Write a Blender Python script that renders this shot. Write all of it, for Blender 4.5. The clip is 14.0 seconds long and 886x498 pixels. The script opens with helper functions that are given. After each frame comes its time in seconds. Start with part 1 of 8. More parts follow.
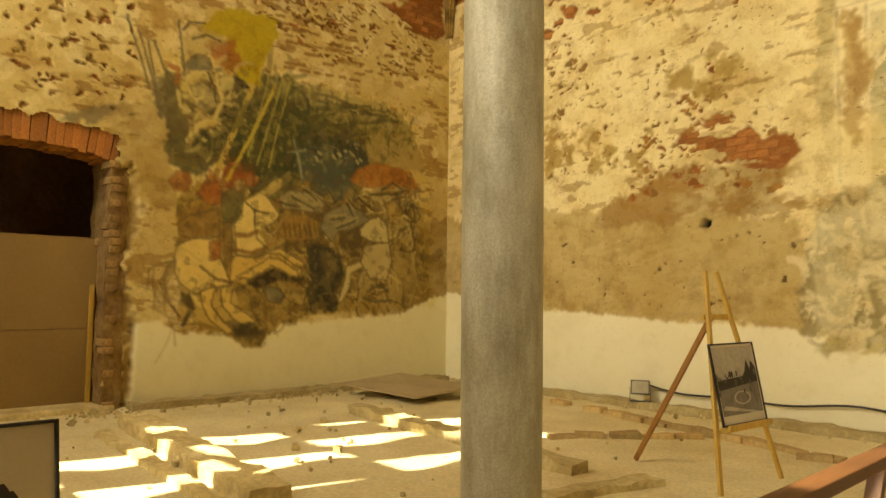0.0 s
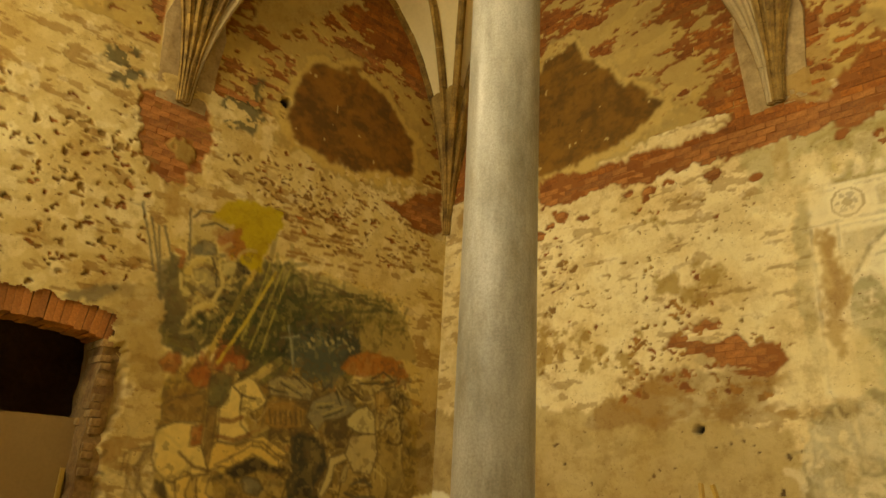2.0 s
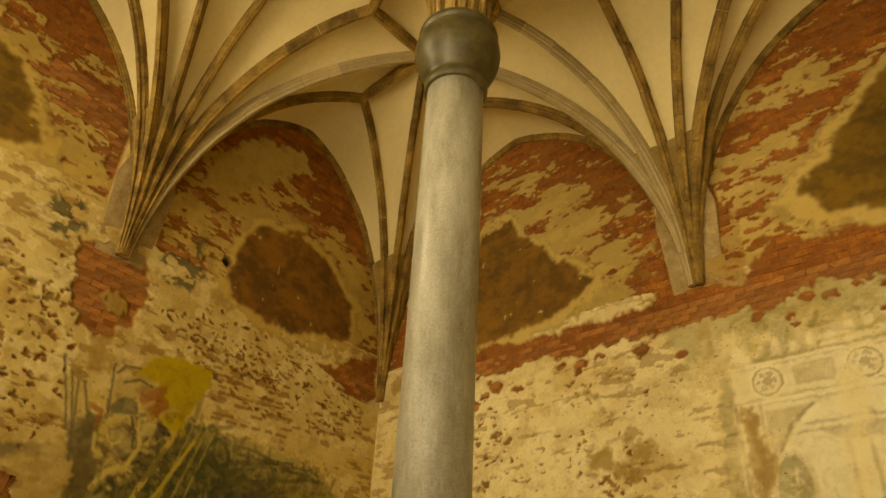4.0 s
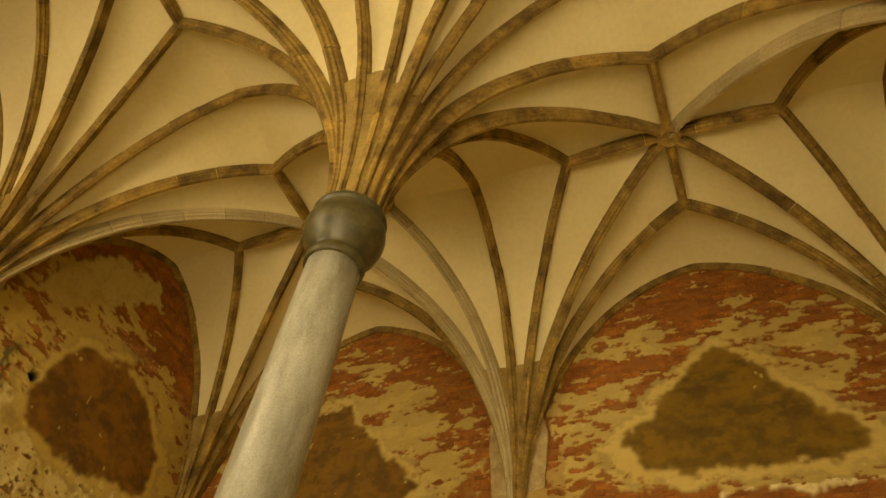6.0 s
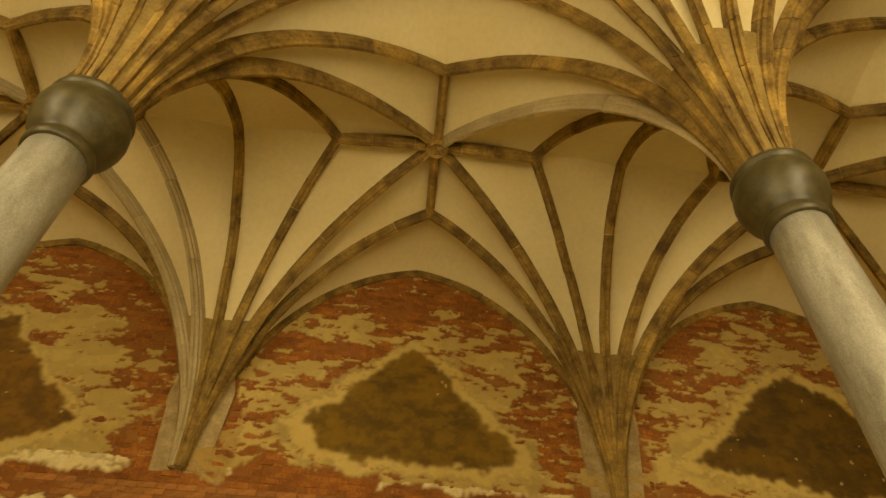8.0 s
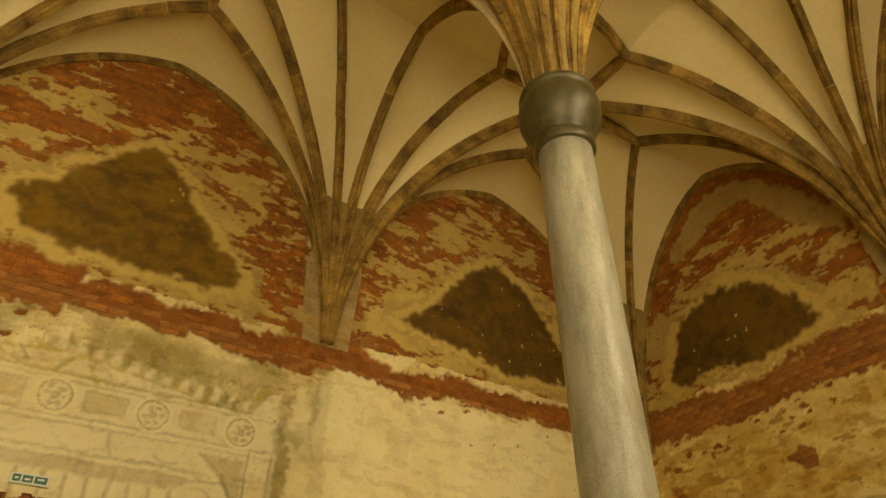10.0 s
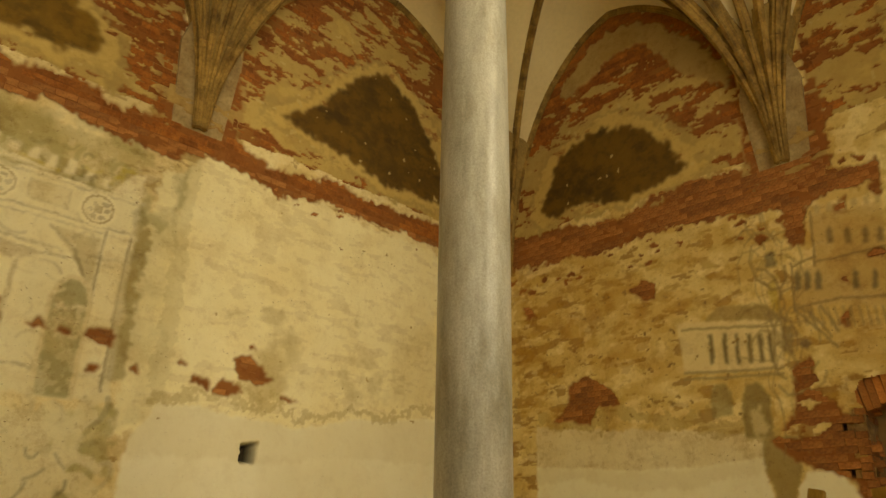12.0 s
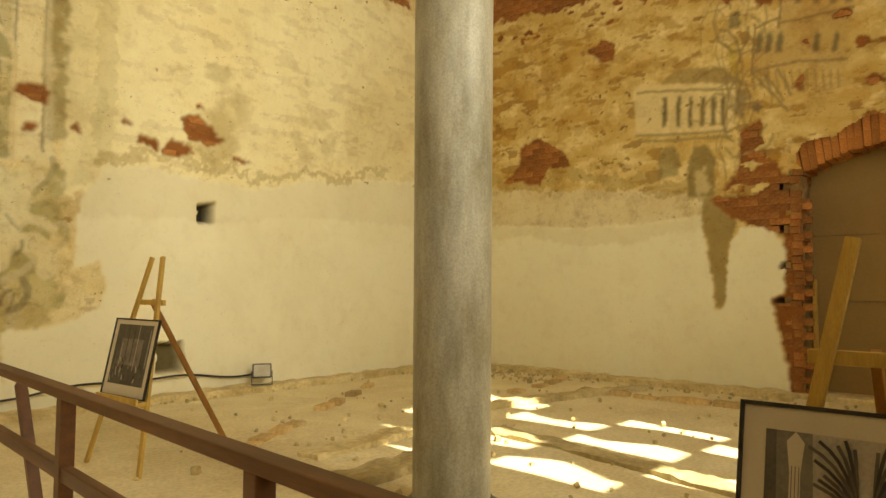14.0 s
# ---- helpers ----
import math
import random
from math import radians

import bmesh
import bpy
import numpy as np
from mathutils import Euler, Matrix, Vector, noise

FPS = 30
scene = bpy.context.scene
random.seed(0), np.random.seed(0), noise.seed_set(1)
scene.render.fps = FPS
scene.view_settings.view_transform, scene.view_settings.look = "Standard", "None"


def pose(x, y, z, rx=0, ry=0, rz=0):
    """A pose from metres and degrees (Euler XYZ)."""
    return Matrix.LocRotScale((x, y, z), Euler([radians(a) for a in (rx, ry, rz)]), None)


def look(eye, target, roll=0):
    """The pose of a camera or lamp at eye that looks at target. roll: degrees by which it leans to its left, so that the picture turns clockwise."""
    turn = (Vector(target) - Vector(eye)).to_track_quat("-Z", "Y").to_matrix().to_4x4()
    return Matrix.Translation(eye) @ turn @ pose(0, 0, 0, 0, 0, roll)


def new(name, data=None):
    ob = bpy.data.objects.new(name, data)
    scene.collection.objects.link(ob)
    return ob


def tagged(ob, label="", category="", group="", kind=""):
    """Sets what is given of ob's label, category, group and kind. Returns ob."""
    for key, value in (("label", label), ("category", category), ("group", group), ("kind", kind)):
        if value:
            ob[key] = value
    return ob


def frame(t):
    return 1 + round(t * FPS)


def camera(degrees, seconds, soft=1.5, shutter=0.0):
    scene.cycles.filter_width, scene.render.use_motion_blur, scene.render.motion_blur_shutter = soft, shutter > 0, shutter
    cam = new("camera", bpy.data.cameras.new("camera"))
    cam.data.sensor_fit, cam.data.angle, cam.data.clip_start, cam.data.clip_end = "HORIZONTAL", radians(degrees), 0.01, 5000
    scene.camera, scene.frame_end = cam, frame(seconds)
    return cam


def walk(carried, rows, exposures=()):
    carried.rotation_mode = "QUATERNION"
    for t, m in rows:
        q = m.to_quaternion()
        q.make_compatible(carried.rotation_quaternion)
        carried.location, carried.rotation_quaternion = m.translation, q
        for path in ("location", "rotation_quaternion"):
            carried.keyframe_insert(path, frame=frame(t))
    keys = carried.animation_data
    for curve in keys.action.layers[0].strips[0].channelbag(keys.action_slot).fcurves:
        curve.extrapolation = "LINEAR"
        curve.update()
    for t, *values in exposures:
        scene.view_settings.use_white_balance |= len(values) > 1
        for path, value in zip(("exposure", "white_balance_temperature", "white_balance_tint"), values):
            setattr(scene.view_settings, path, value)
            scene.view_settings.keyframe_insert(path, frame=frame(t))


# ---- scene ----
cam = camera(64.26, 14.0)
PATH = [
    (0, look((0.224, 0.112, 1.565), (-1.532, 1.739, 1.722), 0.7)),
    (0.5, look((0.232, 0.107, 1.579), (-1.522, 1.710, 1.916), 1.4)),
    (1, look((0.251, 0.080, 1.592), (-1.456, 1.686, 2.112), 1.9)),
    (1.5, look((0.263, 0.047, 1.615), (-1.415, 1.628, 2.280), 2.3)),
    (2, look((0.276, 0.023, 1.636), (-1.384, 1.574, 2.411), 3.2)),
    (2.2, look((0.286, 0.011, 1.636), (-1.360, 1.554, 2.454), 3.1)),
    (4.5, look((0.305, -0.076, 1.529), (-0.923, 1.397, 2.972), 3.7)),
    (5, look((0.302, -0.098, 1.524), (-0.792, 1.340, 3.103), 4.4)),
    (5.5, look((0.284, -0.110, 1.522), (-0.673, 1.283, 3.226), 7.5)),
    (6, look((0.298, -0.121, 1.499), (-0.469, 1.254, 3.311), 9.8)),
    (6.5, look((0.318, -0.124, 1.466), (-0.222, 1.271, 3.344), 8.7)),
    (7, look((0.335, -0.124, 1.440), (0.014, 1.288, 3.355), 6.3)),
    (7.2, look((0.323, -0.114, 1.441), (0.086, 1.324, 3.349), 5.5)),
    (9.3, look((-0.154, -0.037, 1.580), (0.554, 1.609, 3.178), -0.7)),
    (9.5, look((-0.173, -0.029, 1.584), (0.635, 1.609, 3.139), -1.0)),
    (10, look((-0.140, -0.006, 1.577), (0.896, 1.620, 3.006), -0.7)),
    (10.5, look((-0.062, 0.010, 1.565), (1.142, 1.598, 2.900), -0.8)),
    (11, look((-0.018, 0.072, 1.542), (1.334, 1.643, 2.752), -1.3)),
    (11.5, look((0.010, 0.104, 1.519), (1.475, 1.693, 2.563), -0.6)),
    (12, look((0.016, 0.131, 1.514), (1.540, 1.752, 2.414), 1.3)),
    (12.5, look((-0.006, 0.178, 1.498), (1.576, 1.829, 2.228), 3.0)),
    (13, look((-0.052, 0.246, 1.484), (1.628, 1.867, 2.044), 1.2)),
    (13.5, look((-0.086, 0.324, 1.495), (1.676, 1.900, 1.904), 0.7)),
    (14, look((-0.089, 0.440, 1.501), (1.711, 2.022, 1.631), 0.4)),
]
walk(cam, PATH, [(0.0, 1.68, 9600, 2), (1.0, 1.50, 10000, 2), (2.0, 1.30, 11300, 2), (4.5, 1.12, 13300, 2), (9.5, 1.02, 12600, 2), (10.5, 1.03, 12200, 2), (12.5, 1.17, 9200, 1), (13.5, 1.54, 8700, 0.5), (14.0, 1.64, 8450, 0)])
UNIT = 1.2      # the plan below is drawn in units of 1.2 m; the last lines set it to metres
XW, XE, YN, YS = -8.02, 8.82, 7.785, -1.82
YP, XP1, XP2 = 2.985, -2.45, 2.99
Z_SPRING, Z_ARCH, Z_TRI, Z_BOSS = 6.03, 9.78, 9.84, 9.90

# ---- world and light ----
world = bpy.data.worlds.new("world")
scene.world = world
world.use_nodes = True
wn = world.node_tree
sky = wn.nodes.new("ShaderNodeTexSky")
sky.sky_type = "NISHITA"
sky.sun_disc = False
SUN_AZ, SUN_EL = -10.0, 45.0          # the sun stands a little west of south
sky.sun_elevation, sky.sun_rotation = radians(SUN_EL), radians(180 - SUN_AZ)
wn.links.new(sky.outputs[0], wn.nodes["Background"].inputs[0])
wn.nodes["Background"].inputs[1].default_value = 0.12
sun = new("sun", bpy.data.lights.new("sun", "SUN"))
sun.data.energy, sun.data.angle, sun.data.color = 5.0, radians(0.5), (1.0, 0.97, 0.92)
sa = radians(SUN_AZ)
sun.matrix_world = look((math.sin(sa) * 20, -math.cos(sa) * 20, 20 * math.tan(radians(SUN_EL))), (0, 0, 0))
# skylight lamps in three unseen south windows, the middle one added to brighten
WINDOWS = [(-5.85, 2.2, 1), (-1.2, 2.0, 1), (4.0, 2.6, -1)]
WZ0, WZ1 = 2.82, 7.9
for wx, ww, slant in WINDOWS:
    lamp = new("window_light", bpy.data.lights.new("window_light", "AREA"))
    lamp.data.shape, lamp.data.size, lamp.data.size_y = "RECTANGLE", ww, WZ1 - WZ0
    lamp.data.energy, lamp.data.color = {-5.85: 165.0, -1.2: 138.0, 4.0: 156.0}[wx], (1.0, 0.95, 0.86)
    lamp.matrix_world = look((wx, YS - 0.41, (WZ0 + WZ1) / 2), {-5.85: (-5.4, 7.5, 3.6), -1.2: (0.2, 7.5, 9.5), 4.0: (4.4, 7.5, 5.2)}[wx])
    lamp.data.spread = radians(140)

# ---- materials ----
def nodes_of(name):
    m = bpy.data.materials.new(name)
    m.use_nodes = True
    nt = m.node_tree
    return m, nt, nt.nodes["Principled BSDF"]


def add(nt, kind, **props):
    n = nt.nodes.new(kind)
    for k, v in props.items():
        if k in ("blend_type", "data_type", "operation", "attribute_name", "feature", "noise_dimensions", "interpolation_type"):
            if k == "blend_type": n.blend_type = v
            if k == "data_type": n.data_type = v
            if k == "operation": n.operation = v
            if k == "attribute_name": n.attribute_name = v
            if k == "feature": n.feature = v
            if k == "noise_dimensions": n.noise_dimensions = v
        else:
            n.inputs[k.replace("_", " ")].default_value = v
    return n


def grain(nt, scale, detail=6.0, rough=0.6, coord="Object", stretch=(1, 1, 1)):
    tc = nt.nodes.new("ShaderNodeTexCoord")
    mp = nt.nodes.new("ShaderNodeMapping")
    mp.inputs["Scale"].default_value = stretch
    n = add(nt, "ShaderNodeTexNoise", Scale=scale, Detail=detail, Roughness=rough)
    nt.links.new(tc.outputs[coord], mp.inputs["Vector"])
    nt.links.new(mp.outputs[0], n.inputs["Vector"])
    return n


def ramp(nt, src, a, b, lo=0.35, hi=0.65):
    r = nt.nodes.new("ShaderNodeValToRGB")
    r.color_ramp.elements[0].color, r.color_ramp.elements[1].color = (*a, 1), (*b, 1)
    r.color_ramp.elements[0].position, r.color_ramp.elements[1].position = lo, hi
    nt.links.new(src, r.inputs[0])
    return r.outputs[0]


def mixc(nt, a, b, fac=0.5, blend="MIX"):
    n = nt.nodes.new("ShaderNodeMix")
    n.data_type, n.blend_type = "RGBA", blend
    for sock, val in ((n.inputs[0], fac), (n.inputs[6], a), (n.inputs[7], b)):
        if isinstance(val, bpy.types.NodeSocket):
            nt.links.new(val, sock)
        else:
            sock.default_value = (*val, 1) if isinstance(val, tuple) else val
    return n.outputs[2]


def bump(nt, bsdf, height, strength=0.4, dist=0.01):
    b = add(nt, "ShaderNodeBump", Strength=strength, Distance=dist)
    nt.links.new(height, b.inputs["Height"])
    nt.links.new(b.outputs[0], bsdf.inputs["Normal"])


def surface(name, a, b, scale=6.0, rough=0.8, fine=60.0, fine_amt=0.25, bumps=0.3, dist=0.006, metal=0.0, per=0.0, stretch=(1, 1, 1), island=False, coord="Object"):
    """Two-scale procedural surface; per: brightness spread from piece to piece."""
    m, nt, p = nodes_of(name)
    big = grain(nt, scale, stretch=stretch, coord=coord)
    small = grain(nt, fine, 4.0, stretch=stretch, coord=coord)
    col = mixc(nt, ramp(nt, big.outputs[0], a, b), ramp(nt, small.outputs[0], (0.35, 0.35, 0.35), (1.0, 1.0, 1.0), 0.3, 0.6), fine_amt, "MULTIPLY")
    if per:
        oi = nt.nodes.new("ShaderNodeNewGeometry" if island else "ShaderNodeObjectInfo")
        mr = add(nt, "ShaderNodeMapRange")
        mr.inputs[3].default_value, mr.inputs[4].default_value = 1 - per, 1 + per
        nt.links.new(oi.outputs["Random Per Island" if island else "Random"], mr.inputs[0])
        col = mixc(nt, col, mr.outputs[0], 1.0, "MULTIPLY")
    nt.links.new(col, p.inputs["Base Color"])
    p.inputs["Roughness"].default_value, p.inputs["Metallic"].default_value = rough, metal
    if bumps:
        bump(nt, p, small.outputs[0], bumps, dist)
    return m


def painted_wall(name):
    """Old lime plaster: the colours of its coats lie in the mesh, grain and stains in the material."""
    m, nt, p = nodes_of(name)
    at = nt.nodes.new("ShaderNodeVertexColor")
    at.layer_name = "coat"
    big, mid, small = grain(nt, 1.1, 8.0, 0.65), grain(nt, 9.0, 8.0, 0.7), grain(nt, 70.0, 5.0, 0.7)
    age = at.outputs["Alpha"]

    def aged(k):
        n = add(nt, "ShaderNodeMath", operation="MULTIPLY")
        nt.links.new(age, n.inputs[0])
        n.inputs[1].default_value = k
        return n.outputs[0]

    col = mixc(nt, at.outputs[0], ramp(nt, big.outputs[0], (0.84, 0.75, 0.56), (1.0, 1.0, 1.0), 0.36, 0.56), aged(0.7), "MULTIPLY")
    col = mixc(nt, col, ramp(nt, mid.outputs[0], (0.52, 0.38, 0.20), (1.0, 1.0, 1.0), 0.36, 0.47), aged(0.30), "MULTIPLY")
    col = mixc(nt, col, ramp(nt, small.outputs[0], (0.5, 0.42, 0.33), (1.0, 1.0, 1.0), 0.3, 0.52), aged(0.14), "MULTIPLY")
    fleck = grain(nt, 26.0, 7.0, 0.75)
    col = mixc(nt, col, ramp(nt, fleck.outputs[0], (0.42, 0.30, 0.15), (1.08, 1.06, 1.02), 0.36, 0.56), aged(0.08), "MULTIPLY")
    soot = grain(nt, 2.6, 9.0, 0.72)
    col = mixc(nt, col, ramp(nt, soot.outputs[0], (0.55, 0.40, 0.20), (1.0, 1.0, 1.0), 0.38, 0.49), aged(0.36), "MULTIPLY")
    pits = grain(nt, 21.0, 3.0, 0.55, stretch=(1, 1, 1.5))
    patchy = grain(nt, 0.9, 4.0, 0.6)
    mask = add(nt, "ShaderNodeMath", operation="MULTIPLY")
    nt.links.new(ramp(nt, pits.outputs[0], (0, 0, 0), (1, 1, 1), 0.665, 0.72), mask.inputs[0])
    nt.links.new(ramp(nt, patchy.outputs[0], (0, 0, 0), (1, 1, 1), 0.42, 0.60), mask.inputs[1])
    both = add(nt, "ShaderNodeMath", operation="MULTIPLY")
    nt.links.new(mask.outputs[0], both.inputs[0])
    nt.links.new(age, both.inputs[1])
    col = mixc(nt, col, (0.22, 0.12, 0.045), both.outputs[0])
    nt.links.new(col, p.inputs["Base Color"])
    p.inputs["Roughness"].default_value = 0.9
    s = add(nt, "ShaderNodeMath", operation="ADD")
    nt.links.new(mid.outputs[0], s.inputs[0])
    nt.links.new(small.outputs[0], s.inputs[1])
    bump(nt, p, s.outputs[0], 0.35, 0.02)
    return m


M_WALL = painted_wall("old_plaster")
M_BRICK = surface("old_brick", (0.32, 0.118, 0.034), (0.46, 0.195, 0.062), 5.0, 0.9, 30.0, 0.55, 0.6, 0.012, per=0.28)
M_BRICKS = surface("old_brick_joined", (0.27, 0.083, 0.015), (0.42, 0.148, 0.032), 5.0, 0.9, 30.0, 0.55, 0.6, 0.012, per=0.28, island=True)
M_WEB = surface("vault_plaster", (0.74, 0.61, 0.34), (0.82, 0.70, 0.43), 0.5, 0.9, 14.0, 0.10, 0.15, 0.01)
M_RIB = surface("rib_stone", (0.15, 0.082, 0.020), (0.44, 0.275, 0.080), 3.5, 0.85, 26.0, 0.5, 0.4, 0.008, per=0.24, island=True)
M_FOOT = surface("rib_foot_stone", (0.26, 0.165, 0.05), (0.40, 0.27, 0.09), 2.5, 0.85, 26.0, 0.4, 0.3, 0.006)
M_RIB_NEW = surface("fresh_rib_stone", (0.44, 0.34, 0.18), (0.54, 0.43, 0.25), 2.5, 0.85, 30.0, 0.25, 0.3, 0.006, per=0.12, island=True)


def granite(name):
    """Polished grey stone: upright clouds, dark stains and a fine salt-and-pepper speckle."""
    m, nt, p = nodes_of(name)
    cloud, stain, speck = grain(nt, 6.0, 8.0, 0.7, stretch=(1, 1, 0.22)), grain(nt, 3.0, 8.0, 0.7, stretch=(1, 1, 0.45)), grain(nt, 75.0, 4.0, 0.75)
    col = ramp(nt, cloud.outputs[0], (0.285, 0.268, 0.212), (0.47, 0.448, 0.375), 0.34, 0.62)
    col = mixc(nt, col, ramp(nt, stain.outputs[0], (0.60, 0.53, 0.38), (1.0, 1.0, 1.0), 0.34, 0.54), 0.7, "MULTIPLY")
    col = mixc(nt, col, ramp(nt, speck.outputs[0], (0.30, 0.275, 0.22), (1.2, 1.2, 1.16), 0.36, 0.60), 0.3, "MULTIPLY")
    nt.links.new(col, p.inputs["Base Color"])
    nt.links.new(ramp(nt, stain.outputs[0], (0.55, 0.55, 0.55), (0.34, 0.34, 0.34), 0.36, 0.6), p.inputs["Roughness"])
    p.inputs["Specular IOR Level"].default_value = 0.5
    bump(nt, p, speck.outputs[0], 0.06, 0.001)
    return m


M_SHAFT = granite("grey_granite")
M_CAPITAL = surface("dark_limestone", (0.05, 0.039, 0.014), (0.11, 0.088, 0.036), 9.0, 0.42, 50.0, 0.3, 0.2, 0.004)
M_PANEL = surface("niche_plaster", (0.33, 0.22, 0.10), (0.50, 0.37, 0.19), 4.0, 0.9, 24.0, 0.4, 0.3)
M_FLOOR = surface("trodden_screed", (0.72, 0.605, 0.36), (0.86, 0.76, 0.50), 1.3, 0.92, 35.0, 0.35, 0.5, 0.012)
M_BOARD = surface("brown_hardboard", (0.27, 0.165, 0.06), (0.33, 0.21, 0.08), 0.8, 0.7, 25.0, 0.12, 0.1)
M_PINE = surface("varnished_pine", (0.50, 0.31, 0.07), (0.62, 0.41, 0.11), 3.0, 0.4, 40.0, 0.3, 0.15, 0.003, stretch=(6, 6, 0.6))
M_RAIL = surface("red_brown_wood", (0.10, 0.038, 0.013), (0.17, 0.068, 0.024), 3.0, 0.55, 40.0, 0.35, 0.15, 0.003, stretch=(6, 0.6, 6))
M_DECK = surface("deck_board", (0.20, 0.12, 0.06), (0.28, 0.17, 0.09), 2.0, 0.7, 30.0, 0.3)
M_FRAME = surface("black_frame", (0.012, 0.010, 0.008), (0.02, 0.018, 0.015), 8.0, 0.35, 60.0, 0.2, 0.05)
M_MAT = surface("passepartout", (0.62, 0.55, 0.42), (0.68, 0.61, 0.48), 2.0, 0.8, 80.0, 0.06, 0.05)
M_METAL = surface("dark_lamp_metal", (0.06, 0.055, 0.05), (0.09, 0.085, 0.075), 8.0, 0.5, 60.0, 0.2, 0.1)
M_LENS = surface("dusty_lamp_glass", (0.42, 0.38, 0.28), (0.5, 0.46, 0.36), 8.0, 0.25, 60.0, 0.1, 0.0)
M_CABLE = surface("black_rubber", (0.02, 0.02, 0.02), (0.035, 0.03, 0.028), 10.0, 0.6, 60.0, 0.2, 0.1)
M_SIGN_WHITE = surface("sign_white", (0.70, 0.72, 0.70), (0.76, 0.78, 0.76), 4.0, 0.4, 60.0, 0.05, 0.0)
M_SIGN_GREEN = surface("sign_green", (0.02, 0.13, 0.09), (0.025, 0.16, 0.11), 4.0, 0.4, 60.0, 0.1, 0.0)
M_RUBBLE = surface("rubble", (0.50, 0.385, 0.185), (0.74, 0.62, 0.35), 3.0, 0.95, 25.0, 0.4, 0.6, 0.02, per=0.25)
M_RUBBLES = surface("rubble_joined", (0.50, 0.39, 0.19), (0.68, 0.56, 0.32), 3.0, 0.95, 25.0, 0.4, 0.6, 0.02, per=0.25, island=True)
M_PALEBRICK = surface("dusty_brick", (0.50, 0.33, 0.145), (0.62, 0.46, 0.23), 4.0, 0.95, 30.0, 0.4, 0.5, 0.012, per=0.3)
# brown masonry, darkened in colour to stand in for the passage's shade
M_DARKROOM = surface("shade_dark_masonry", (0.26, 0.15, 0.07), (0.40, 0.25, 0.13), 2.0, 0.95, 12.0, 0.4, 0.6, 0.03)
M_SHEET = surface("pale_hardboard", (0.40, 0.31, 0.18), (0.50, 0.40, 0.25), 1.5, 0.8, 30.0, 0.2, 0.1)
M_PINE_DARK = surface("reddish_pine", (0.30, 0.13, 0.035), (0.40, 0.19, 0.05), 3.0, 0.4, 40.0, 0.3, 0.15, 0.003, stretch=(6, 6, 0.6))
M_JAMB = surface("broken_jamb", (0.24, 0.125, 0.045), (0.46, 0.30, 0.125), 3.0, 0.95, 22.0, 0.5, 0.7, 0.02, per=0.3)
M_PLAIN = surface("south_plaster", (0.62, 0.56, 0.42), (0.72, 0.66, 0.52), 1.0, 0.9, 20.0, 0.15)


# ---- helpers for meshes ----
def link_mesh(name, verts, faces, material, parent=None, label="", smooth=False):
    me = bpy.data.meshes.new(name)
    me.from_pydata([tuple(v) for v in verts], [], faces)
    me.materials.append(material)
    if smooth:
        me.polygons.foreach_set("use_smooth", [True] * len(me.polygons))
    ob = new(name, me)
    if parent:
        ob.parent = parent
    if label:
        tagged(ob, label)
    return ob


def part(name, bm, material, parent=None, label="", smooth=False):
    me = bpy.data.meshes.new(name)
    bm.to_mesh(me)
    bm.free()
    me.materials.append(material)
    if smooth:
        me.polygons.foreach_set("use_smooth", [True] * len(me.polygons))
    ob = new(name, me)
    if parent:
        ob.parent = parent
    if label:
        tagged(ob, label)
    return ob


def box_bm(size, centre=(0, 0, 0), bevel=0.0, bm=None, turn=None):
    own = bm or bmesh.new()
    m = Matrix.Translation(centre) @ (turn.to_4x4() if turn else Matrix()) @ Matrix.Diagonal((*size, 1))
    made = bmesh.ops.create_cube(own, size=1, matrix=m)
    if bevel:
        edges = list({e for v in made["verts"] for e in v.link_edges})
        bmesh.ops.bevel(own, geom=edges, offset=bevel, segments=2, affect="EDGES", profile=0.6)
    return own


def beam_bm(a, b, w, d, bevel=0.004, side=None):
    """A squared bar from a to b, w wide and d deep."""
    a, b = Vector(a), Vector(b)
    z = (b - a).normalized()
    x = (Vector(side) if side else Vector((1, 0, 0)) if abs(z.x) < 0.9 else Vector((0, 1, 0)))
    x = (x - z * x.dot(z)).normalized()
    y = z.cross(x)
    turn = Matrix((x, y, z)).transposed()
    return box_bm((w, d, (b - a).length), (a + b) / 2, bevel, turn=turn)


def lathe(profile, n=32):
    """Verts and faces of a turned body from (radius, z) pairs."""
    v, f = [], []
    for r, z in profile:
        for k in range(n):
            a = 2 * math.pi * k / n
            v.append((r * math.cos(a), r * math.sin(a), z))
    for i in range(len(profile) - 1):
        for k in range(n):
            q = (k + 1) % n
            f.append((i * n + k, i * n + q, (i + 1) * n + q, (i + 1) * n + k))
    f.append(tuple(range(n))[::-1])
    f.append(tuple((len(profile) - 1) * n + k for k in range(n)))
    return v, f


# smooth lattice noise for whole arrays
def lattice(ix, iy, seed):
    h = (ix.astype(np.int64) * 374761393 + iy.astype(np.int64) * 668265263 + seed * 974634777) & 0xFFFFFFFF
    h = ((h ^ (h >> 13)) * 1274126177) & 0xFFFFFFFF
    return ((h ^ (h >> 16)) & 0xFFFF) / 65535.0


def noise2(x, y, seed=0):
    ix, iy = np.floor(x), np.floor(y)
    fx, fy = x - ix, y - iy
    fx, fy = fx * fx * (3 - 2 * fx), fy * fy * (3 - 2 * fy)
    a, b = lattice(ix, iy, seed), lattice(ix + 1, iy, seed)
    c, d = lattice(ix, iy + 1, seed), lattice(ix + 1, iy + 1, seed)
    return (a * (1 - fx) + b * fx) * (1 - fy) + (c * (1 - fx) + d * fx) * fy


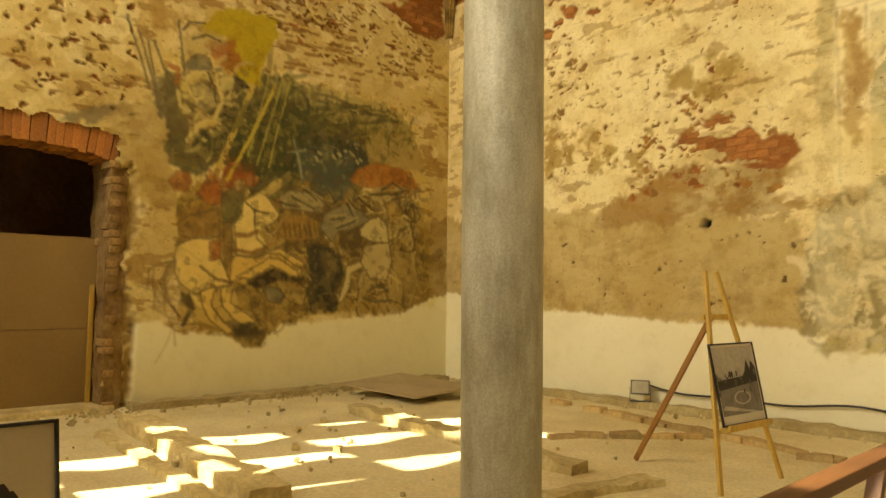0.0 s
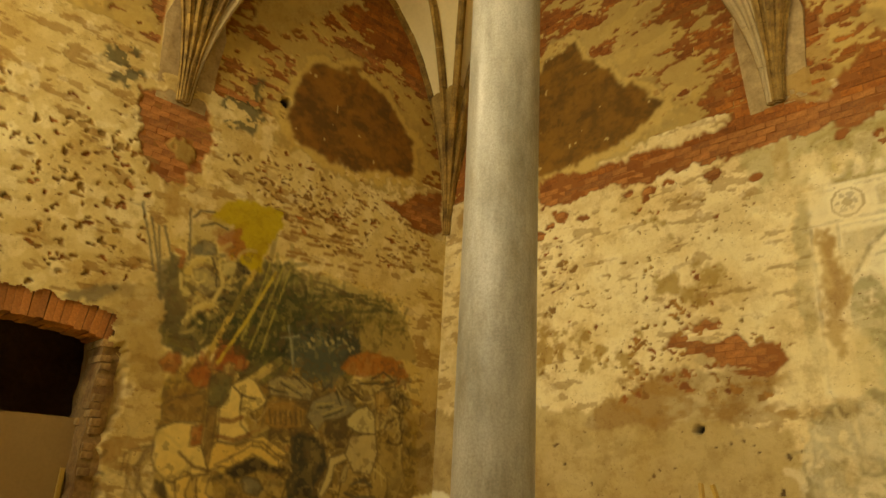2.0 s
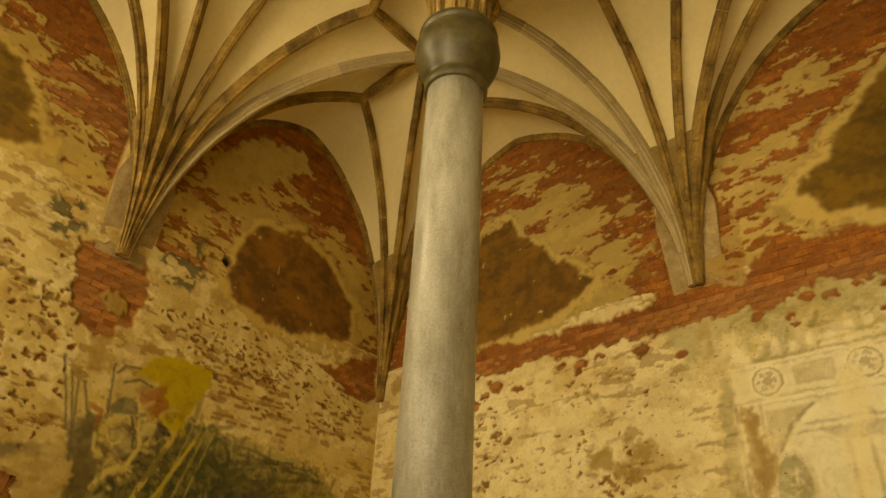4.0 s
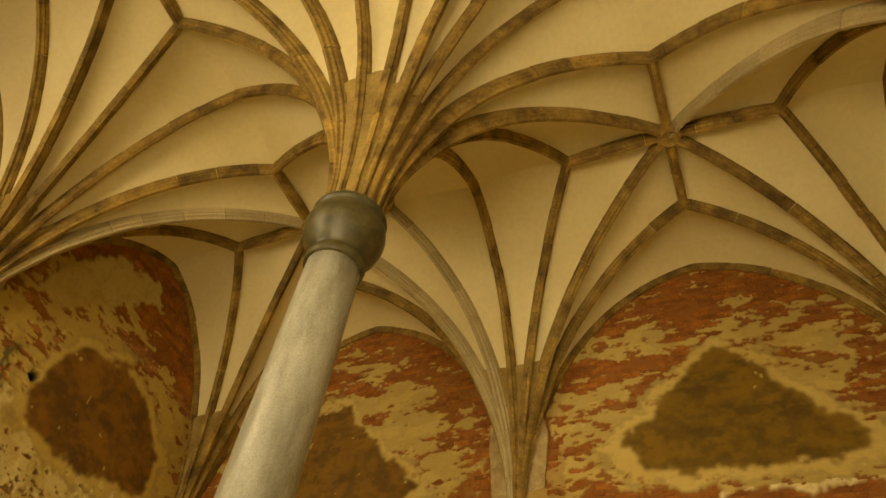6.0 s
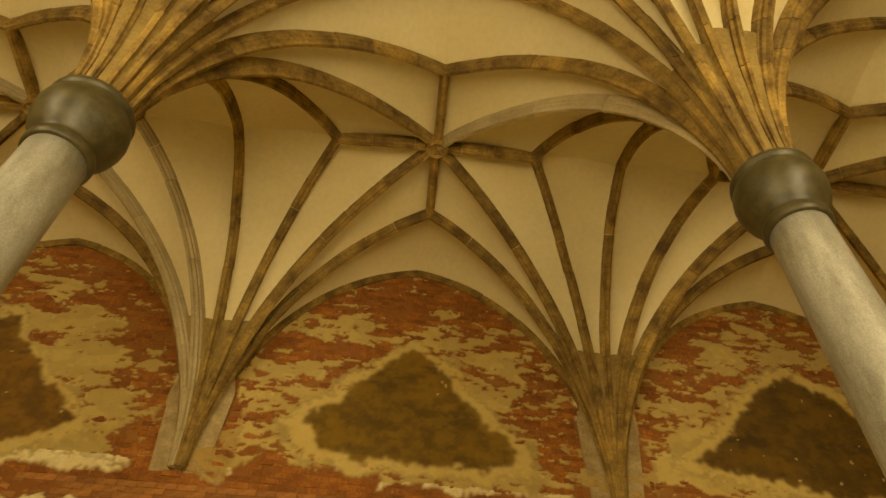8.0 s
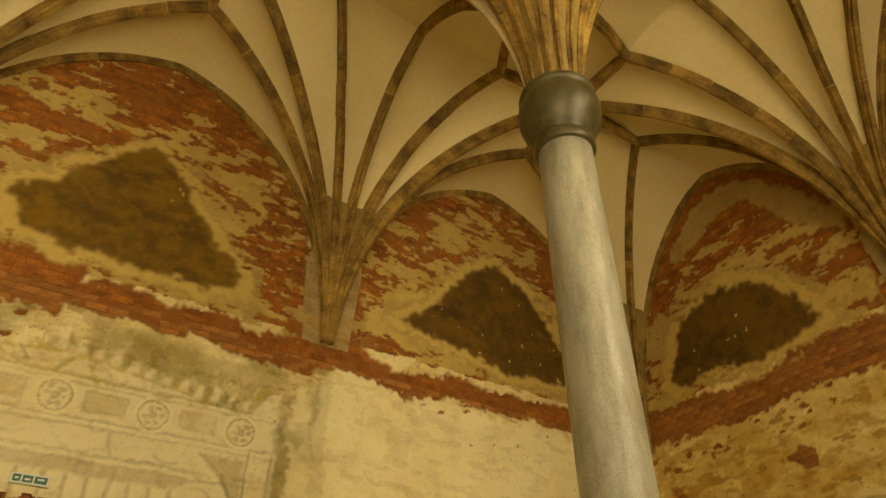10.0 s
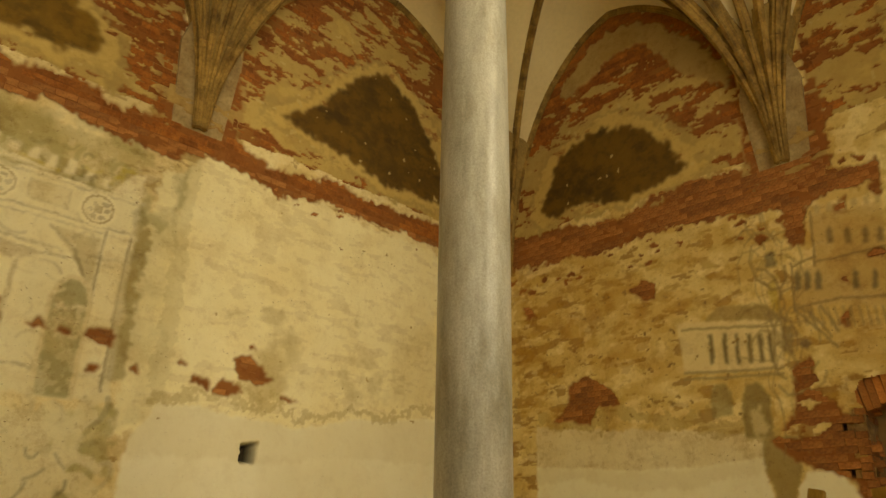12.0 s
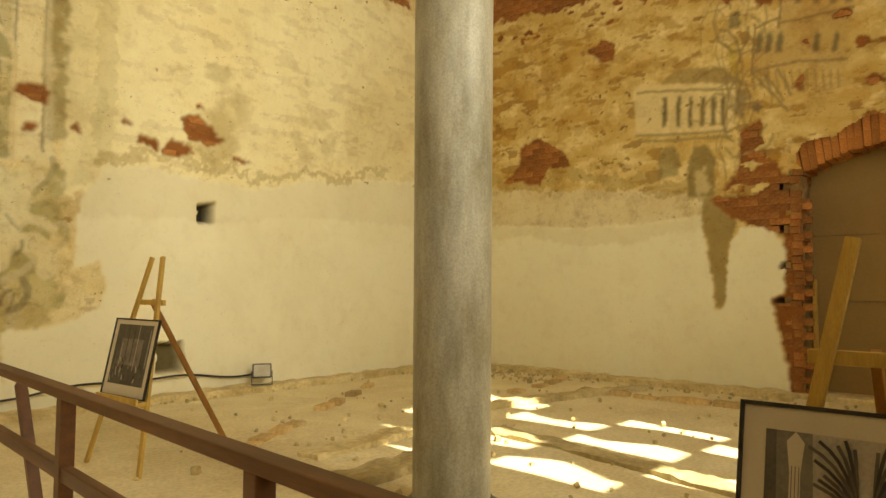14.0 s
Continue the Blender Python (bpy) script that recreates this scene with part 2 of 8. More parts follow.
def fbm(x, y, seed=0, octaves=4, gain=0.55):
    out, amp, tot = 0.0, 1.0, 0.0
    for k in range(octaves):
        out = out + amp * noise2(x * 2 ** k, y * 2 ** k, seed + 17 * k)
        tot += amp
        amp *= gain
    return out / tot


# ---- vault: plastered cells between moulded stone ribs ----
GX, GY = [XW, XP1, XP2, XE], [YS, YP, YN]


def rise(s, k=0.86):
    return np.sqrt(np.maximum(0, 1 - (1 - k * s) ** 2)) / math.sqrt(1 - (1 - k) ** 2)


def spring_of(i, j):
    """Foot of the ribs at a support: height and the radius of the bundle."""
    if 0 < i < 3 and j == 1:
        return Z_SPRING, 0.19
    return (5.46 if i in (0, 3) and j == 2 else 5.88), 0.05


def rib_line(i, j, q, n=26, drop=0.0):
    """Points from the support (i, j) of the grid up to q."""
    s = np.linspace(0, 1, n) ** 1.6
    zs, r0 = spring_of(i, j)
    a, b = np.array([GX[i], GY[j]]), np.array(q[:2])
    d = b - a
    start = a + d / np.linalg.norm(d) * r0
    xy = start[None] + (b - start)[None] * s[:, None]
    z = zs + (q[2] - zs) * rise(s) - drop
    return np.column_stack([xy, z])


def bays():
    for i in range(3):
        for j in range(2):
            x0, x1, y0, y1 = GX[i], GX[i + 1], GY[j], GY[j + 1]
            xc, yc = (x0 + x1) / 2, (y0 + y1) / 2
            xt = xc + (-0.04, 0.07, -0.10)[i]
            B = (xt, yc, Z_BOSS)
            T = {"w": (xt - 1.40, yc, Z_TRI), "e": (xt + 1.40, yc, Z_TRI), "s": (xt, yc - 1.19, Z_TRI), "n": (xt, yc + 1.19, Z_TRI)}
            E = {"w": (x0, yc, Z_ARCH), "e": (x1, yc, Z_ARCH), "s": (xc, y0, Z_ARCH + 0.22 * (j == 1)), "n": (xc, y1, Z_ARCH + 0.22 * (j == 0))}
            yield i, j, B, T, E


ceil_v, ceil_f, feet = [], [], []
ribs, arches, seen_arch = [], [], set()
for i, j, B, T, E in bays():
    for di, sx in ((0, "w"), (1, "e")):
        for dj, sy in ((0, "s"), (1, "n")):
            si, sj = i + di, j + dj
            far = [E[sy], T[sy], B, T[sx], E[sx]]
            cols = []
            for k in range(4):
                p, q = np.array(far[k]), np.array(far[k + 1])
                m = 7
                for u in range(m + (k == 3)):
                    w = u / m
                    pt = p * (1 - w) + q * w
                    pt[2] += 0.10 * math.sin(math.pi * w)
                    cols.append(rib_line(si, sj, pt))
            feet.append((cols, 8.0 if (si, sj) not in ((1, 1), (2, 1)) else 7.85))
            base = len(ceil_v)
            nr = len(cols[0])
            for c in cols:
                ceil_v += c.tolist()
            flip = (di + dj) % 2 == 0
            for a in range(len(cols) - 1):
                for b in range(nr - 1):
                    q = (base + a * nr + b, base + (a + 1) * nr + b, base + (a + 1) * nr + b + 1, base + a * nr + b + 1)
                    ceil_f.append(q if flip else q[::-1])
            new_stone = (i, j, si, sj) in ((0, 1, 0, 1), (0, 1, 1, 2), (1, 1, 2, 1))
            ribs += [(rib_line(si, sj, T[sy]), False), (rib_line(si, sj, B), new_stone), (rib_line(si, sj, T[sx]), new_stone and sj == 2)]
            for side, key in ((sy, (si, sj, E[sy])), (sx, (si, sj, E[sx]))):
                if key not in seen_arch:
                    seen_arch.add(key)
                    x, y = key[2][:2]
                    onwall = x in (XW, XE) or y in (YS, YN)
                    (arches if onwall else ribs).append((rib_line(si, sj, key[2]), False))
    for side in "wesn":
        p, q = np.array(T[side]), np.array(B)
        ribs.append((np.linspace(p, q, 8), False))
ceiling = tagged(link_mesh("ceiling", ceil_v, ceil_f, M_WEB, smooth=True), "cream plastered star vault between brown stone ribs", "ceiling", kind="structure")

RIB_PROFILE = [(-0.066, 0.05), (-0.066, -0.035), (-0.050, -0.050), (-0.056, -0.085), (-0.028, -0.105), (-0.022, -0.145), (0.022, -0.145), (0.028, -0.105), (0.056, -0.085), (0.050, -0.050), (0.066, -0.035), (0.066, 0.05)]


def sweep(line, profile, scale=1.0, block=0.62, rng=random, out=None):
    """A moulded rib along a line, cut into stones by fine joints. Depth counts upright, near the foot outwards."""
    P = np.array(line)
    seg = np.linalg.norm(np.diff(P, axis=0), axis=1)
    L = np.concatenate([[0], np.cumsum(seg)])
    v, f = out if out else ([], [])
    flat = P[-1, :2] - P[0, :2]
    flat = np.append(flat / np.linalg.norm(flat), 0)
    side = np.array([-flat[1], flat[0], 0])
    cuts = [0.0]
    while cuts[-1] < L[-1] - block:
        cuts.append(min(cuts[-1] + block * rng.uniform(0.75, 1.25), L[-1] - 0.12))
    cuts.append(L[-1])
    for c0, c1 in zip(cuts, cuts[1:]):
        t = np.linspace(c0 + 0.004, c1 - 0.004, max(2, int((c1 - c0) / 0.16) + 1))
        pts = np.column_stack([np.interp(t, L, P[:, k]) for k in range(3)])
        eps = 0.03
        tan = np.column_stack([np.interp(np.minimum(t + eps, L[-1]), L, P[:, k]) - np.interp(np.maximum(t - eps, 0), L, P[:, k]) for k in range(3)])
        tan /= np.maximum(np.linalg.norm(tan, axis=1), 1e-9)[:, None]
        nor = np.cross(tan, side[None])
        nor[nor[:, 2] < 0] *= -1
        j = rng.uniform(-0.006, 0.006)
        base, n = len(v), len(profile)
        for p, d, along in zip(pts, nor, t):
            k = scale * (min(1.0, 0.42 + 0.36 * along) if L[-1] > 2 else 1.0)
            for u, w in profile:
                v.append((p + side * (u * k + j) + d * w * k).tolist())
        for a in range(len(pts) - 1):
            for b in range(n - 1):
                f.append((base + a * n + b, base + a * n + b + 1, base + (a + 1) * n + b + 1, base + (a + 1) * n + b))
        f.append(tuple(base + b for b in range(n))[::-1])
        f.append(tuple(base + (len(pts) - 1) * n + b for b in range(n)))
    return v, f


# solid stone between the ribs where they rise together from a support
def rib_foot(columns, top, name):
    v, f, tops = [], [], []
    for c in columns:
        flat = c[-1, :2] - c[0, :2]
        flat = flat / np.linalg.norm(flat)
        n = max(3, int(np.argmax(c[:, 2] > top)))
        tan = np.gradient(c, axis=0)
        up, out = tan[:, 2], np.hypot(tan[:, 0], tan[:, 1])
        size = np.maximum(np.hypot(up, out), 1e-9)
        deep = 0.062 * np.minimum(1.0, 0.42 + 0.2 * np.arange(len(c)))
        pts = [(p[0] + flat[0] * d * u / l, p[1] + flat[1] * d * u / l, p[2] - d * o / l) for p, d, u, o, l in zip(c, deep, up, out, size)][:n]
        pts.append(tuple(c[n - 1] + np.array((0, 0, 0.02))))
        tops.append(len(v))
        v += pts
        f.append(len(pts))
    faces = []
    for a in range(len(columns) - 1):
        m = min(f[a], f[a + 1])
        for b in range(m - 1):
            faces.append((tops[a] + b, tops[a + 1] + b, tops[a + 1] + b + 1, tops[a] + b + 1))
    return link_mesh(name, v, faces, M_FOOT, ceiling)


for columns, top in feet:
    rib_foot(columns, top, "rib_foot")
for line, fresh in ribs:
    v, f = sweep(line, RIB_PROFILE)
    link_mesh("rib", v, f, M_RIB_NEW if fresh else M_RIB, ceiling)
for line, fresh in arches:
    v, f = sweep(line, RIB_PROFILE, 0.62)
    link_mesh("wall_rib", v, f, M_RIB, ceiling)
for i, j, B, T, E in bays():
    # a boss ring with an open eye
    v, f = lathe([(0.085, 0.10), (0.085, -0.13), (0.12, -0.16), (0.16, -0.13), (0.17, -0.02), (0.17, 0.08)], 20)
    ob = link_mesh("boss", v, f, M_RIB, ceiling)
    ob.location = (B[0], B[1], B[2] - 0.02)

# flat plaster fields behind the rib feet on the walls
def springer(x, y, nx, ny):
    sx, sy = -ny, nx
    bm = bmesh.new()
    prof = [(0.33, 5.86), (0.42, 7.03), (0.30, 7.48), (-0.30, 7.48), (-0.42, 7.03), (-0.33, 5.86)]
    front = [bm.verts.new((x + sx * a + nx * (0.012 - 0.035 * (z < 5.93) + 0.10 * max(0, z - 6.73)), y + sy * a + ny * (0.012 - 0.035 * (z < 5.93) + 0.10 * max(0, z - 6.73)), z)) for a, z in prof]
    back = [bm.verts.new((x + sx * a - nx * 0.05, y + sy * a - ny * 0.05, z)) for a, z in prof]
    bm.faces.new(front)
    bm.faces.new(back[::-1])
    for k in range(len(prof)):
        q = (k + 1) % len(prof)
        bm.faces.new((front[q], front[k], back[k], back[q]))
    bmesh.ops.recalc_face_normals(bm, faces=bm.faces)
    part("springer_panel", bm, M_PANEL, ceiling)


for x, y, nx, ny in ((XP1, YN, 0, -1), (XP2, YN, 0, -1), (XW, YP, 1, 0), (XE, YP, -1, 0)):
    springer(x, y, nx, ny)


def pillar(x, y, lean):
    root = new("pillar")
    root.location = (x, y, 0)
    prof = [(0.219, 0.05)]
    for k in range(13):
        w = k / 12
        prof.append((0.218 + 0.004 * w + 0.007 * math.sin(math.pi * w) + 0.002 * math.sin(9 * w + lean), 0.08 + 5.31 * w))
    v, f = lathe(prof, 48)
    link_mesh("shaft", v, f, M_SHAFT, root, "polished grey granite shaft", True)
    v, f = lathe([(0.30, -0.03), (0.30, 0.03), (0.285, 0.042), (0.245, 0.046), (0.24, 0.052), (0.24, 0.074), (0.232, 0.082), (0.21, 0.084)], 40)
    link_mesh("base", v, f, M_CAPITAL, root, "low stone base ring sunk in the floor")
    v, f = lathe([(0.17, 5.365), (0.243, 5.365), (0.252, 5.378), (0.256, 5.417), (0.250, 5.455), (0.232, 5.473), (0.228, 5.498), (0.245, 5.520), (0.280, 5.571), (0.322, 5.649), (0.348, 5.735), (0.356, 5.812), (0.346, 5.890), (0.322, 5.941), (0.312, 5.958), (0.330, 5.971), (0.337, 6.001), (0.330, 6.031), (0.300, 6.044), (0.262, 6.057), (0.255, 6.100), (0.20, 6.105)], 48)
    link_mesh("capital", v, f, M_CAPITAL, root, "dark green-brown moulded bell capital", True)
    return tagged(root, "slender grey granite pillar with dark moulded capital on the excavated floor", "pillar", "two pillars")


for k, x in enumerate((XP1, XP2)):
    pillar(x, YP, k * 2.0)


# ---- the three painted walls ----
CREAM, WHITE, TAN, GREYTAN = (0.85, 0.75, 0.50), (0.90, 0.87, 0.75), (0.42, 0.31, 0.16), (0.55, 0.43, 0.22)
OCHRE, OLIVE, DKBROWN = (0.45, 0.29, 0.10), (0.37, 0.33, 0.16), (0.165, 0.094, 0.014)
DKGREEN, BLUE, YELLOW, RED = (0.045, 0.046, 0.016), (0.055, 0.068, 0.066), (0.52, 0.42, 0.05), (0.38, 0.135, 0.04)
BROWN, DARK = (0.30, 0.18, 0.07), (0.04, 0.03, 0.018)
MORTAR, DKOLIVE, RUBBLE = (0.31, 0.118, 0.034), (0.118, 0.064, 0.008), (0.36, 0.26, 0.13)
STEP = 0.0175


def blur(m):
    """Softens a mask by one step."""
    q = m.copy()
    q[1:-1] = (m[:-2] + 2 * m[1:-1] + m[2:]) / 4
    r = q.copy()
    r[:, 1:-1] = (q[:, :-2] + 2 * q[:, 1:-1] + q[:, 2:]) / 4
    return r


class Wall:
    """A plastered wall as a fine sheet: colour of the coat, depth of what has come off, and where bare brick shows."""

    def __init__(self, name, s0, s1, base, seed):
        self.name, self.s0, self.s1, self.seed = name, s0, s1, seed
        self.ns, self.nz = int(round((s1 - s0) / STEP)) + 1, int(round(10.1 / STEP)) + 1
        self.S, self.Z = np.meshgrid(np.linspace(s0, s1, self.ns), np.linspace(-0.1, 10.0, self.nz), indexing="ij")
        self.col = np.ones(self.S.shape + (3,)) * np.array(base)
        self.depth = np.zeros(self.S.shape)
        self.brick = np.zeros(self.S.shape)
        self.age = np.ones(self.S.shape)
        self.wa = fbm(self.S * 3.1, self.Z * 3.1, seed + 1) - 0.5
        self.wb = fbm(self.S * 3.1, self.Z * 3.1, seed + 2) - 0.5
        self.fa = fbm(self.S * 11, self.Z * 11, seed + 3, 3) - 0.5
        self.fb = fbm(self.S * 11, self.Z * 11, seed + 4, 3) - 0.5
        self.ga = fbm(self.S * 24, self.Z * 24, seed + 6, 2) - 0.5
        self.gb = fbm(self.S * 24, self.Z * 24, seed + 7, 2) - 0.5

    def warp(self, wob, k=slice(None)):
        j = min(0.9 * wob, 0.11)
        return self.S[k] + wob * (self.wa[k] * 1.6 + self.fa[k] * 0.7) + j * self.ga[k], self.Z[k] + wob * (self.wb[k] * 1.6 + self.fb[k] * 0.7) + j * self.gb[k]

    def inside(self, pts, wob):
        lo, hi = np.array(pts).min(0) - 1.6 * wob - 0.1, np.array(pts).max(0) + 1.6 * wob + 0.1
        i0, i1 = [int(np.clip((v - self.s0) / STEP, 0, self.ns)) for v in (lo[0], hi[0])]
        j0, j1 = [int(np.clip((v + 0.1) / STEP, 0, self.nz)) for v in (lo[1], hi[1])]
        full = np.zeros(self.S.shape)
        if i1 - i0 < 3 or j1 - j0 < 3:
            return full
        x, y = self.warp(wob, np.s_[i0:i1, j0:j1])
        hit = np.zeros(x.shape, bool)
        for (x0, y0), (x1, y1) in zip(pts, pts[1:] + pts[:1]):
            if y0 == y1:
                continue
            hit ^= ((y0 > y) != (y1 > y)) & (x < (x1 - x0) * (y - y0) / (y1 - y0) + x0)
        full[i0:i1, j0:j1] = blur(hit.astype(float))
        return full

    def lay(self, m, colour, alpha=1.0, depth=None, brick=None, age=None):
        on = np.nonzero(m.any(1))[0], np.nonzero(m.any(0))[0]
        if not len(on[0]):
            return
        k = np.s_[on[0][0]:on[0][-1] + 1, on[1][0]:on[1][-1] + 1]
        m = m[k] * alpha
        self.col[k] = self.col[k] * (1 - m[..., None]) + np.array(colour) * m[..., None]
        for layer, value in ((self.age, age), (self.depth, depth), (self.brick, brick)):
            if value is not None:
                layer[k] = layer[k] * (1 - m) + value * m

    def poly(self, colour, pts, wob=0.10, alpha=1.0, depth=None, fray=0.0, age=None):
        m = self.inside(pts, wob)
        if fray:
            m = m * (fbm(self.S * 6, self.Z * 9, self.seed + 31) > fray)
        if colour == WHITE:
            depth = 0.0
        self.lay(m, colour, alpha, depth, age=0.22 if colour == WHITE else 1.0 if age is None else age)

    def figure(self, colour, pts, alpha=0.85, ink=0.5, shade=0.55):
        """A plain painted shape with a dark contour."""
        self.poly(colour, pts, 0.02, alpha)
        m = self.inside(pts, 0.02) * np.clip((self.fa + 0.5 * self.wa) / 0.1, 0, 1)
        self.lay(m, tuple(0.62 * c for c in colour), shade)
        if ink:
            self.line((0.11, 0.075, 0.04), pts + pts[:1], 0.024, ink, 0.02)

    def calm(self, pts, age):
        m = self.inside(pts, 0.2)
        self.age = self.age * (1 - m) + age * m

    def glaze(self, pts, tint, seed):
        """Yellowed size over old paint, with worn specks of bare ground and of dirt."""
        m = self.inside(pts, 0.15)
        self.col = self.col * (1 + m[..., None] * (np.array(tint) - 1))
        n = fbm(self.S * 9.0, self.Z * 9.0, seed, 5)
        self.lay(m * np.clip((n - 0.60) / 0.05, 0, 1), (0.60, 0.46, 0.20), 0.15)
        self.lay(m * np.clip((0.40 - n) / 0.05, 0, 1), (0.13, 0.085, 0.035), 0.45)

    def bare(self, pts, wob=0.12, fray=0.0):
        m = self.inside(pts, wob)
        if fray:
            m = m * np.clip((fbm(self.S * 2.2, self.Z * 6.5, self.seed + 41) - fray) / 0.03, 0, 1)
        self.lay(m, MORTAR, 1.0, 0.03, 1.0, 1.0)

    def mend(self, colour, pts, wob=0.10):
        self.lay(self.inside(pts, wob), colour, 1.0, 0.0, 0.0, 1.0)

    def ell(self, colour, c, rx, rz, alpha=1.0, wob=0.05, soft=0.0, depth=None, bare=False):
        x, y = self.warp(wob)
        q = ((x - c[0]) / rx) ** 2 + ((y - c[1]) / rz) ** 2
        m = np.clip((1 - q) / soft, 0, 1) if soft else (q < 1).astype(float)
        self.lay(m, colour, alpha, 0.03 if bare else depth, 1.0 if bare else None)

    def line(self, colour, pts, w, alpha=1.0, wob=0.02, taper=False, depth=None):
        lo, hi = np.array(pts).min(0) - w - 0.3, np.array(pts).max(0) + w + 0.3
        i0, i1 = [int(np.clip((v - self.s0) / STEP, 0, self.ns)) for v in (lo[0], hi[0])]
        j0, j1 = [int(np.clip((v + 0.1) / STEP, 0, self.nz)) for v in (lo[1], hi[1])]
        if i1 <= i0 or j1 <= j0:
            return
        xs, ys = self.warp(wob, np.s_[i0:i1, j0:j1])
        d = np.full(xs.shape, 9.0)
        for (x0, y0), (x1, y1) in zip(pts, pts[1:]):
            dx, dy = x1 - x0, y1 - y0
            t = np.clip(((xs - x0) * dx + (ys - y0) * dy) / (dx * dx + dy * dy + 1e-9), 0, 1)
            d = np.minimum(d, np.hypot(xs - x0 - t * dx, ys - y0 - t * dy))
        mm = np.clip((w / 2 + 0.012 - d) / 0.024, 0, 1)[..., None] * alpha
        c = self.col[i0:i1, j0:j1]
        self.col[i0:i1, j0:j1] = c * (1 - mm) + np.array(colour) * mm
        if depth is not None:
            self.depth[i0:i1, j0:j1] += mm[..., 0] * depth

    def scribble(self, colours, pts, n, size, w=0.03, seed=0, alpha=0.7, flat=0.0, curl=0.8, legs=4):
        """Loose brush strokes, plain and unreadable, spread over an outline."""
        rng = random.Random(seed + self.seed)
        a, b = np.array(pts).min(0), np.array(pts).max(0)
        m = self.inside(pts, 0.05)
        made = 0
        for _ in range(n * 6):
            if made >= n:
                break
            s, z = rng.uniform(a[0], b[0]), rng.uniform(a[1], b[1])
            i, j = int((s - self.s0) / STEP), int((z + 0.1) / STEP)
            if not (0 <= i < self.ns and 0 <= j < self.nz) or m[i, j] < 0.5:
                continue
            made += 1
            t, k = rng.uniform(0, 6.28), rng.uniform(-curl, curl)
            line = [(s, z)]
            for _ in range(legs):
                L = size * rng.uniform(0.2, 0.5)
                line.append((line[-1][0] + L * math.cos(t), line[-1][1] + L * math.sin(t) * (1 - flat)))
                t += k
            self.line(rng.choice(colours), line, w * rng.uniform(0.6, 1.5), alpha * rng.uniform(0.6, 1.0), 0.0)

    def pocks(self, pts, n, size, seed, colour=TAN, depth=0.025, flat=1.8, bare=0.0):
        """Places where the coat was hacked or has dropped off."""
        rng = random.Random(seed + self.seed)
        a, b = np.array(pts).min(0), np.array(pts).max(0)
        m = self.inside(pts, 0.1)
        for _ in range(n):
            s, z = rng.uniform(a[0], b[0]), rng.uniform(a[1], b[1])
            i, j = int((s - self.s0) / STEP), int((z + 0.1) / STEP)
            if not (0 <= i < self.ns and 0 <= j < self.nz) or m[i, j] < 0.5:
                continue
            r = size * rng.uniform(0.4, 1.3)
            i0, i1, j0, j1 = max(0, i - 16), i + 16, max(0, j - 16), j + 16
            q = ((self.S[i0:i1, j0:j1] + 0.12 * self.fa[i0:i1, j0:j1] - s) / (r * flat)) ** 2 + ((self.Z[i0:i1, j0:j1] + 0.12 * self.fb[i0:i1, j0:j1] - z) / r) ** 2
            mm = np.clip((1 - q) * 2.5, 0, 1)
            is_bare = rng.random() < bare
            c = self.col[i0:i1, j0:j1]
            tone = np.array(MORTAR if is_bare else colour) * rng.uniform(0.75, 1.25)
            self.col[i0:i1, j0:j1] = c * (1 - mm[..., None]) + tone * mm[..., None]
            self.depth[i0:i1, j0:j1] = np.maximum(self.depth[i0:i1, j0:j1], mm * depth)
            if is_bare:
                self.brick[i0:i1, j0:j1] = np.maximum(self.brick[i0:i1, j0:j1], mm > 0.5)

    def stains(self, pts, colour, cut=0.5, scale=3.0, alpha=0.6, seed=5, stretch=1.0, soft=0.12):
        m = self.inside(pts, 0.15)
        n = fbm(self.S * scale, self.Z * scale * stretch, self.seed + seed, 5)
        self.lay(m * np.clip((n - cut) / soft, 0, 1), colour, alpha)

    def weather(self, pts, seed, amt=1.0, ochre=(0.50, 0.33, 0.11)):
        """Washes of ochre, ragged shallow losses in courses and pale remnants of a later coat."""
        m = self.inside(pts, 0.25)
        a = 0.35 * (fbm(self.S * 0.7, self.Z * 0.7, self.seed + seed) - 0.5)
        n = fbm(self.S * 1.6, self.Z * 2.4, self.seed + seed + 1, 5, 0.55) + a
        self.lay(m * np.clip((n - 0.50) / 0.10, 0, 1), ochre, 0.42 * amt)
        n = fbm(self.S * 3.4, self.Z * 10, self.seed + seed + 2, 4, 0.52) + a
        self.lay(m * np.clip((n - 0.63) / 0.02, 0, 1), (0.34, 0.19, 0.06), 0.75 * amt, 0.012)
        n = fbm(self.S * 4, self.Z * 5, self.seed + seed + 3, 4, 0.55) - 0.6 * a
        self.lay(m * np.clip((n - 0.58) / 0.04, 0, 1), (0.92, 0.85, 0.64), 0.5 * amt)

    def lunette(self, blob, ring=1.28, seed=0, patch=DKBROWN, cream=(0.52, 0.385, 0.16), low=6.1, grow=None):
        """Arched field: bare brick with flakes of coat, a rim of old coat and a dark patch of mortar in the middle."""
        cx, cz = np.array(blob).mean(0)
        s0, s1 = grow
        zone = np.clip((self.S - s0) / 0.05, 0, 1) * np.clip((s1 - self.S) / 0.05, 0, 1) * (self.Z + 0.15 * self.wa > low)
        self.lay(zone, MORTAR, 1.0, 0.03, 1.0)
        b = np.array(blob)
        rx, rz = np.abs(b[:, 0] - cx).max(), np.abs(b[:, 1] - cz).max()
        q = np.hypot((self.S - cx) / rx, (self.Z - cz) / rz) + 0.5 * self.wa
        k = self.seed + 60 + seed
        soft = fbm(self.S * 1.1, self.Z * 2.2, k + 5, 4, 0.55)
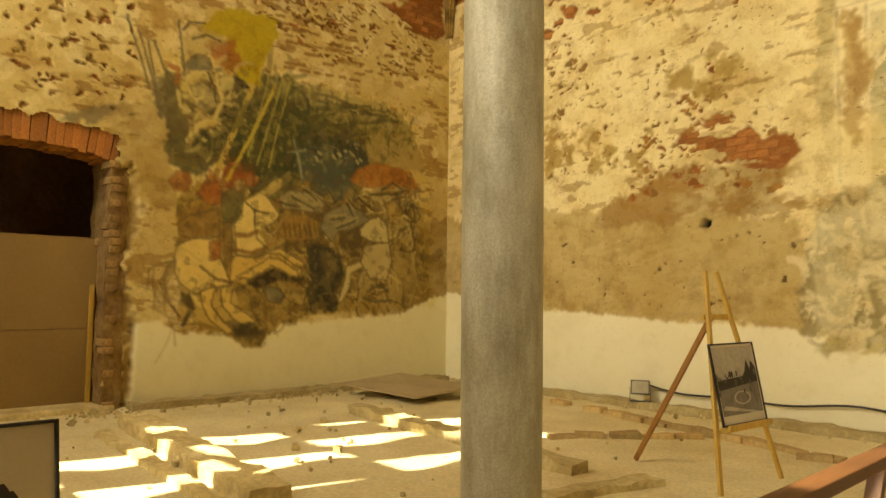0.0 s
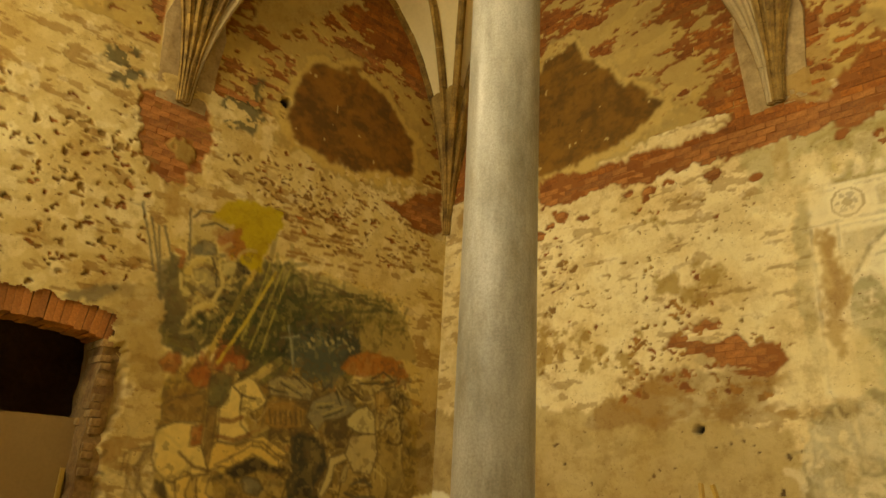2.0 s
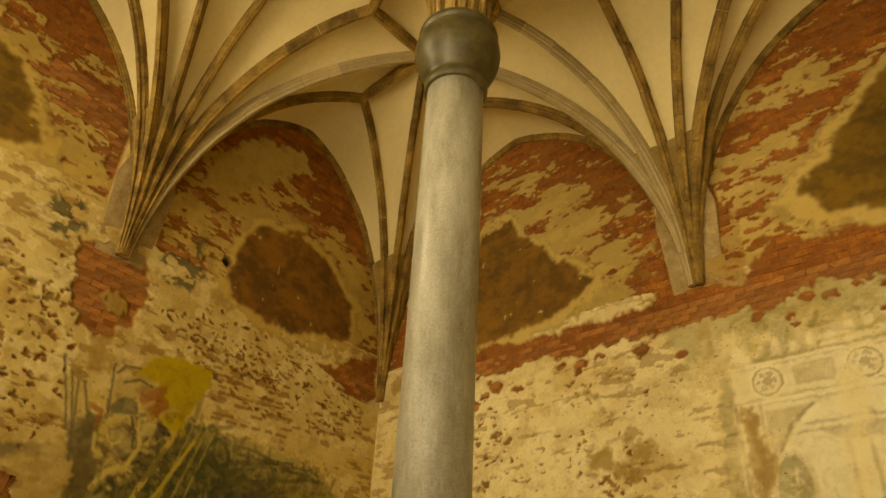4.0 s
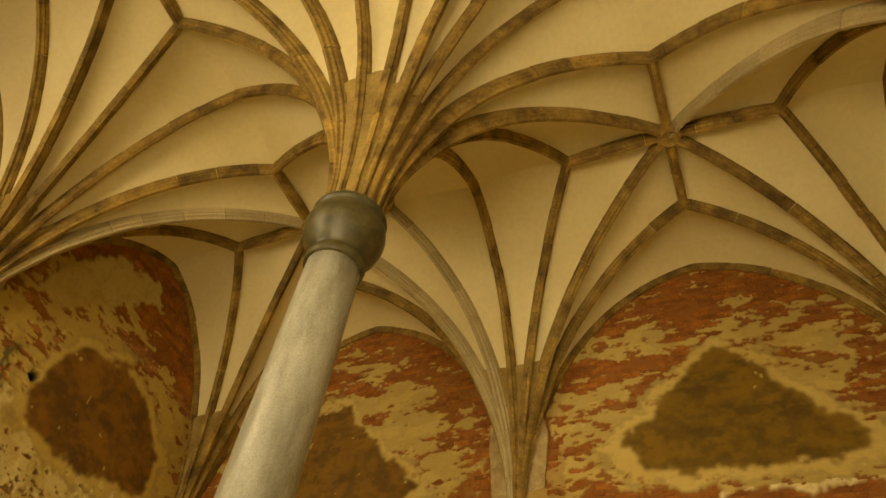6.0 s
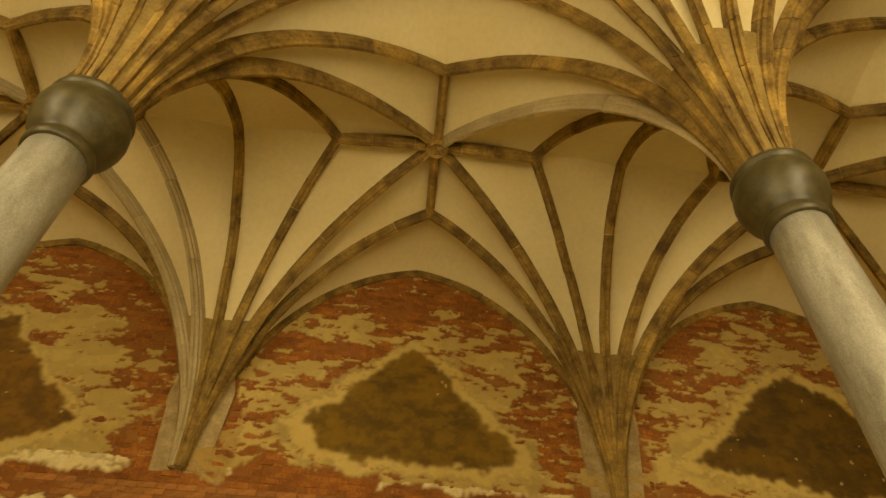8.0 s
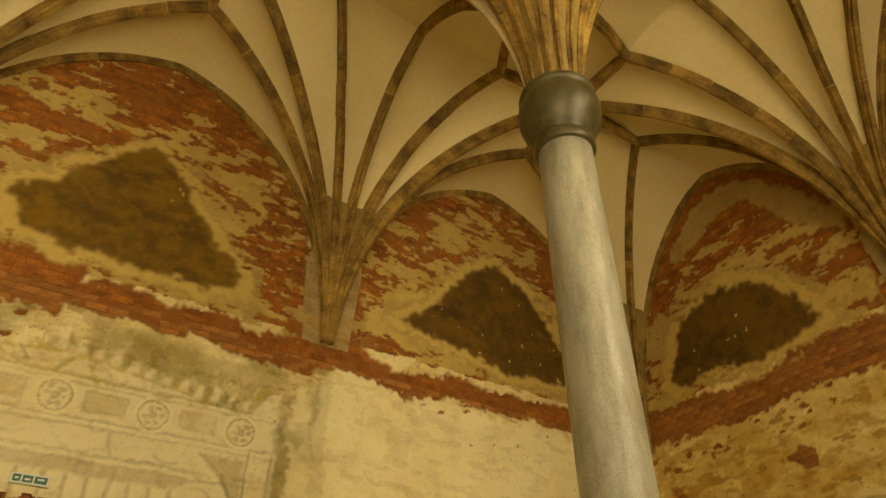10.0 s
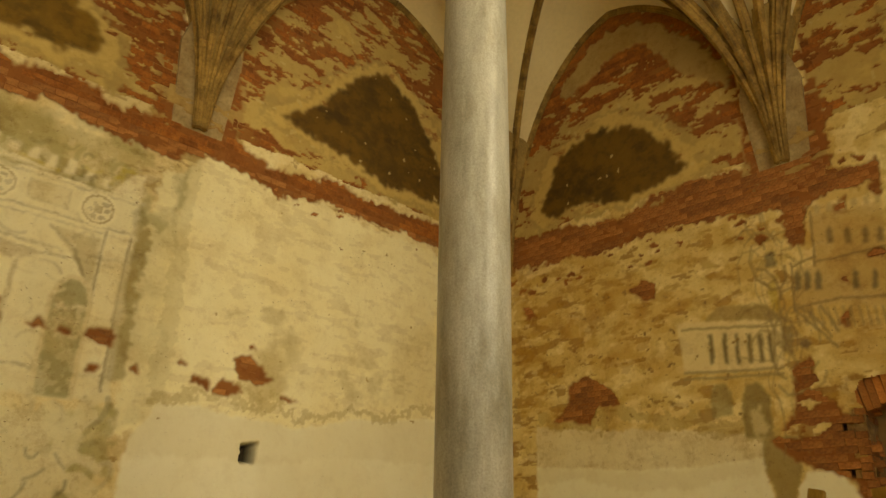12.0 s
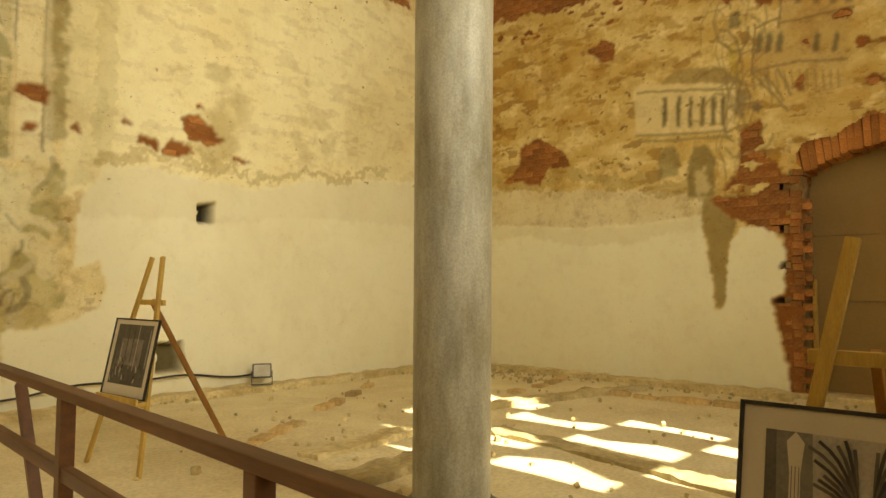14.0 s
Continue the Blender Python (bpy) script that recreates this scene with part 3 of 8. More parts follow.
        self.lay(zone * np.clip((soft - 0.52) / 0.10, 0, 1), (0.36, 0.19, 0.06), 0.4)
        # flakes of coat lie in streaks along the courses, thicker towards the middle and low down
        near = np.clip(1.75 - q, -0.6, 0.5) + 0.25 * (self.Z < cz) * np.clip(q - 0.9, 0, 1)
        n = 0.44 * fbm(self.S * 1.4, self.Z * 3.6, k, 4, 0.56) + 0.36 * fbm(self.S * 4.0, self.Z * 11, k + 9, 4, 0.6) + 0.20 * fbm(self.S * 10.0, self.Z * 17, k + 10, 3, 0.6) + 0.15 * near
        fl = np.clip((n - 0.545) / 0.012, 0, 1) * zone * (q < 2.25 + 0.7 * self.wb)
        self.lay(fl, cream, 0.96, 0.006, 0.0, 0.5)
        bright = np.clip((fbm(self.S * 2.2, self.Z * 3.5, k + 27, 4, 0.55) - 0.50) / 0.06, 0, 1)
        self.lay(fl * bright, tuple(1.15 * c for c in cream), 0.8)
        holes = np.clip((fbm(self.S * 5, self.Z * 9, k + 1, 3, 0.55) - 0.64) / 0.02, 0, 1)
        big = [(cx + (x - cx) * ring, cz + (z - cz) * ring) for x, z in blob]
        self.lay(self.inside(big, 0.34) * (1 - holes), tuple(0.86 * c for c in cream), 0.9, 0.005, 0.0, 0.5)
        rim = [(cx + (x - cx) * (0.35 + 0.65 * ring), cz + (z - cz) * (0.35 + 0.65 * ring)) for x, z in blob]
        self.lay(self.inside(rim, 0.22) * (1 - 0.5 * holes), tuple(1.22 * c for c in cream), 0.9, 0.0, 0.0)
        m = blur(blur(self.inside(blob, 0.16)))
        self.lay(m, patch, 1.0, 0.0, 0.0, 0.5)
        n = fbm(self.S * 1.5, self.Z * 2.0, k + 17, 4, 0.55)
        self.lay(m * np.clip((n - 0.46) / 0.16, 0, 1), tuple(1.45 * c for c in patch), 0.7)
        n = fbm(self.S * 1.6, self.Z * 4, k + 21, 5, 0.6)
        self.lay(m * np.clip((n - 0.56) / 0.10, 0, 1), tuple(0.55 * c for c in patch), 0.6)
        n = fbm(self.S * 7, self.Z * 8, k + 22, 4, 0.65)
        self.lay(m * np.clip((n - 0.50) / 0.12, 0, 1), tuple(1.6 * c for c in patch), 0.45)
        self.lay(m * np.clip((0.44 - n) / 0.10, 0, 1), tuple(0.5 * c for c in patch), 0.4)
        n = fbm(self.S * 9, self.Z * 9, k + 18, 2, 0.5)
        self.lay((m * (n > 0.88) + zone * (1 - m) * (n > 0.84)).clip(0, 1), (0.62, 0.50, 0.26), 0.7)

    def sheet(self, to_world, inward, cut=None):
        """The mesh. to_world(s, depth) gives x and y; cut: openings as (s0, s1, spring, rise)."""
        d = self.depth + 0.010 * (fbm(self.S * 1.3, self.Z * 1.3, self.seed + 90) - 0.5) * 2 + 0.004 * self.fa
        x, y = to_world(self.S, d)
        co = np.stack([x, y, self.Z], -1).reshape(-1, 3)
        keep = np.ones((self.ns - 1, self.nz - 1), bool)
        sc, zc = (self.S[:-1, :-1] + STEP / 2), (self.Z[:-1, :-1] + STEP / 2)
        for a, b, spring, up in cut or ():
            e = 0.06 + 0.20 * self.wa[:-1, :-1] + 0.12 * self.fa[:-1, :-1]
            g = 0.27 + 0.22 * self.wb[:-1, :-1] + 0.12 * self.fb[:-1, :-1]
            q = np.minimum(((sc - (a + b) / 2) / ((b - a) / 2)) ** 2, 1.2)
            keep &= ~((sc > a - e) & (sc < b + e) & (zc < spring + up * (1 - q) + g))
        keep &= zc < 9.95
        i, j = np.nonzero(keep)
        q = i * self.nz + j
        f = np.stack([q, q + self.nz, q + self.nz + 1, q + 1], 1)
        if inward:
            f = f[:, ::-1]
        me = bpy.data.meshes.new(self.name)
        me.vertices.add(len(co))
        me.vertices.foreach_set("co", co.ravel())
        me.loops.add(f.size)
        me.loops.foreach_set("vertex_index", np.ascontiguousarray(f).ravel())
        me.polygons.add(len(f))
        me.polygons.foreach_set("loop_start", np.arange(0, f.size, 4))
        me.polygons.foreach_set("use_smooth", np.ones(len(f), bool))
        at = me.color_attributes.new("coat", "FLOAT_COLOR", "POINT")
        rgba = np.concatenate([np.clip(self.col * np.array((1.0, 0.98, 0.86)), 0, 1), self.age[..., None]], -1)
        at.data.foreach_set("color", rgba.ravel())
        me.update(calc_edges=True)
        me.materials.append(M_WALL)
        return new(self.name, me)


def paint_facade(n):
    """A faded painted palace front, drawn in thin lines on the plaster, the same on both sides of its middle."""
    ink, soft, light = (0.20, 0.14, 0.065), (0.42, 0.33, 0.18), (0.88, 0.83, 0.66)
    c0 = 0.10
    for z, w in ((4.71, 0.03), (4.66, 0.03), (4.27, 0.035), (4.21, 0.03), (3.94, 0.03), (3.86, 0.025), (2.69, 0.03)):
        n.line(ink, [(c0 - 2.35, z), (c0 + 2.35, z)], w, 0.5, 0.04)
    n.line(light, [(c0 - 2.42, 4.685), (c0 + 2.42, 4.685)], 0.05, 0.9)
    n.line(light, [(c0 - 2.42, 4.24), (c0 + 2.42, 4.24)], 0.05, 0.9)
    for k in range(-4, 5):                       # panels and rosettes of the frieze
        x = c0 + k * 0.49
        if k % 2 == 0:
            for r, c in ((0.205, light), (0.17, soft), (0.145, light), (0.05, soft)):
                n.ell(c, (x, 4.47), r, r, 0.85, 0.015)
            for a in range(6):
                q = a * math.pi / 3
                n.ell(ink, (x + 0.09 * math.cos(q), 4.47 + 0.09 * math.sin(q)), 0.034, 0.030, 0.5, 0.05)
        else:
            box = [(x - 0.2, 4.37), (x + 0.2, 4.37), (x + 0.2, 4.58), (x - 0.2, 4.58)]
            n.poly((0.60, 0.51, 0.32), box, 0.02, 0.6)
            n.line(ink, box + box[:1], 0.022, 0.35, 0.03)
    rng = random.Random(8)
    n.stains([(c0 - 2.3, 4.72), (c0 + 2.5, 4.72), (c0 + 2.4, 5.34), (c0 - 2.3, 5.34)], (0.40, 0.34, 0.15), 0.40, 1.8, 0.45, 61)
    n.poly(light, [(c0 - 1.5, 4.74), (c0 + 1.5, 4.74), (c0, 4.98)], 0.03, 0.85)
    n.line((0.60, 0.48, 0.16), [(c0 - 1.5, 4.77), (c0, 4.97), (c0 + 1.5, 4.77)], 0.045, 0.75)
    for k in range(22):                          # low gable with a crest of teeth
        x = c0 - 2.0 + k * 0.19
        foot = 4.76 + 0.24 * max(0.0, 1 - abs(x - c0) / 1.5)
        h = foot + rng.uniform(0.12, 0.2)
        n.poly(light, [(x - 0.06, foot), (x + 0.06, foot), (x + 0.05, h), (x - 0.02, h)], 0.03, 0.8)
    n.scribble([OLIVE, (0.26, 0.22, 0.1), YELLOW], [(c0 - 2.2, 4.74), (c0 + 2.2, 4.74), (c0 + 2.2, 5.09), (c0 - 2.2, 5.09)], 50, 0.12, 0.04, 31, 0.6)
    for s in (-1, 1):
        x = c0 + 2.22 * s
        n.poly((0.24, 0.20, 0.09), [(x + 0.12 * s, 2.64), (x + 0.30 * s, 2.64), (x + 0.34 * s, 4.04), (x + 0.24 * s, 4.84), (x + 0.13 * s, 4.64)], 0.12, 0.5)
        n.poly(light, [(x - 0.16, 4.71), (x + 0.16, 4.71), (x + 0.12 * s + 0.04, 5.04), (x + 0.02 * s, 5.)], 0.03, 0.95)
        n.poly(light, [(x - 0.13, 2.54), (x + 0.13, 2.54), (x + 0.13, 4.24), (x - 0.13, 4.24)], 0.01, 0.6)
        for dx in (-0.13, 0.13):
            n.line(ink, [(x + dx, 2.54), (x + dx, 4.24)], 0.028, 0.75)
        n.poly((0.50, 0.42, 0.25), [(x - 0.16 * s, 4.14), (x - 0.16 * s, 3.59), (x - 0.62 * s, 4.14)], 0.02, 0.8)
        n.line(ink, [(x - 0.66 * s, 4.14), (x - 0.4 * s, 3.96), (x - 0.17 * s, 3.54)], 0.035, 0.8)
        n.line(light, [(x - 0.72 * s, 4.12), (x - 0.46 * s, 3.92), (x - 0.22 * s, 3.52)], 0.05, 0.8)
        w = c0 + 1.90 * s                         # round-headed window
        arch = [(w - 0.19, 2.44), (w - 0.19, 3.42), (w - 0.15, 3.57), (w - 0.06, 3.66), (w + 0.06, 3.66), (w + 0.15, 3.57), (w + 0.19, 3.42), (w + 0.19, 2.44)]
        n.poly((0.33, 0.30, 0.16), arch, 0.01, 0.95)
        n.line((0.72, 0.64, 0.45), arch, 0.055, 0.9)
        n.scribble([light, (0.5, 0.44, 0.3)], [(w - 0.16, 3.04), (w + 0.16, 3.04), (w + 0.12, 3.54), (w - 0.12, 3.54)], 14, 0.08, 0.04, 3 + s)
        for k in range(7):                        # slim columns
            c = c0 + s * (0.12 + k * 0.20)
            n.line(soft, [(c, 2.69), (c, 3.69)], 0.04, 0.7)
            n.line(light, [(c + 0.06, 2.69), (c + 0.06, 3.69)], 0.045, 0.6)
        n.poly((0.46, 0.36, 0.24), [(c0, 3.72), (c0 + 1.35 * s, 3.72), (c0 + 1.55 * s, 3.86), (c0, 3.86)], 0.03, 0.6)
    n.scribble([ink, soft, light], [(c0 - 2.2, 2.54), (c0 + 2.2, 2.54), (c0 + 2.2, 4.24), (c0 - 2.2, 4.24)], 150, 0.18, 0.025, 22, 0.4)
    n.stains([(c0 - 2.4, 2.44), (c0 + 2.4, 2.44), (c0 + 2.4, 4.94), (c0 - 2.4, 4.94)], CREAM, 0.56, 2.0, 0.25, 24)


# west wall: faded battle painting over a whitewashed foot
W = Wall("wall_west", YS, YN, (0.72, 0.60, 0.355), 11)
W.weather([(YS, 0), (YN, 0), (YN, 6.7), (YS, 6.7)], 105, 0.9)
W.poly(TAN, [(6.71, 2.50), (7.78, 2.45), (7.79, 1.33), (7.31, 1.10), (6.63, 0.98), (6.94, 1.75)], wob=0.1, alpha=0.75)
W.poly(RUBBLE, [(2.58, 2.74), (2.88, 2.69), (3.00, 2.17), (2.87, 1.53), (3.02, 0.95), (3.01, -0.17), (2.64, -0.13)], wob=0.12, depth=0.06)
W.scribble([DARK, TAN, BROWN, CREAM], [(2.61, 2.71), (2.92, 2.50), (2.87, 1.53), (2.99, 0.96), (3.00, -0.08), (2.70, -0.04)], n=110, size=0.1, w=0.035, seed=3)
# putlog slots: sunk, with their inner shade painted near black
W.poly((0.06, 0.035, 0.015), [(2.66, 2.40), (2.84, 2.44), (2.84, 2.35), (2.66, 2.31)], wob=0.05, depth=0.14)
W.poly((0.06, 0.035, 0.015), [(2.64, 1.92), (2.85, 1.95), (2.86, 1.88), (2.64, 1.84)], wob=0.05, depth=0.14)
W.poly((0.06, 0.035, 0.015), [(2.63, 1.54), (2.85, 1.56), (2.85, 1.47), (2.63, 1.45)], wob=0.05, depth=0.14)
W.poly((0.22, 0.18, 0.11), [(2.08, 3.09), (2.46, 3.35), (2.91, 3.51), (2.89, 3.33), (2.53, 3.17), (2.19, 3.05)], wob=0.14, alpha=0.85)
W.poly((0.48, 0.36, 0.17), [(2.63, 3.45), (3.26, 3.66), (3.36, 2.78), (3.43, 2.24), (2.83, 2.43)], wob=0.2, alpha=0.7)
W.poly(DKGREEN, [(3.24, 3.84), (3.58, 3.73), (4.29, 3.90), (4.51, 4.15), (5.04, 4.11), (5.73, 3.93), (6.78, 3.97), (7.09, 3.72), (6.20, 3.04), (6.04, 2.53), (5.10, 2.43), (4.67, 2.60), (4.45, 2.36), (4.08, 2.89), (3.59, 2.68), (3.32, 2.84), (3.17, 3.29)], wob=0.2, alpha=0.85)
W.stains([(3.24, 3.84), (4.29, 3.90), (5.04, 4.11), (6.78, 3.97), (7.09, 3.72), (6.04, 2.53), (4.67, 2.60), (3.32, 2.84)], colour=(0.24, 0.21, 0.08), cut=0.46, scale=2.5, alpha=0.75, seed=8)
W.poly((0.40, 0.35, 0.20), [(4.52, 4.03), (5.31, 4.18), (6.78, 4.06), (7.02, 3.88), (6.25, 3.69), (5.35, 3.74), (4.81, 3.74)], wob=0.14, alpha=0.8)
W.poly((0.42, 0.33, 0.17), [(6.16, 3.63), (7.14, 3.82), (7.30, 3.20), (6.29, 3.15), (6.02, 3.28)], wob=0.14, alpha=0.9)
W.poly(BLUE, [(5.03, 3.34), (5.47, 3.55), (5.96, 3.51), (6.13, 3.20), (5.82, 2.83), (5.26, 2.76), (4.89, 2.94)], wob=0.15, alpha=0.85)
W.scribble([(0.22, 0.22, 0.09), (0.06, 0.07, 0.03), (0.15, 0.15, 0.06)], [(4.31, 3.67), (5.34, 3.89), (5.05, 3.04), (4.34, 2.64)], n=70, size=0.4, w=0.05, seed=6, flat=-0.5)
W.poly(YELLOW, [(3.60, 4.49), (3.80, 4.79), (4.03, 4.90), (4.67, 4.93), (4.65, 4.69), (4.50, 4.26), (4.41, 3.97), (4.12, 3.94), (3.96, 4.05), (4.02, 4.30), (3.91, 4.51), (3.72, 4.46)], wob=0.07)
W.poly(RED, [(3.69, 4.36), (4.07, 4.48), (4.20, 4.27), (4.03, 4.05), (3.84, 4.06)], wob=0.14, alpha=0.85)
W.poly((0.50, 0.40, 0.18), [(3.39, 4.35), (3.74, 4.57), (3.92, 4.42), (3.71, 4.14), (3.46, 4.07)], wob=0.1, alpha=0.6)
W.poly((0.60, 0.48, 0.22), [(3.38, 3.80), (3.66, 3.98), (3.97, 3.94), (4.20, 4.03), (3.97, 3.83), (3.96, 3.60), (3.90, 3.44), (3.57, 3.44), (3.45, 3.56)], wob=0.1)
W.poly(DARK, [(4.08, 4.05), (4.22, 4.00), (4.29, 3.88), (4.17, 3.87)], wob=0.05)
W.scribble([(0.62, 0.52, 0.28), DARK, (0.62, 0.52, 0.28), BROWN, DKGREEN], [(3.23, 3.94), (4.10, 4.09), (4.03, 3.32), (3.75, 3.12), (3.30, 3.32)], n=75, size=0.25, w=0.045, seed=9)
W.line((0.58, 0.46, 0.22), [(3.51, 3.04), (3.62, 3.31), (3.83, 3.41), (3.92, 3.31), (3.81, 3.24)], 0.06)
W.line((0.2, 0.18, 0.13), [(2.76, 4.44), (3.04, 3.65)], 0.03, alpha=0.9)
W.line((0.2, 0.18, 0.13), [(3.00, 4.21), (3.18, 3.33)], 0.03, alpha=0.9)
W.line((0.2, 0.18, 0.13), [(3.07, 4.23), (3.29, 3.70)], 0.03, alpha=0.9)
W.line((0.2, 0.18, 0.13), [(3.35, 4.55), (3.45, 3.85)], 0.03, alpha=0.9)
W.line((0.2, 0.18, 0.13), [(2.90, 4.28), (3.09, 3.69)], 0.03, alpha=0.9)
W.poly((0.16, 0.14, 0.08), [(3.05, 3.75), (3.31, 3.82), (3.51, 3.36), (3.53, 2.87), (3.34, 3.04), (3.16, 3.35)], wob=0.12, alpha=0.8)
W.line((0.56, 0.43, 0.16), [(4.34, 3.96), (3.83, 2.63)], 0.07)
W.poly((0.34, 0.245, 0.09), [(3.40, 2.44), (3.73, 2.66), (4.11, 2.61), (4.51, 2.48), (5.08, 2.69), (6.03, 2.65), (6.73, 3.04), (7.21, 2.66), (7.43, 1.90), (7.41, 1.10), (6.35, 1.05), (5.24, 1.02), (4.70, 0.69), (4.32, 0.65), (3.95, 0.83), (3.60, 0.93), (3.43, 1.46), (3.54, 1.92)], wob=0.14, alpha=0.9)
W.stains([(3.40, 2.44), (4.51, 2.48), (6.03, 2.65), (7.43, 1.90), (6.35, 1.05), (4.32, 0.69), (3.48, 1.34)], colour=(0.2, 0.15, 0.06), cut=0.5, scale=2.2, alpha=0.8, seed=9)
W.scribble([DARK, (0.5, 0.4, 0.22), (0.2, 0.14, 0.07), BROWN, (0.56, 0.46, 0.27), (0.3, 0.18, 0.08)], [(3.42, 2.38), (4.50, 2.59), (6.03, 2.69), (7.26, 2.67), (7.47, 1.14), (5.24, 1.04), (4.32, 0.69), (3.59, 0.96)], n=200, size=0.14, w=0.085, seed=12, alpha=0.6, curl=0.3, legs=2)
W.poly((0.36, 0.13, 0.05), [(3.94, 2.79), (4.10, 2.98), (4.35, 2.93), (4.41, 2.72), (4.26, 2.63), (4.03, 2.63)], wob=0.1)
W.poly((0.40, 0.15, 0.06), [(3.71, 2.62), (3.91, 2.65), (3.98, 2.41), (3.76, 2.39)], wob=0.1)
W.poly((0.40, 0.19, 0.08), [(3.82, 1.91), (3.96, 1.95), (4.00, 1.69), (3.83, 1.68)], wob=0.03)
W.poly(DARK, [(5.15, 1.96), (5.62, 2.02), (5.84, 1.57), (5.69, 1.08), (5.36, 1.07), (5.42, 1.37), (5.13, 1.46)], wob=0.1, alpha=0.9)
W.poly((0.15, 0.12, 0.08), [(5.72, 2.19), (6.34, 2.49), (6.27, 2.07), (5.99, 1.81), (5.80, 1.87)], wob=0.1, alpha=0.9)
W.poly((0.40, 0.18, 0.07), [(5.99, 3.06), (6.29, 3.21), (6.83, 3.23), (7.17, 3.01), (7.14, 2.79), (6.74, 2.95), (6.21, 2.93)], wob=0.1)
W.poly((0.44, 0.34, 0.18), [(6.15, 2.30), (6.50, 2.46), (6.58, 2.17), (6.29, 1.83), (6.08, 1.90)], wob=0.08)
W.line((0.50, 0.39, 0.20), [(6.30, 1.75), (5.92, 1.42), (5.80, 1.27)], 0.07)
W.line((0.50, 0.39, 0.20), [(6.45, 1.76), (6.21, 1.51), (5.96, 1.08)], 0.07)
W.line((0.50, 0.39, 0.20), [(3.78, 1.09), (3.60, 0.86)], 0.07)
W.line((0.50, 0.39, 0.20), [(3.95, 1.42), (3.99, 1.09), (4.26, 0.90)], 0.07)
W.line((0.50, 0.39, 0.20), [(4.55, 2.55), (4.94, 2.88)], 0.07)
W.poly((0.14, 0.11, 0.07), [(4.15, 0.93), (4.52, 0.97), (4.61, 0.76), (4.24, 0.73)], wob=0.15, alpha=0.8)
W.scribble([(0.16, 0.10, 0.05), (0.10, 0.07, 0.04), (0.62, 0.52, 0.32)], [(3.41, 1.92), (4.13, 2.46), (4.77, 2.39), (5.18, 1.61), (4.24, 1.36), (3.55, 1.34)], n=45, size=0.2, w=0.022, seed=51, alpha=0.8)
W.line((0.13, 0.085, 0.04), [(3.43, 1.66), (3.46, 1.82), (3.61, 1.91), (3.78, 1.96)], 0.03, alpha=0.85)
W.line((0.13, 0.085, 0.04), [(3.52, 1.34), (3.60, 1.12), (3.72, 1.08)], 0.03, alpha=0.85)
W.line((0.13, 0.085, 0.04), [(4.20, 1.77), (4.16, 2.05), (4.18, 2.31), (4.39, 2.53), (4.56, 2.44)], 0.03, alpha=0.85)
W.line((0.13, 0.085, 0.04), [(4.20, 1.43), (4.46, 1.54), (4.74, 1.66), (5.07, 1.51)], 0.03, alpha=0.85)
W.line((0.13, 0.085, 0.04), [(5.16, 1.97), (5.16, 1.46), (5.42, 1.37)], 0.03, alpha=0.85)
W.scribble([(0.12, 0.095, 0.05), (0.44, 0.34, 0.16), (0.30, 0.22, 0.1), (0.36, 0.22, 0.08), (0.22, 0.17, 0.08)], [(4.63, 2.52), (5.08, 2.73), (5.83, 2.67), (5.90, 1.81), (5.18, 1.69), (4.74, 1.81)], n=60, size=0.3, w=0.12, seed=81, alpha=0.75, curl=0.5, legs=3)
W.scribble([(0.42, 0.35, 0.21), (0.10, 0.08, 0.045), (0.28, 0.22, 0.12), (0.46, 0.37, 0.2), (0.2, 0.15, 0.08)], [(5.73, 2.62), (6.22, 2.80), (7.03, 2.86), (7.26, 1.80), (6.30, 1.67), (5.80, 1.87)], n=60, size=0.3, w=0.12, seed=82, alpha=0.75, curl=0.5, legs=3)
W.scribble([(0.36, 0.26, 0.11), (0.44, 0.33, 0.15), (0.20, 0.14, 0.06)], [(5.81, 1.76), (7.31, 1.93), (7.41, 1.12), (5.77, 1.08)], n=45, size=0.34, w=0.13, seed=83, alpha=0.7, curl=0.4, legs=3)
W.scribble([(0.07, 0.055, 0.03), (0.58, 0.46, 0.23), (0.28, 0.2, 0.1), (0.36, 0.2, 0.09), (0.42, 0.32, 0.15)], [(4.63, 2.52), (5.08, 2.73), (5.83, 2.67), (5.89, 1.88), (5.17, 1.76), (4.74, 1.81)], n=60, size=0.15, w=0.04, seed=61, alpha=0.8, curl=0.5, legs=3)
W.scribble([(0.52, 0.45, 0.29), (0.07, 0.055, 0.03), (0.28, 0.23, 0.15), (0.52, 0.44, 0.26), (0.2, 0.15, 0.09)], [(5.73, 2.62), (6.22, 2.80), (7.03, 2.86), (7.20, 1.89), (6.30, 1.75), (5.80, 1.87)], n=60, size=0.15, w=0.04, seed=62, alpha=0.8, curl=0.5, legs=3)
W.scribble([(0.38, 0.27, 0.12), (0.46, 0.35, 0.17), (0.17, 0.12, 0.06), (0.30, 0.2, 0.09)], [(5.90, 1.77), (7.31, 1.93), (7.41, 1.12), (5.86, 1.08)], n=50, size=0.18, w=0.045, seed=63, alpha=0.75, curl=0.4, legs=3)
W.scribble([(0.32, 0.21, 0.1), (0.12, 0.09, 0.05), (0.52, 0.4, 0.19), (0.4, 0.28, 0.12)], [(4.14, 1.40), (5.16, 1.46), (5.28, 1.05), (4.61, 0.79), (4.22, 0.96)], n=100, size=0.15, w=0.045, seed=64, alpha=0.7, curl=0.3, legs=2)
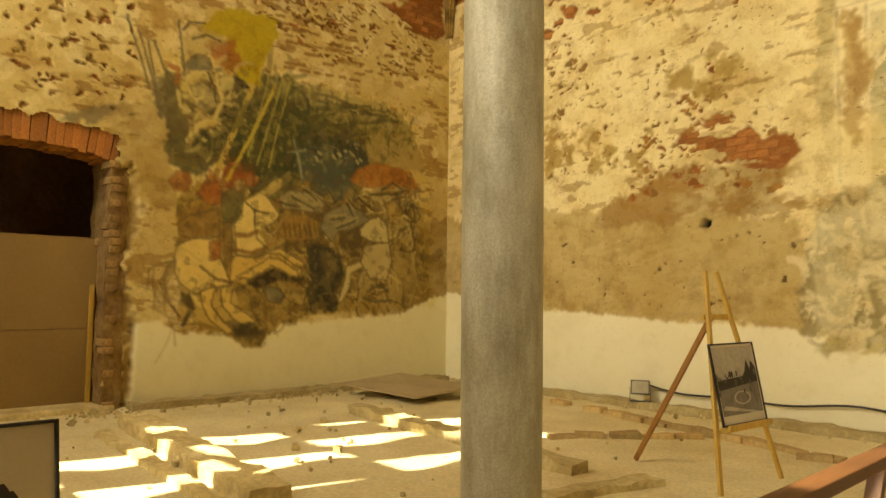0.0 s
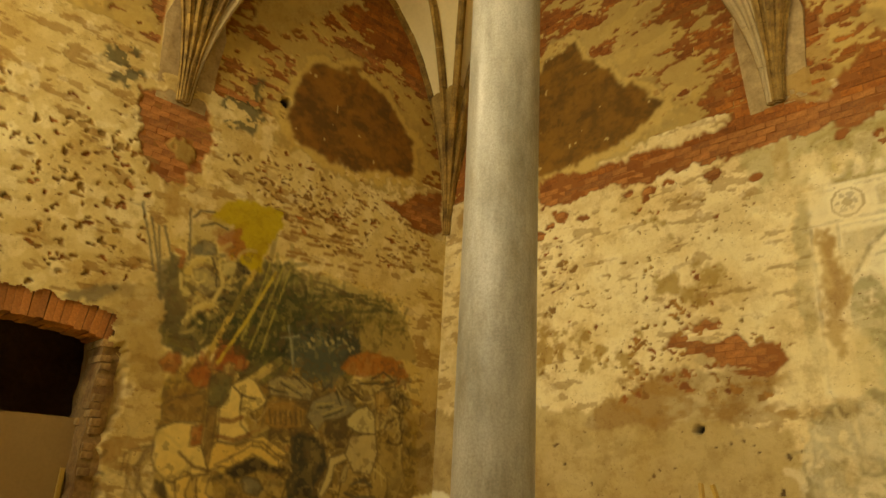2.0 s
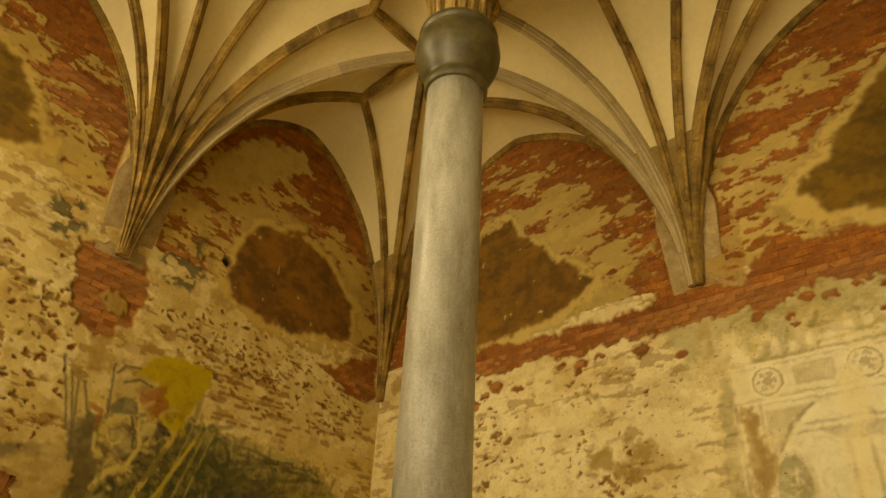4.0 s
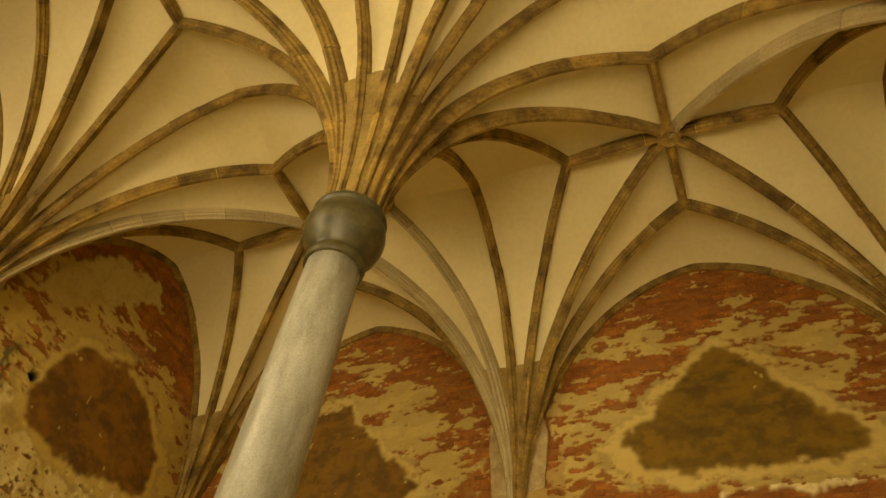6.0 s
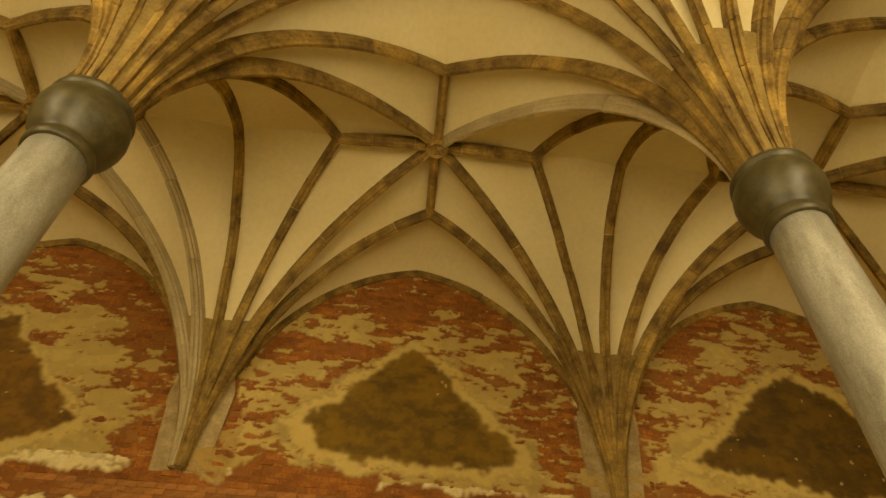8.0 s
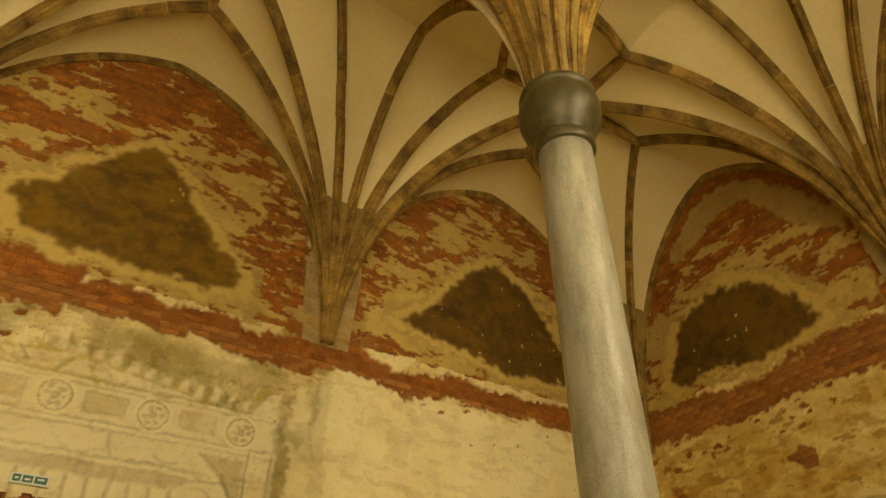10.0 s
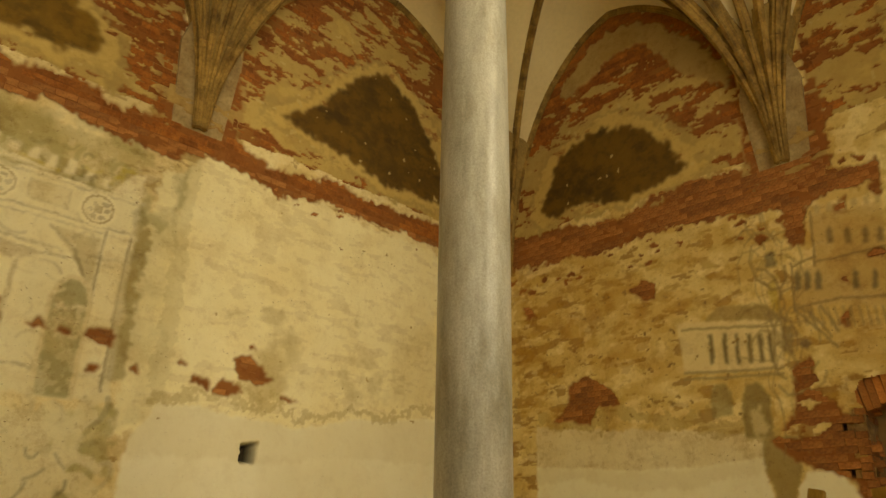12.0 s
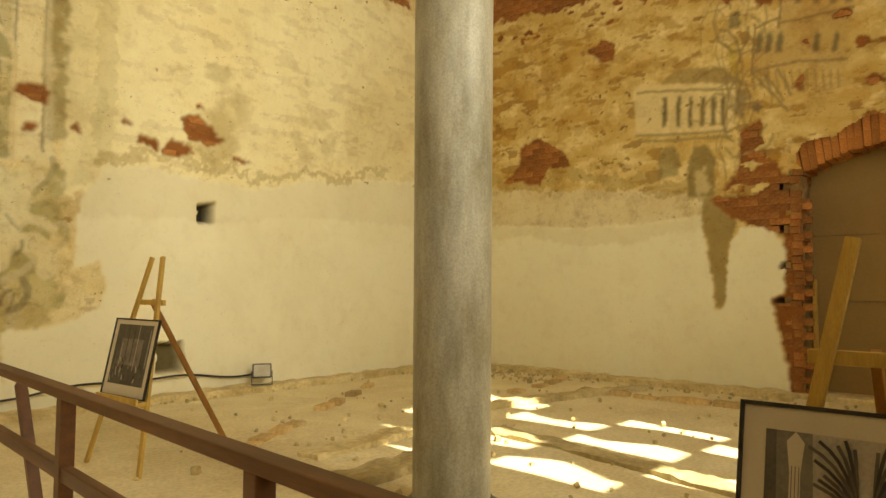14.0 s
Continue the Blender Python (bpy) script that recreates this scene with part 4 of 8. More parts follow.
W.scribble([(0.42, 0.29, 0.1), (0.22, 0.13, 0.05), (0.54, 0.39, 0.15), (0.32, 0.2, 0.08)], [(3.41, 2.41), (3.80, 2.67), (4.13, 2.46), (4.20, 1.77), (3.88, 1.94), (3.51, 1.92)], n=90, size=0.17, w=0.05, seed=65, alpha=0.7, curl=0.3, legs=2)
W.scribble([(0.30, 0.24, 0.13), (0.16, 0.12, 0.06), (0.44, 0.34, 0.16)], [(3.91, 2.51), (4.10, 2.68), (4.30, 2.63), (4.23, 1.77), (4.00, 1.75)], n=50, size=0.14, w=0.04, seed=66, alpha=0.7, curl=0.3, legs=2)
W.poly((0.76, 0.62, 0.33), [(3.47, 1.72), (3.55, 1.87), (3.77, 1.96), (3.92, 1.85), (4.17, 1.70), (4.20, 1.43), (3.81, 1.41), (3.82, 1.06), (3.69, 1.08), (3.55, 1.34), (3.42, 1.52)], wob=0.06)
W.poly((0.84, 0.74, 0.48), [(3.81, 1.69), (4.03, 1.69), (4.15, 1.43), (3.87, 1.48)], wob=0.05)
W.poly((0.62, 0.46, 0.18), [(4.21, 1.69), (4.74, 1.82), (5.18, 1.63), (5.09, 1.51), (4.76, 1.65), (4.53, 1.57), (4.31, 1.43), (4.20, 1.43)], wob=0.05)
W.poly(DARK, [(4.33, 1.43), (4.64, 1.61), (5.13, 1.49), (4.70, 1.45), (4.47, 1.35)], wob=0.05)
W.poly((0.76, 0.64, 0.37), [(4.18, 2.31), (4.39, 2.53), (4.56, 2.44), (4.74, 2.28), (4.55, 2.15), (4.48, 2.04), (4.67, 1.80), (4.20, 1.77), (4.16, 2.05)], wob=0.06)
W.poly(DARK, [(5.15, 1.96), (5.50, 2.03), (5.75, 1.87), (5.84, 1.57), (5.69, 1.08), (5.41, 1.07), (5.42, 1.37), (5.16, 1.46)], wob=0.16, alpha=0.6)
W.poly((0.44, 0.34, 0.17), [(6.26, 2.23), (6.47, 2.43), (6.67, 2.27), (6.62, 1.85), (6.94, 1.53), (6.86, 1.13), (6.65, 1.13), (6.61, 1.44), (6.31, 1.52), (6.09, 1.19), (5.95, 1.24), (6.15, 1.66), (6.29, 1.91)], wob=0.06, alpha=0.8)
W.poly((0.30, 0.18, 0.07), [(3.44, 2.21), (3.76, 2.37), (3.92, 2.23), (3.82, 2.00), (3.59, 2.01)], wob=0.08, alpha=0.6)
W.scribble([(0.82, 0.7, 0.42), (0.62, 0.48, 0.22), (0.74, 0.62, 0.34)], [(3.45, 1.72), (3.78, 1.93), (4.15, 1.70), (4.17, 1.46), (3.53, 1.40)], n=40, size=0.2, w=0.07, seed=67, alpha=0.5, curl=0.3, legs=2)
W.scribble([(0.80, 0.69, 0.42), (0.56, 0.42, 0.19)], [(4.18, 2.26), (4.43, 2.50), (4.69, 2.28), (4.51, 2.07)], n=22, size=0.14, w=0.045, seed=68, alpha=0.5, curl=0.3, legs=2)
W.scribble([(0.48, 0.17, 0.06), (0.30, 0.1, 0.04), (0.5, 0.3, 0.12)], [(3.70, 2.65), (4.07, 2.95), (4.39, 2.94), (4.42, 2.68), (3.98, 2.41), (3.75, 2.39)], n=40, size=0.14, w=0.045, seed=69, alpha=0.7, curl=0.3, legs=2)
W.scribble([(0.48, 0.2, 0.06), (0.36, 0.14, 0.05), (0.5, 0.32, 0.12)], [(6.05, 3.03), (6.72, 3.23), (7.17, 3.01), (7.14, 2.79), (6.21, 2.93)], n=30, size=0.16, w=0.05, seed=70, alpha=0.6, curl=0.3, legs=2)
W.scribble([(0.07, 0.045, 0.02), (0.09, 0.06, 0.03)], [(4.67, 2.56), (7.03, 2.90), (7.35, 1.13), (5.32, 1.07), (4.76, 1.74)], n=140, size=0.2, w=0.026, seed=71, alpha=0.85, curl=0.6, legs=3)
W.scribble([(0.10, 0.065, 0.03), (0.14, 0.09, 0.04)], [(3.35, 2.37), (4.09, 2.75), (4.77, 2.39), (5.20, 1.47), (4.53, 0.83), (3.73, 0.96), (3.43, 1.46)], n=26, size=0.24, w=0.022, seed=72, alpha=0.7, curl=0.5, legs=4)
W.scribble([(0.66, 0.56, 0.34), (0.6, 0.5, 0.3)], [(4.76, 2.54), (7.03, 2.86), (7.24, 1.18), (5.40, 1.14)], n=55, size=0.2, w=0.026, seed=73, alpha=0.8, curl=0.6, legs=4)
W.line((0.60, 0.46, 0.21), [(3.52, 1.34), (3.51, 1.14), (3.60, 0.89)], 0.085, alpha=0.9)
W.line((0.60, 0.46, 0.21), [(3.70, 1.07), (3.82, 0.96), (3.95, 0.93)], 0.085, alpha=0.9)
W.line((0.60, 0.46, 0.21), [(3.84, 1.41), (3.93, 1.15), (4.07, 0.99)], 0.085, alpha=0.9)
W.line((0.60, 0.46, 0.21), [(4.10, 1.43), (4.21, 1.10), (4.43, 0.93)], 0.085, alpha=0.9)
W.line((0.42, 0.31, 0.14), [(3.43, 1.62), (3.32, 1.39), (3.31, 1.09)], 0.03, alpha=0.7)
W.line((0.42, 0.31, 0.14), [(3.40, 1.56), (3.21, 1.40), (3.19, 1.11)], 0.03, alpha=0.7)
W.line((0.42, 0.31, 0.14), [(3.34, 1.65), (3.29, 1.46), (3.36, 1.21)], 0.03, alpha=0.7)
W.scribble([(0.13, 0.13, 0.045), (0.03, 0.035, 0.014), (0.2, 0.18, 0.07), (0.07, 0.08, 0.03)], [(4.30, 3.75), (5.34, 3.89), (6.14, 3.81), (5.96, 3.43), (5.03, 3.27), (4.34, 2.64)], n=130, size=0.22, w=0.06, seed=74, alpha=0.6, curl=0.3, legs=2)
W.scribble([(0.05, 0.062, 0.06), (0.10, 0.12, 0.11), (0.035, 0.04, 0.025)], [(4.85, 3.32), (5.45, 3.59), (6.16, 3.55), (6.20, 3.04), (5.44, 2.75), (4.81, 2.85)], n=80, size=0.18, w=0.045, seed=75, alpha=0.6, curl=0.3, legs=2)
W.scribble([(0.46, 0.44, 0.3), (0.36, 0.36, 0.28)], [(5.25, 3.34), (6.06, 3.48), (6.08, 3.20), (5.27, 3.07)], n=22, size=0.06, w=0.03, seed=76, alpha=0.8, curl=0.3, legs=2)
W.scribble([(0.24, 0.2, 0.08), (0.36, 0.3, 0.14), (0.1, 0.1, 0.04)], [(5.34, 3.85), (6.66, 4.04), (7.09, 3.72), (6.20, 3.04), (6.16, 3.63)], n=90, size=0.25, w=0.05, seed=77, alpha=0.55, curl=0.3, legs=2)
W.line((0.30, 0.32, 0.28), [(5.00, 3.34), (5.03, 3.19), (5.11, 2.81)], 0.04, alpha=0.45)
W.line((0.30, 0.32, 0.28), [(4.93, 3.16), (5.14, 3.23)], 0.04, alpha=0.45)
W.line((0.26, 0.25, 0.09), [(4.58, 4.09), (4.31, 2.92)], 0.025, alpha=0.7)
W.line((0.26, 0.25, 0.09), [(4.82, 4.07), (4.49, 2.87)], 0.025, alpha=0.7)
W.line((0.26, 0.25, 0.09), [(4.74, 3.76), (4.61, 2.86)], 0.025, alpha=0.7)
W.line((0.08, 0.085, 0.04), [(5.17, 3.70), (5.73, 3.89), (6.35, 3.93), (6.78, 3.94)], 0.05, alpha=0.7, wob=0.08)
W.line((0.08, 0.085, 0.04), [(5.01, 3.50), (5.45, 3.67), (5.94, 3.72)], 0.05, alpha=0.7, wob=0.08)
W.line((0.08, 0.085, 0.04), [(5.33, 3.98), (5.92, 3.98), (6.66, 4.04)], 0.05, alpha=0.7, wob=0.08)
W.poly((0.15, 0.10, 0.045), [(4.93, 2.45), (5.60, 2.55), (6.30, 2.45), (6.45, 1.78), (5.90, 1.30), (5.30, 1.30), (4.85, 1.80)], 0.15, 0.6, fray=0.4)
W.poly((0.09, 0.12, 0.12), [(5.05, 3.22), (5.45, 3.35), (5.85, 3.30), (5.95, 2.85), (5.70, 2.60), (5.10, 2.62)], 0.12, 0.6, fray=0.36)
W.figure((0.34, 0.22, 0.09), [(3.42, 2.12), (3.58, 2.22), (3.93, 2.34), (3.96, 2.00), (3.62, 1.94), (3.46, 1.96)], 0.7, 0.55)
W.figure((0.44, 0.17, 0.055), [(3.30, 2.61), (3.39, 2.73), (3.54, 2.74), (3.60, 2.63), (3.52, 2.50), (3.37, 2.50)], 0.85, 0.3)
W.figure((0.40, 0.14, 0.045), [(3.66, 2.50), (3.74, 2.63), (3.88, 2.66), (3.97, 2.57), (3.94, 2.41), (3.78, 2.36)], 0.85, 0.4)
W.figure((0.36, 0.12, 0.04), [(3.94, 2.61), (4.00, 2.81), (4.14, 3.03), (4.24, 2.93), (4.40, 2.87), (4.38, 2.67), (4.14, 2.60)], 0.85, 0.5)
W.figure((0.44, 0.18, 0.055), [(5.87, 2.92), (6.01, 3.10), (6.31, 3.22), (6.84, 3.21), (7.12, 2.94), (6.79, 2.94), (6.63, 2.97), (6.32, 2.85), (6.02, 2.85)], 0.85, 0.25)
W.figure((0.84, 0.68, 0.36), [(3.41, 1.76), (3.46, 1.88), (3.62, 1.94), (3.87, 1.96), (3.96, 1.79), (3.99, 1.69), (4.14, 1.45), (4.11, 1.40), (3.96, 1.37), (3.82, 1.41), (3.72, 1.28), (3.62, 1.31), (3.48, 1.40), (3.41, 1.53)], 0.92, 0.7, 0.2)
W.figure((0.77, 0.56, 0.24), [(3.99, 1.69), (4.19, 1.76), (4.43, 1.75), (4.65, 1.82), (4.67, 1.72), (4.34, 1.53), (4.12, 1.42)], 0.92, 0.7, 0.2)
W.figure((0.86, 0.72, 0.4), [(4.19, 1.77), (4.15, 2.15), (4.18, 2.36), (4.29, 2.48), (4.48, 2.61), (4.57, 2.56), (4.71, 2.41), (4.78, 2.33), (4.68, 2.21), (4.60, 2.17), (4.50, 2.21), (4.42, 2.17), (4.46, 1.99), (4.63, 1.86), (4.43, 1.78)], 0.92, 0.7, 0.2)
W.figure((0.05, 0.035, 0.02), [(4.29, 1.44), (4.48, 1.57), (4.80, 1.65), (4.96, 1.57), (5.18, 1.52), (5.18, 1.46), (4.88, 1.44), (4.56, 1.48)], 0.85, 0)
W.figure((0.79, 0.59, 0.26), [(4.18, 1.49), (4.63, 1.76), (4.79, 1.74), (5.05, 1.60), (5.07, 1.52), (4.96, 1.54), (4.67, 1.66), (4.37, 1.48)], 0.92, 0.7, 0.2)
W.figure((0.77, 0.58, 0.26), [(4.55, 1.82), (4.79, 1.89), (5.13, 1.72), (5.15, 1.64), (5.00, 1.68), (4.79, 1.81)], 0.92, 0.7, 0.2)
W.figure((0.77, 0.59, 0.28), [(3.72, 1.31), (3.91, 1.38), (3.87, 1.14), (4.01, 0.97), (4.18, 0.83), (4.10, 0.79), (3.87, 0.96), (3.76, 1.11)], 0.92, 0.7, 0.2)
W.figure((0.79, 0.61, 0.29), [(3.98, 1.36), (4.16, 1.39), (4.12, 1.18), (4.34, 1.04), (4.52, 0.90), (4.43, 0.84), (4.20, 0.95), (4.01, 1.14)], 0.92, 0.7, 0.2)
W.figure((0.09, 0.07, 0.04), [(3.48, 1.34), (3.61, 1.27), (3.67, 1.14), (3.54, 0.87), (3.50, 0.91), (3.60, 1.11), (3.48, 1.18)], 0.85, 0)
W.figure((0.08, 0.065, 0.04), [(4.14, 0.90), (4.46, 0.94), (4.55, 0.79), (4.24, 0.76)], 0.85, 0)
W.figure((0.42, 0.15, 0.055), [(3.82, 1.92), (3.96, 1.96), (3.99, 1.72), (3.83, 1.69)], 0.85, 0.55)
W.figure((0.17, 0.16, 0.085), [(3.96, 2.50), (4.08, 2.60), (4.26, 2.57), (4.24, 2.30), (4.16, 2.18), (4.01, 2.17), (3.96, 2.34)], 0.85, 0.55)
W.figure((0.50, 0.38, 0.20), [(4.11, 2.69), (4.18, 2.74), (4.27, 2.71), (4.26, 2.60), (4.15, 2.58)], 0.85, 0.4)
W.figure((0.30, 0.20, 0.09), [(3.99, 2.17), (4.11, 2.18), (4.12, 1.80), (4.10, 1.45), (4.02, 1.67)], 0.85, 0.55)
W.line((0.24, 0.11, 0.05), [(4.18, 2.04), (4.31, 2.03), (4.46, 2.09)], 0.06, alpha=0.85)
W.line((0.26, 0.12, 0.05), [(4.18, 1.84), (4.39, 1.81), (4.59, 1.88)], 0.06, alpha=0.85)
W.line((0.10, 0.07, 0.04), [(4.30, 2.44), (4.41, 2.35), (4.42, 2.19)], 0.03, alpha=0.85)
W.line((0.10, 0.07, 0.04), [(4.41, 2.35), (4.61, 2.33)], 0.03, alpha=0.85)
W.line((0.16, 0.10, 0.05), [(3.72, 1.61), (3.92, 1.47), (4.12, 1.42)], 0.04, alpha=0.85)
W.line((0.62, 0.50, 0.24), [(4.52, 2.61), (4.89, 2.89)], 0.06, alpha=0.85)
W.figure((0.38, 0.34, 0.24), [(4.75, 2.58), (4.93, 2.69), (5.28, 2.66), (5.46, 2.56), (5.43, 2.40), (5.11, 2.41), (4.81, 2.42)], 0.85, 0.7)
W.figure((0.46, 0.28, 0.10), [(4.78, 2.31), (5.15, 2.38), (5.38, 2.28), (5.34, 2.05), (4.95, 1.99), (4.78, 2.05)], 0.55, 0.3)
W.line((0.14, 0.10, 0.05), [(4.84, 2.22), (4.87, 2.06)], 0.028, alpha=0.85)
W.line((0.14, 0.10, 0.05), [(4.92, 2.21), (4.94, 2.05)], 0.028, alpha=0.85)
W.line((0.14, 0.10, 0.05), [(4.99, 2.21), (5.02, 2.07)], 0.028, alpha=0.85)
W.line((0.14, 0.10, 0.05), [(5.07, 2.24), (5.09, 2.06)], 0.028, alpha=0.85)
W.line((0.14, 0.10, 0.05), [(5.14, 2.23), (5.17, 2.08)], 0.028, alpha=0.85)
W.line((0.14, 0.10, 0.05), [(5.22, 2.23), (5.25, 2.07)], 0.028, alpha=0.85)
W.line((0.14, 0.10, 0.05), [(5.30, 2.26), (5.33, 2.09)], 0.028, alpha=0.85)
W.figure((0.30, 0.28, 0.22), [(5.46, 2.40), (5.78, 2.58), (6.12, 2.50), (6.23, 2.39), (5.98, 2.23), (5.70, 2.18), (5.59, 2.02), (5.40, 2.19)], 0.85, 0.7)
W.line((0.52, 0.44, 0.25), [(4.77, 2.54), (5.11, 2.50)], 0.022, alpha=0.65)
W.line((0.07, 0.06, 0.04), [(4.79, 2.50), (5.07, 2.45)], 0.028, alpha=0.85)
W.line((0.52, 0.44, 0.25), [(4.93, 2.64), (5.33, 2.51)], 0.022, alpha=0.65)
W.line((0.07, 0.06, 0.04), [(4.95, 2.59), (5.29, 2.45)], 0.028, alpha=0.85)
W.line((0.52, 0.44, 0.25), [(5.10, 2.75), (5.37, 2.63)], 0.022, alpha=0.65)
W.line((0.07, 0.06, 0.04), [(5.12, 2.71), (5.33, 2.57)], 0.028, alpha=0.85)
W.line((0.52, 0.44, 0.25), [(5.53, 2.37), (5.83, 2.44)], 0.022, alpha=0.65)
W.line((0.07, 0.06, 0.04), [(5.56, 2.33), (5.80, 2.38)], 0.028, alpha=0.85)
W.line((0.52, 0.44, 0.25), [(5.65, 2.26), (6.03, 2.41)], 0.022, alpha=0.65)
W.line((0.07, 0.06, 0.04), [(5.67, 2.22), (5.99, 2.35)], 0.028, alpha=0.85)
W.line((0.52, 0.44, 0.25), [(5.83, 2.63), (5.98, 2.49)], 0.022, alpha=0.65)
W.line((0.07, 0.06, 0.04), [(5.85, 2.59), (5.94, 2.43)], 0.028, alpha=0.85)
W.line((0.52, 0.44, 0.25), [(6.04, 2.72), (6.32, 2.60)], 0.022, alpha=0.65)
W.line((0.07, 0.06, 0.04), [(6.07, 2.67), (6.28, 2.54)], 0.028, alpha=0.85)
W.line((0.52, 0.44, 0.25), [(6.22, 2.80), (6.76, 2.88)], 0.022, alpha=0.65)
W.line((0.07, 0.06, 0.04), [(6.24, 2.75), (6.72, 2.81)], 0.028, alpha=0.85)
W.figure((0.06, 0.055, 0.04), [(5.17, 1.92), (5.34, 1.99), (5.57, 1.95), (5.75, 1.80), (5.81, 1.57), (5.64, 1.33), (5.68, 1.06), (5.58, 1.10), (5.54, 1.33), (5.37, 1.22), (5.37, 1.02), (5.27, 1.05), (5.18, 1.33), (5.28, 1.48)], 0.85, 0)
W.figure((0.20, 0.16, 0.09), [(5.39, 1.90), (5.57, 1.87), (5.69, 1.68), (5.63, 1.45), (5.51, 1.56)], 0.5, 0)
W.figure((0.46, 0.36, 0.18), [(6.65, 1.97), (7.08, 1.95), (7.22, 1.52), (7.05, 1.10), (6.93, 1.14), (6.87, 1.52), (6.65, 1.72)], 0.6, 0.4)
W.figure((0.12, 0.09, 0.05), [(5.75, 2.17), (6.13, 2.30), (6.09, 1.98), (5.85, 1.89), (5.70, 2.00)], 0.7, 0)
W.figure((0.59, 0.51, 0.35), [(6.16, 2.02), (6.60, 2.08), (6.66, 1.80), (6.56, 1.51), (6.26, 1.53), (6.09, 1.74)], 0.92, 0.7, 0.2)
W.figure((0.64, 0.58, 0.4), [(6.06, 2.24), (6.23, 2.39), (6.40, 2.47), (6.56, 2.33), (6.60, 2.08), (6.34, 2.06), (6.19, 2.10), (6.08, 2.14)], 0.92, 0.8, 0.2)
W.figure((0.67, 0.59, 0.4), [(5.85, 1.69), (6.09, 1.78), (6.15, 1.69), (5.94, 1.60), (5.92, 1.42), (5.78, 1.18), (5.71, 1.21), (5.81, 1.45)], 0.92, 0.7, 0.2)
W.figure((0.48, 0.41, 0.26), [(6.09, 1.61), (6.21, 1.66), (6.12, 1.40), (6.02, 1.37)], 0.85, 0.55)
W.figure((0.48, 0.32, 0.13), [(6.53, 2.66), (6.71, 2.72), (6.85, 2.57), (6.77, 2.35), (6.59, 2.38)], 0.6, 0.55)
W.line((0.08, 0.065, 0.04), [(6.45, 2.84), (6.65, 2.97), (6.87, 2.87), (6.63, 2.80)], 0.035, alpha=0.85)
W.line((0.10, 0.08, 0.05), [(6.63, 2.72), (6.90, 2.79), (6.96, 2.66)], 0.03, alpha=0.85)
W.line((0.13, 0.11, 0.08), [(4.57, 1.32), (4.64, 1.38), (4.76, 1.36), (4.87, 1.25), (4.81, 1.18)], 0.045, alpha=0.85)
W.line((0.13, 0.11, 0.08), [(6.25, 1.38), (6.45, 1.43), (6.61, 1.35)], 0.045, alpha=0.85)
W.line((0.13, 0.11, 0.08), [(6.15, 1.26), (6.36, 1.20), (6.67, 1.22)], 0.045, alpha=0.85)
W.figure((0.30, 0.28, 0.22), [(4.57, 1.36), (4.72, 1.39), (4.87, 1.29), (4.81, 1.16), (4.63, 1.21)], 0.7, 0.55)
W.line((0.20, 0.14, 0.07), [(3.37, 1.66), (3.25, 1.43), (3.32, 1.21), (3.48, 1.01)], 0.022, alpha=0.7)
W.line((0.20, 0.14, 0.07), [(3.39, 1.66), (3.27, 1.43), (3.34, 1.21), (3.48, 1.01)], 0.022, alpha=0.7)
W.line((0.20, 0.14, 0.07), [(3.41, 1.66), (3.30, 1.43), (3.35, 1.21), (3.48, 1.01)], 0.022, alpha=0.7)
W.line((0.20, 0.14, 0.07), [(3.33, 1.66), (3.13, 1.56), (3.11, 1.33)], 0.022, alpha=0.7)
W.line((0.20, 0.14, 0.07), [(3.18, 1.59), (3.17, 1.33), (3.26, 1.18)], 0.022, alpha=0.6)
W.figure((0.22, 0.21, 0.17), [(3.46, 4.06), (3.59, 4.19), (3.75, 4.17), (3.79, 4.06), (3.62, 3.97), (3.50, 3.96)], 0.85, 0.55)
W.figure((0.62, 0.55, 0.33), [(3.83, 3.92), (3.96, 4.01), (4.09, 4.01), (4.07, 3.84), (3.91, 3.79)], 0.85, 0.4)
W.figure((0.04, 0.035, 0.02), [(4.07, 4.05), (4.25, 3.94), (4.12, 3.78), (4.09, 3.90)], 0.85, 0)
W.figure((0.50, 0.44, 0.28), [(3.52, 3.78), (3.69, 3.85), (3.86, 3.75), (3.90, 3.60), (3.74, 3.48), (3.58, 3.55)], 0.6, 0.5)
W.line((0.68, 0.58, 0.33), [(3.44, 3.83), (3.52, 3.94), (3.73, 3.99), (3.85, 3.90), (3.94, 3.66), (3.85, 3.47), (3.62, 3.30), (3.51, 3.12)], 0.055, alpha=0.85)
W.line((0.68, 0.58, 0.33), [(3.52, 3.71), (3.56, 3.61), (3.67, 3.67)], 0.045, alpha=0.85)
W.line((0.62, 0.52, 0.28), [(3.83, 3.43), (3.93, 3.34), (3.88, 3.26), (3.79, 3.28)], 0.04, alpha=0.85)
W.line((0.66, 0.57, 0.33), [(3.37, 3.68), (3.41, 3.52), (3.52, 3.47)], 0.05, alpha=0.85)
W.line((0.40, 0.16, 0.06), [(3.28, 3.96), (3.36, 3.95), (3.35, 3.78)], 0.06, alpha=0.85)
W.line((0.07, 0.055, 0.035), [(3.73, 3.99), (3.81, 3.84), (3.85, 3.64)], 0.03, alpha=0.85)
W.line((0.07, 0.055, 0.035), [(3.41, 4.45), (3.49, 4.56), (3.67, 4.59)], 0.03, alpha=0.85)
W.line((0.14, 0.12, 0.06), [(3.52, 4.36), (3.71, 4.46), (3.87, 4.42)], 0.035, alpha=0.85)
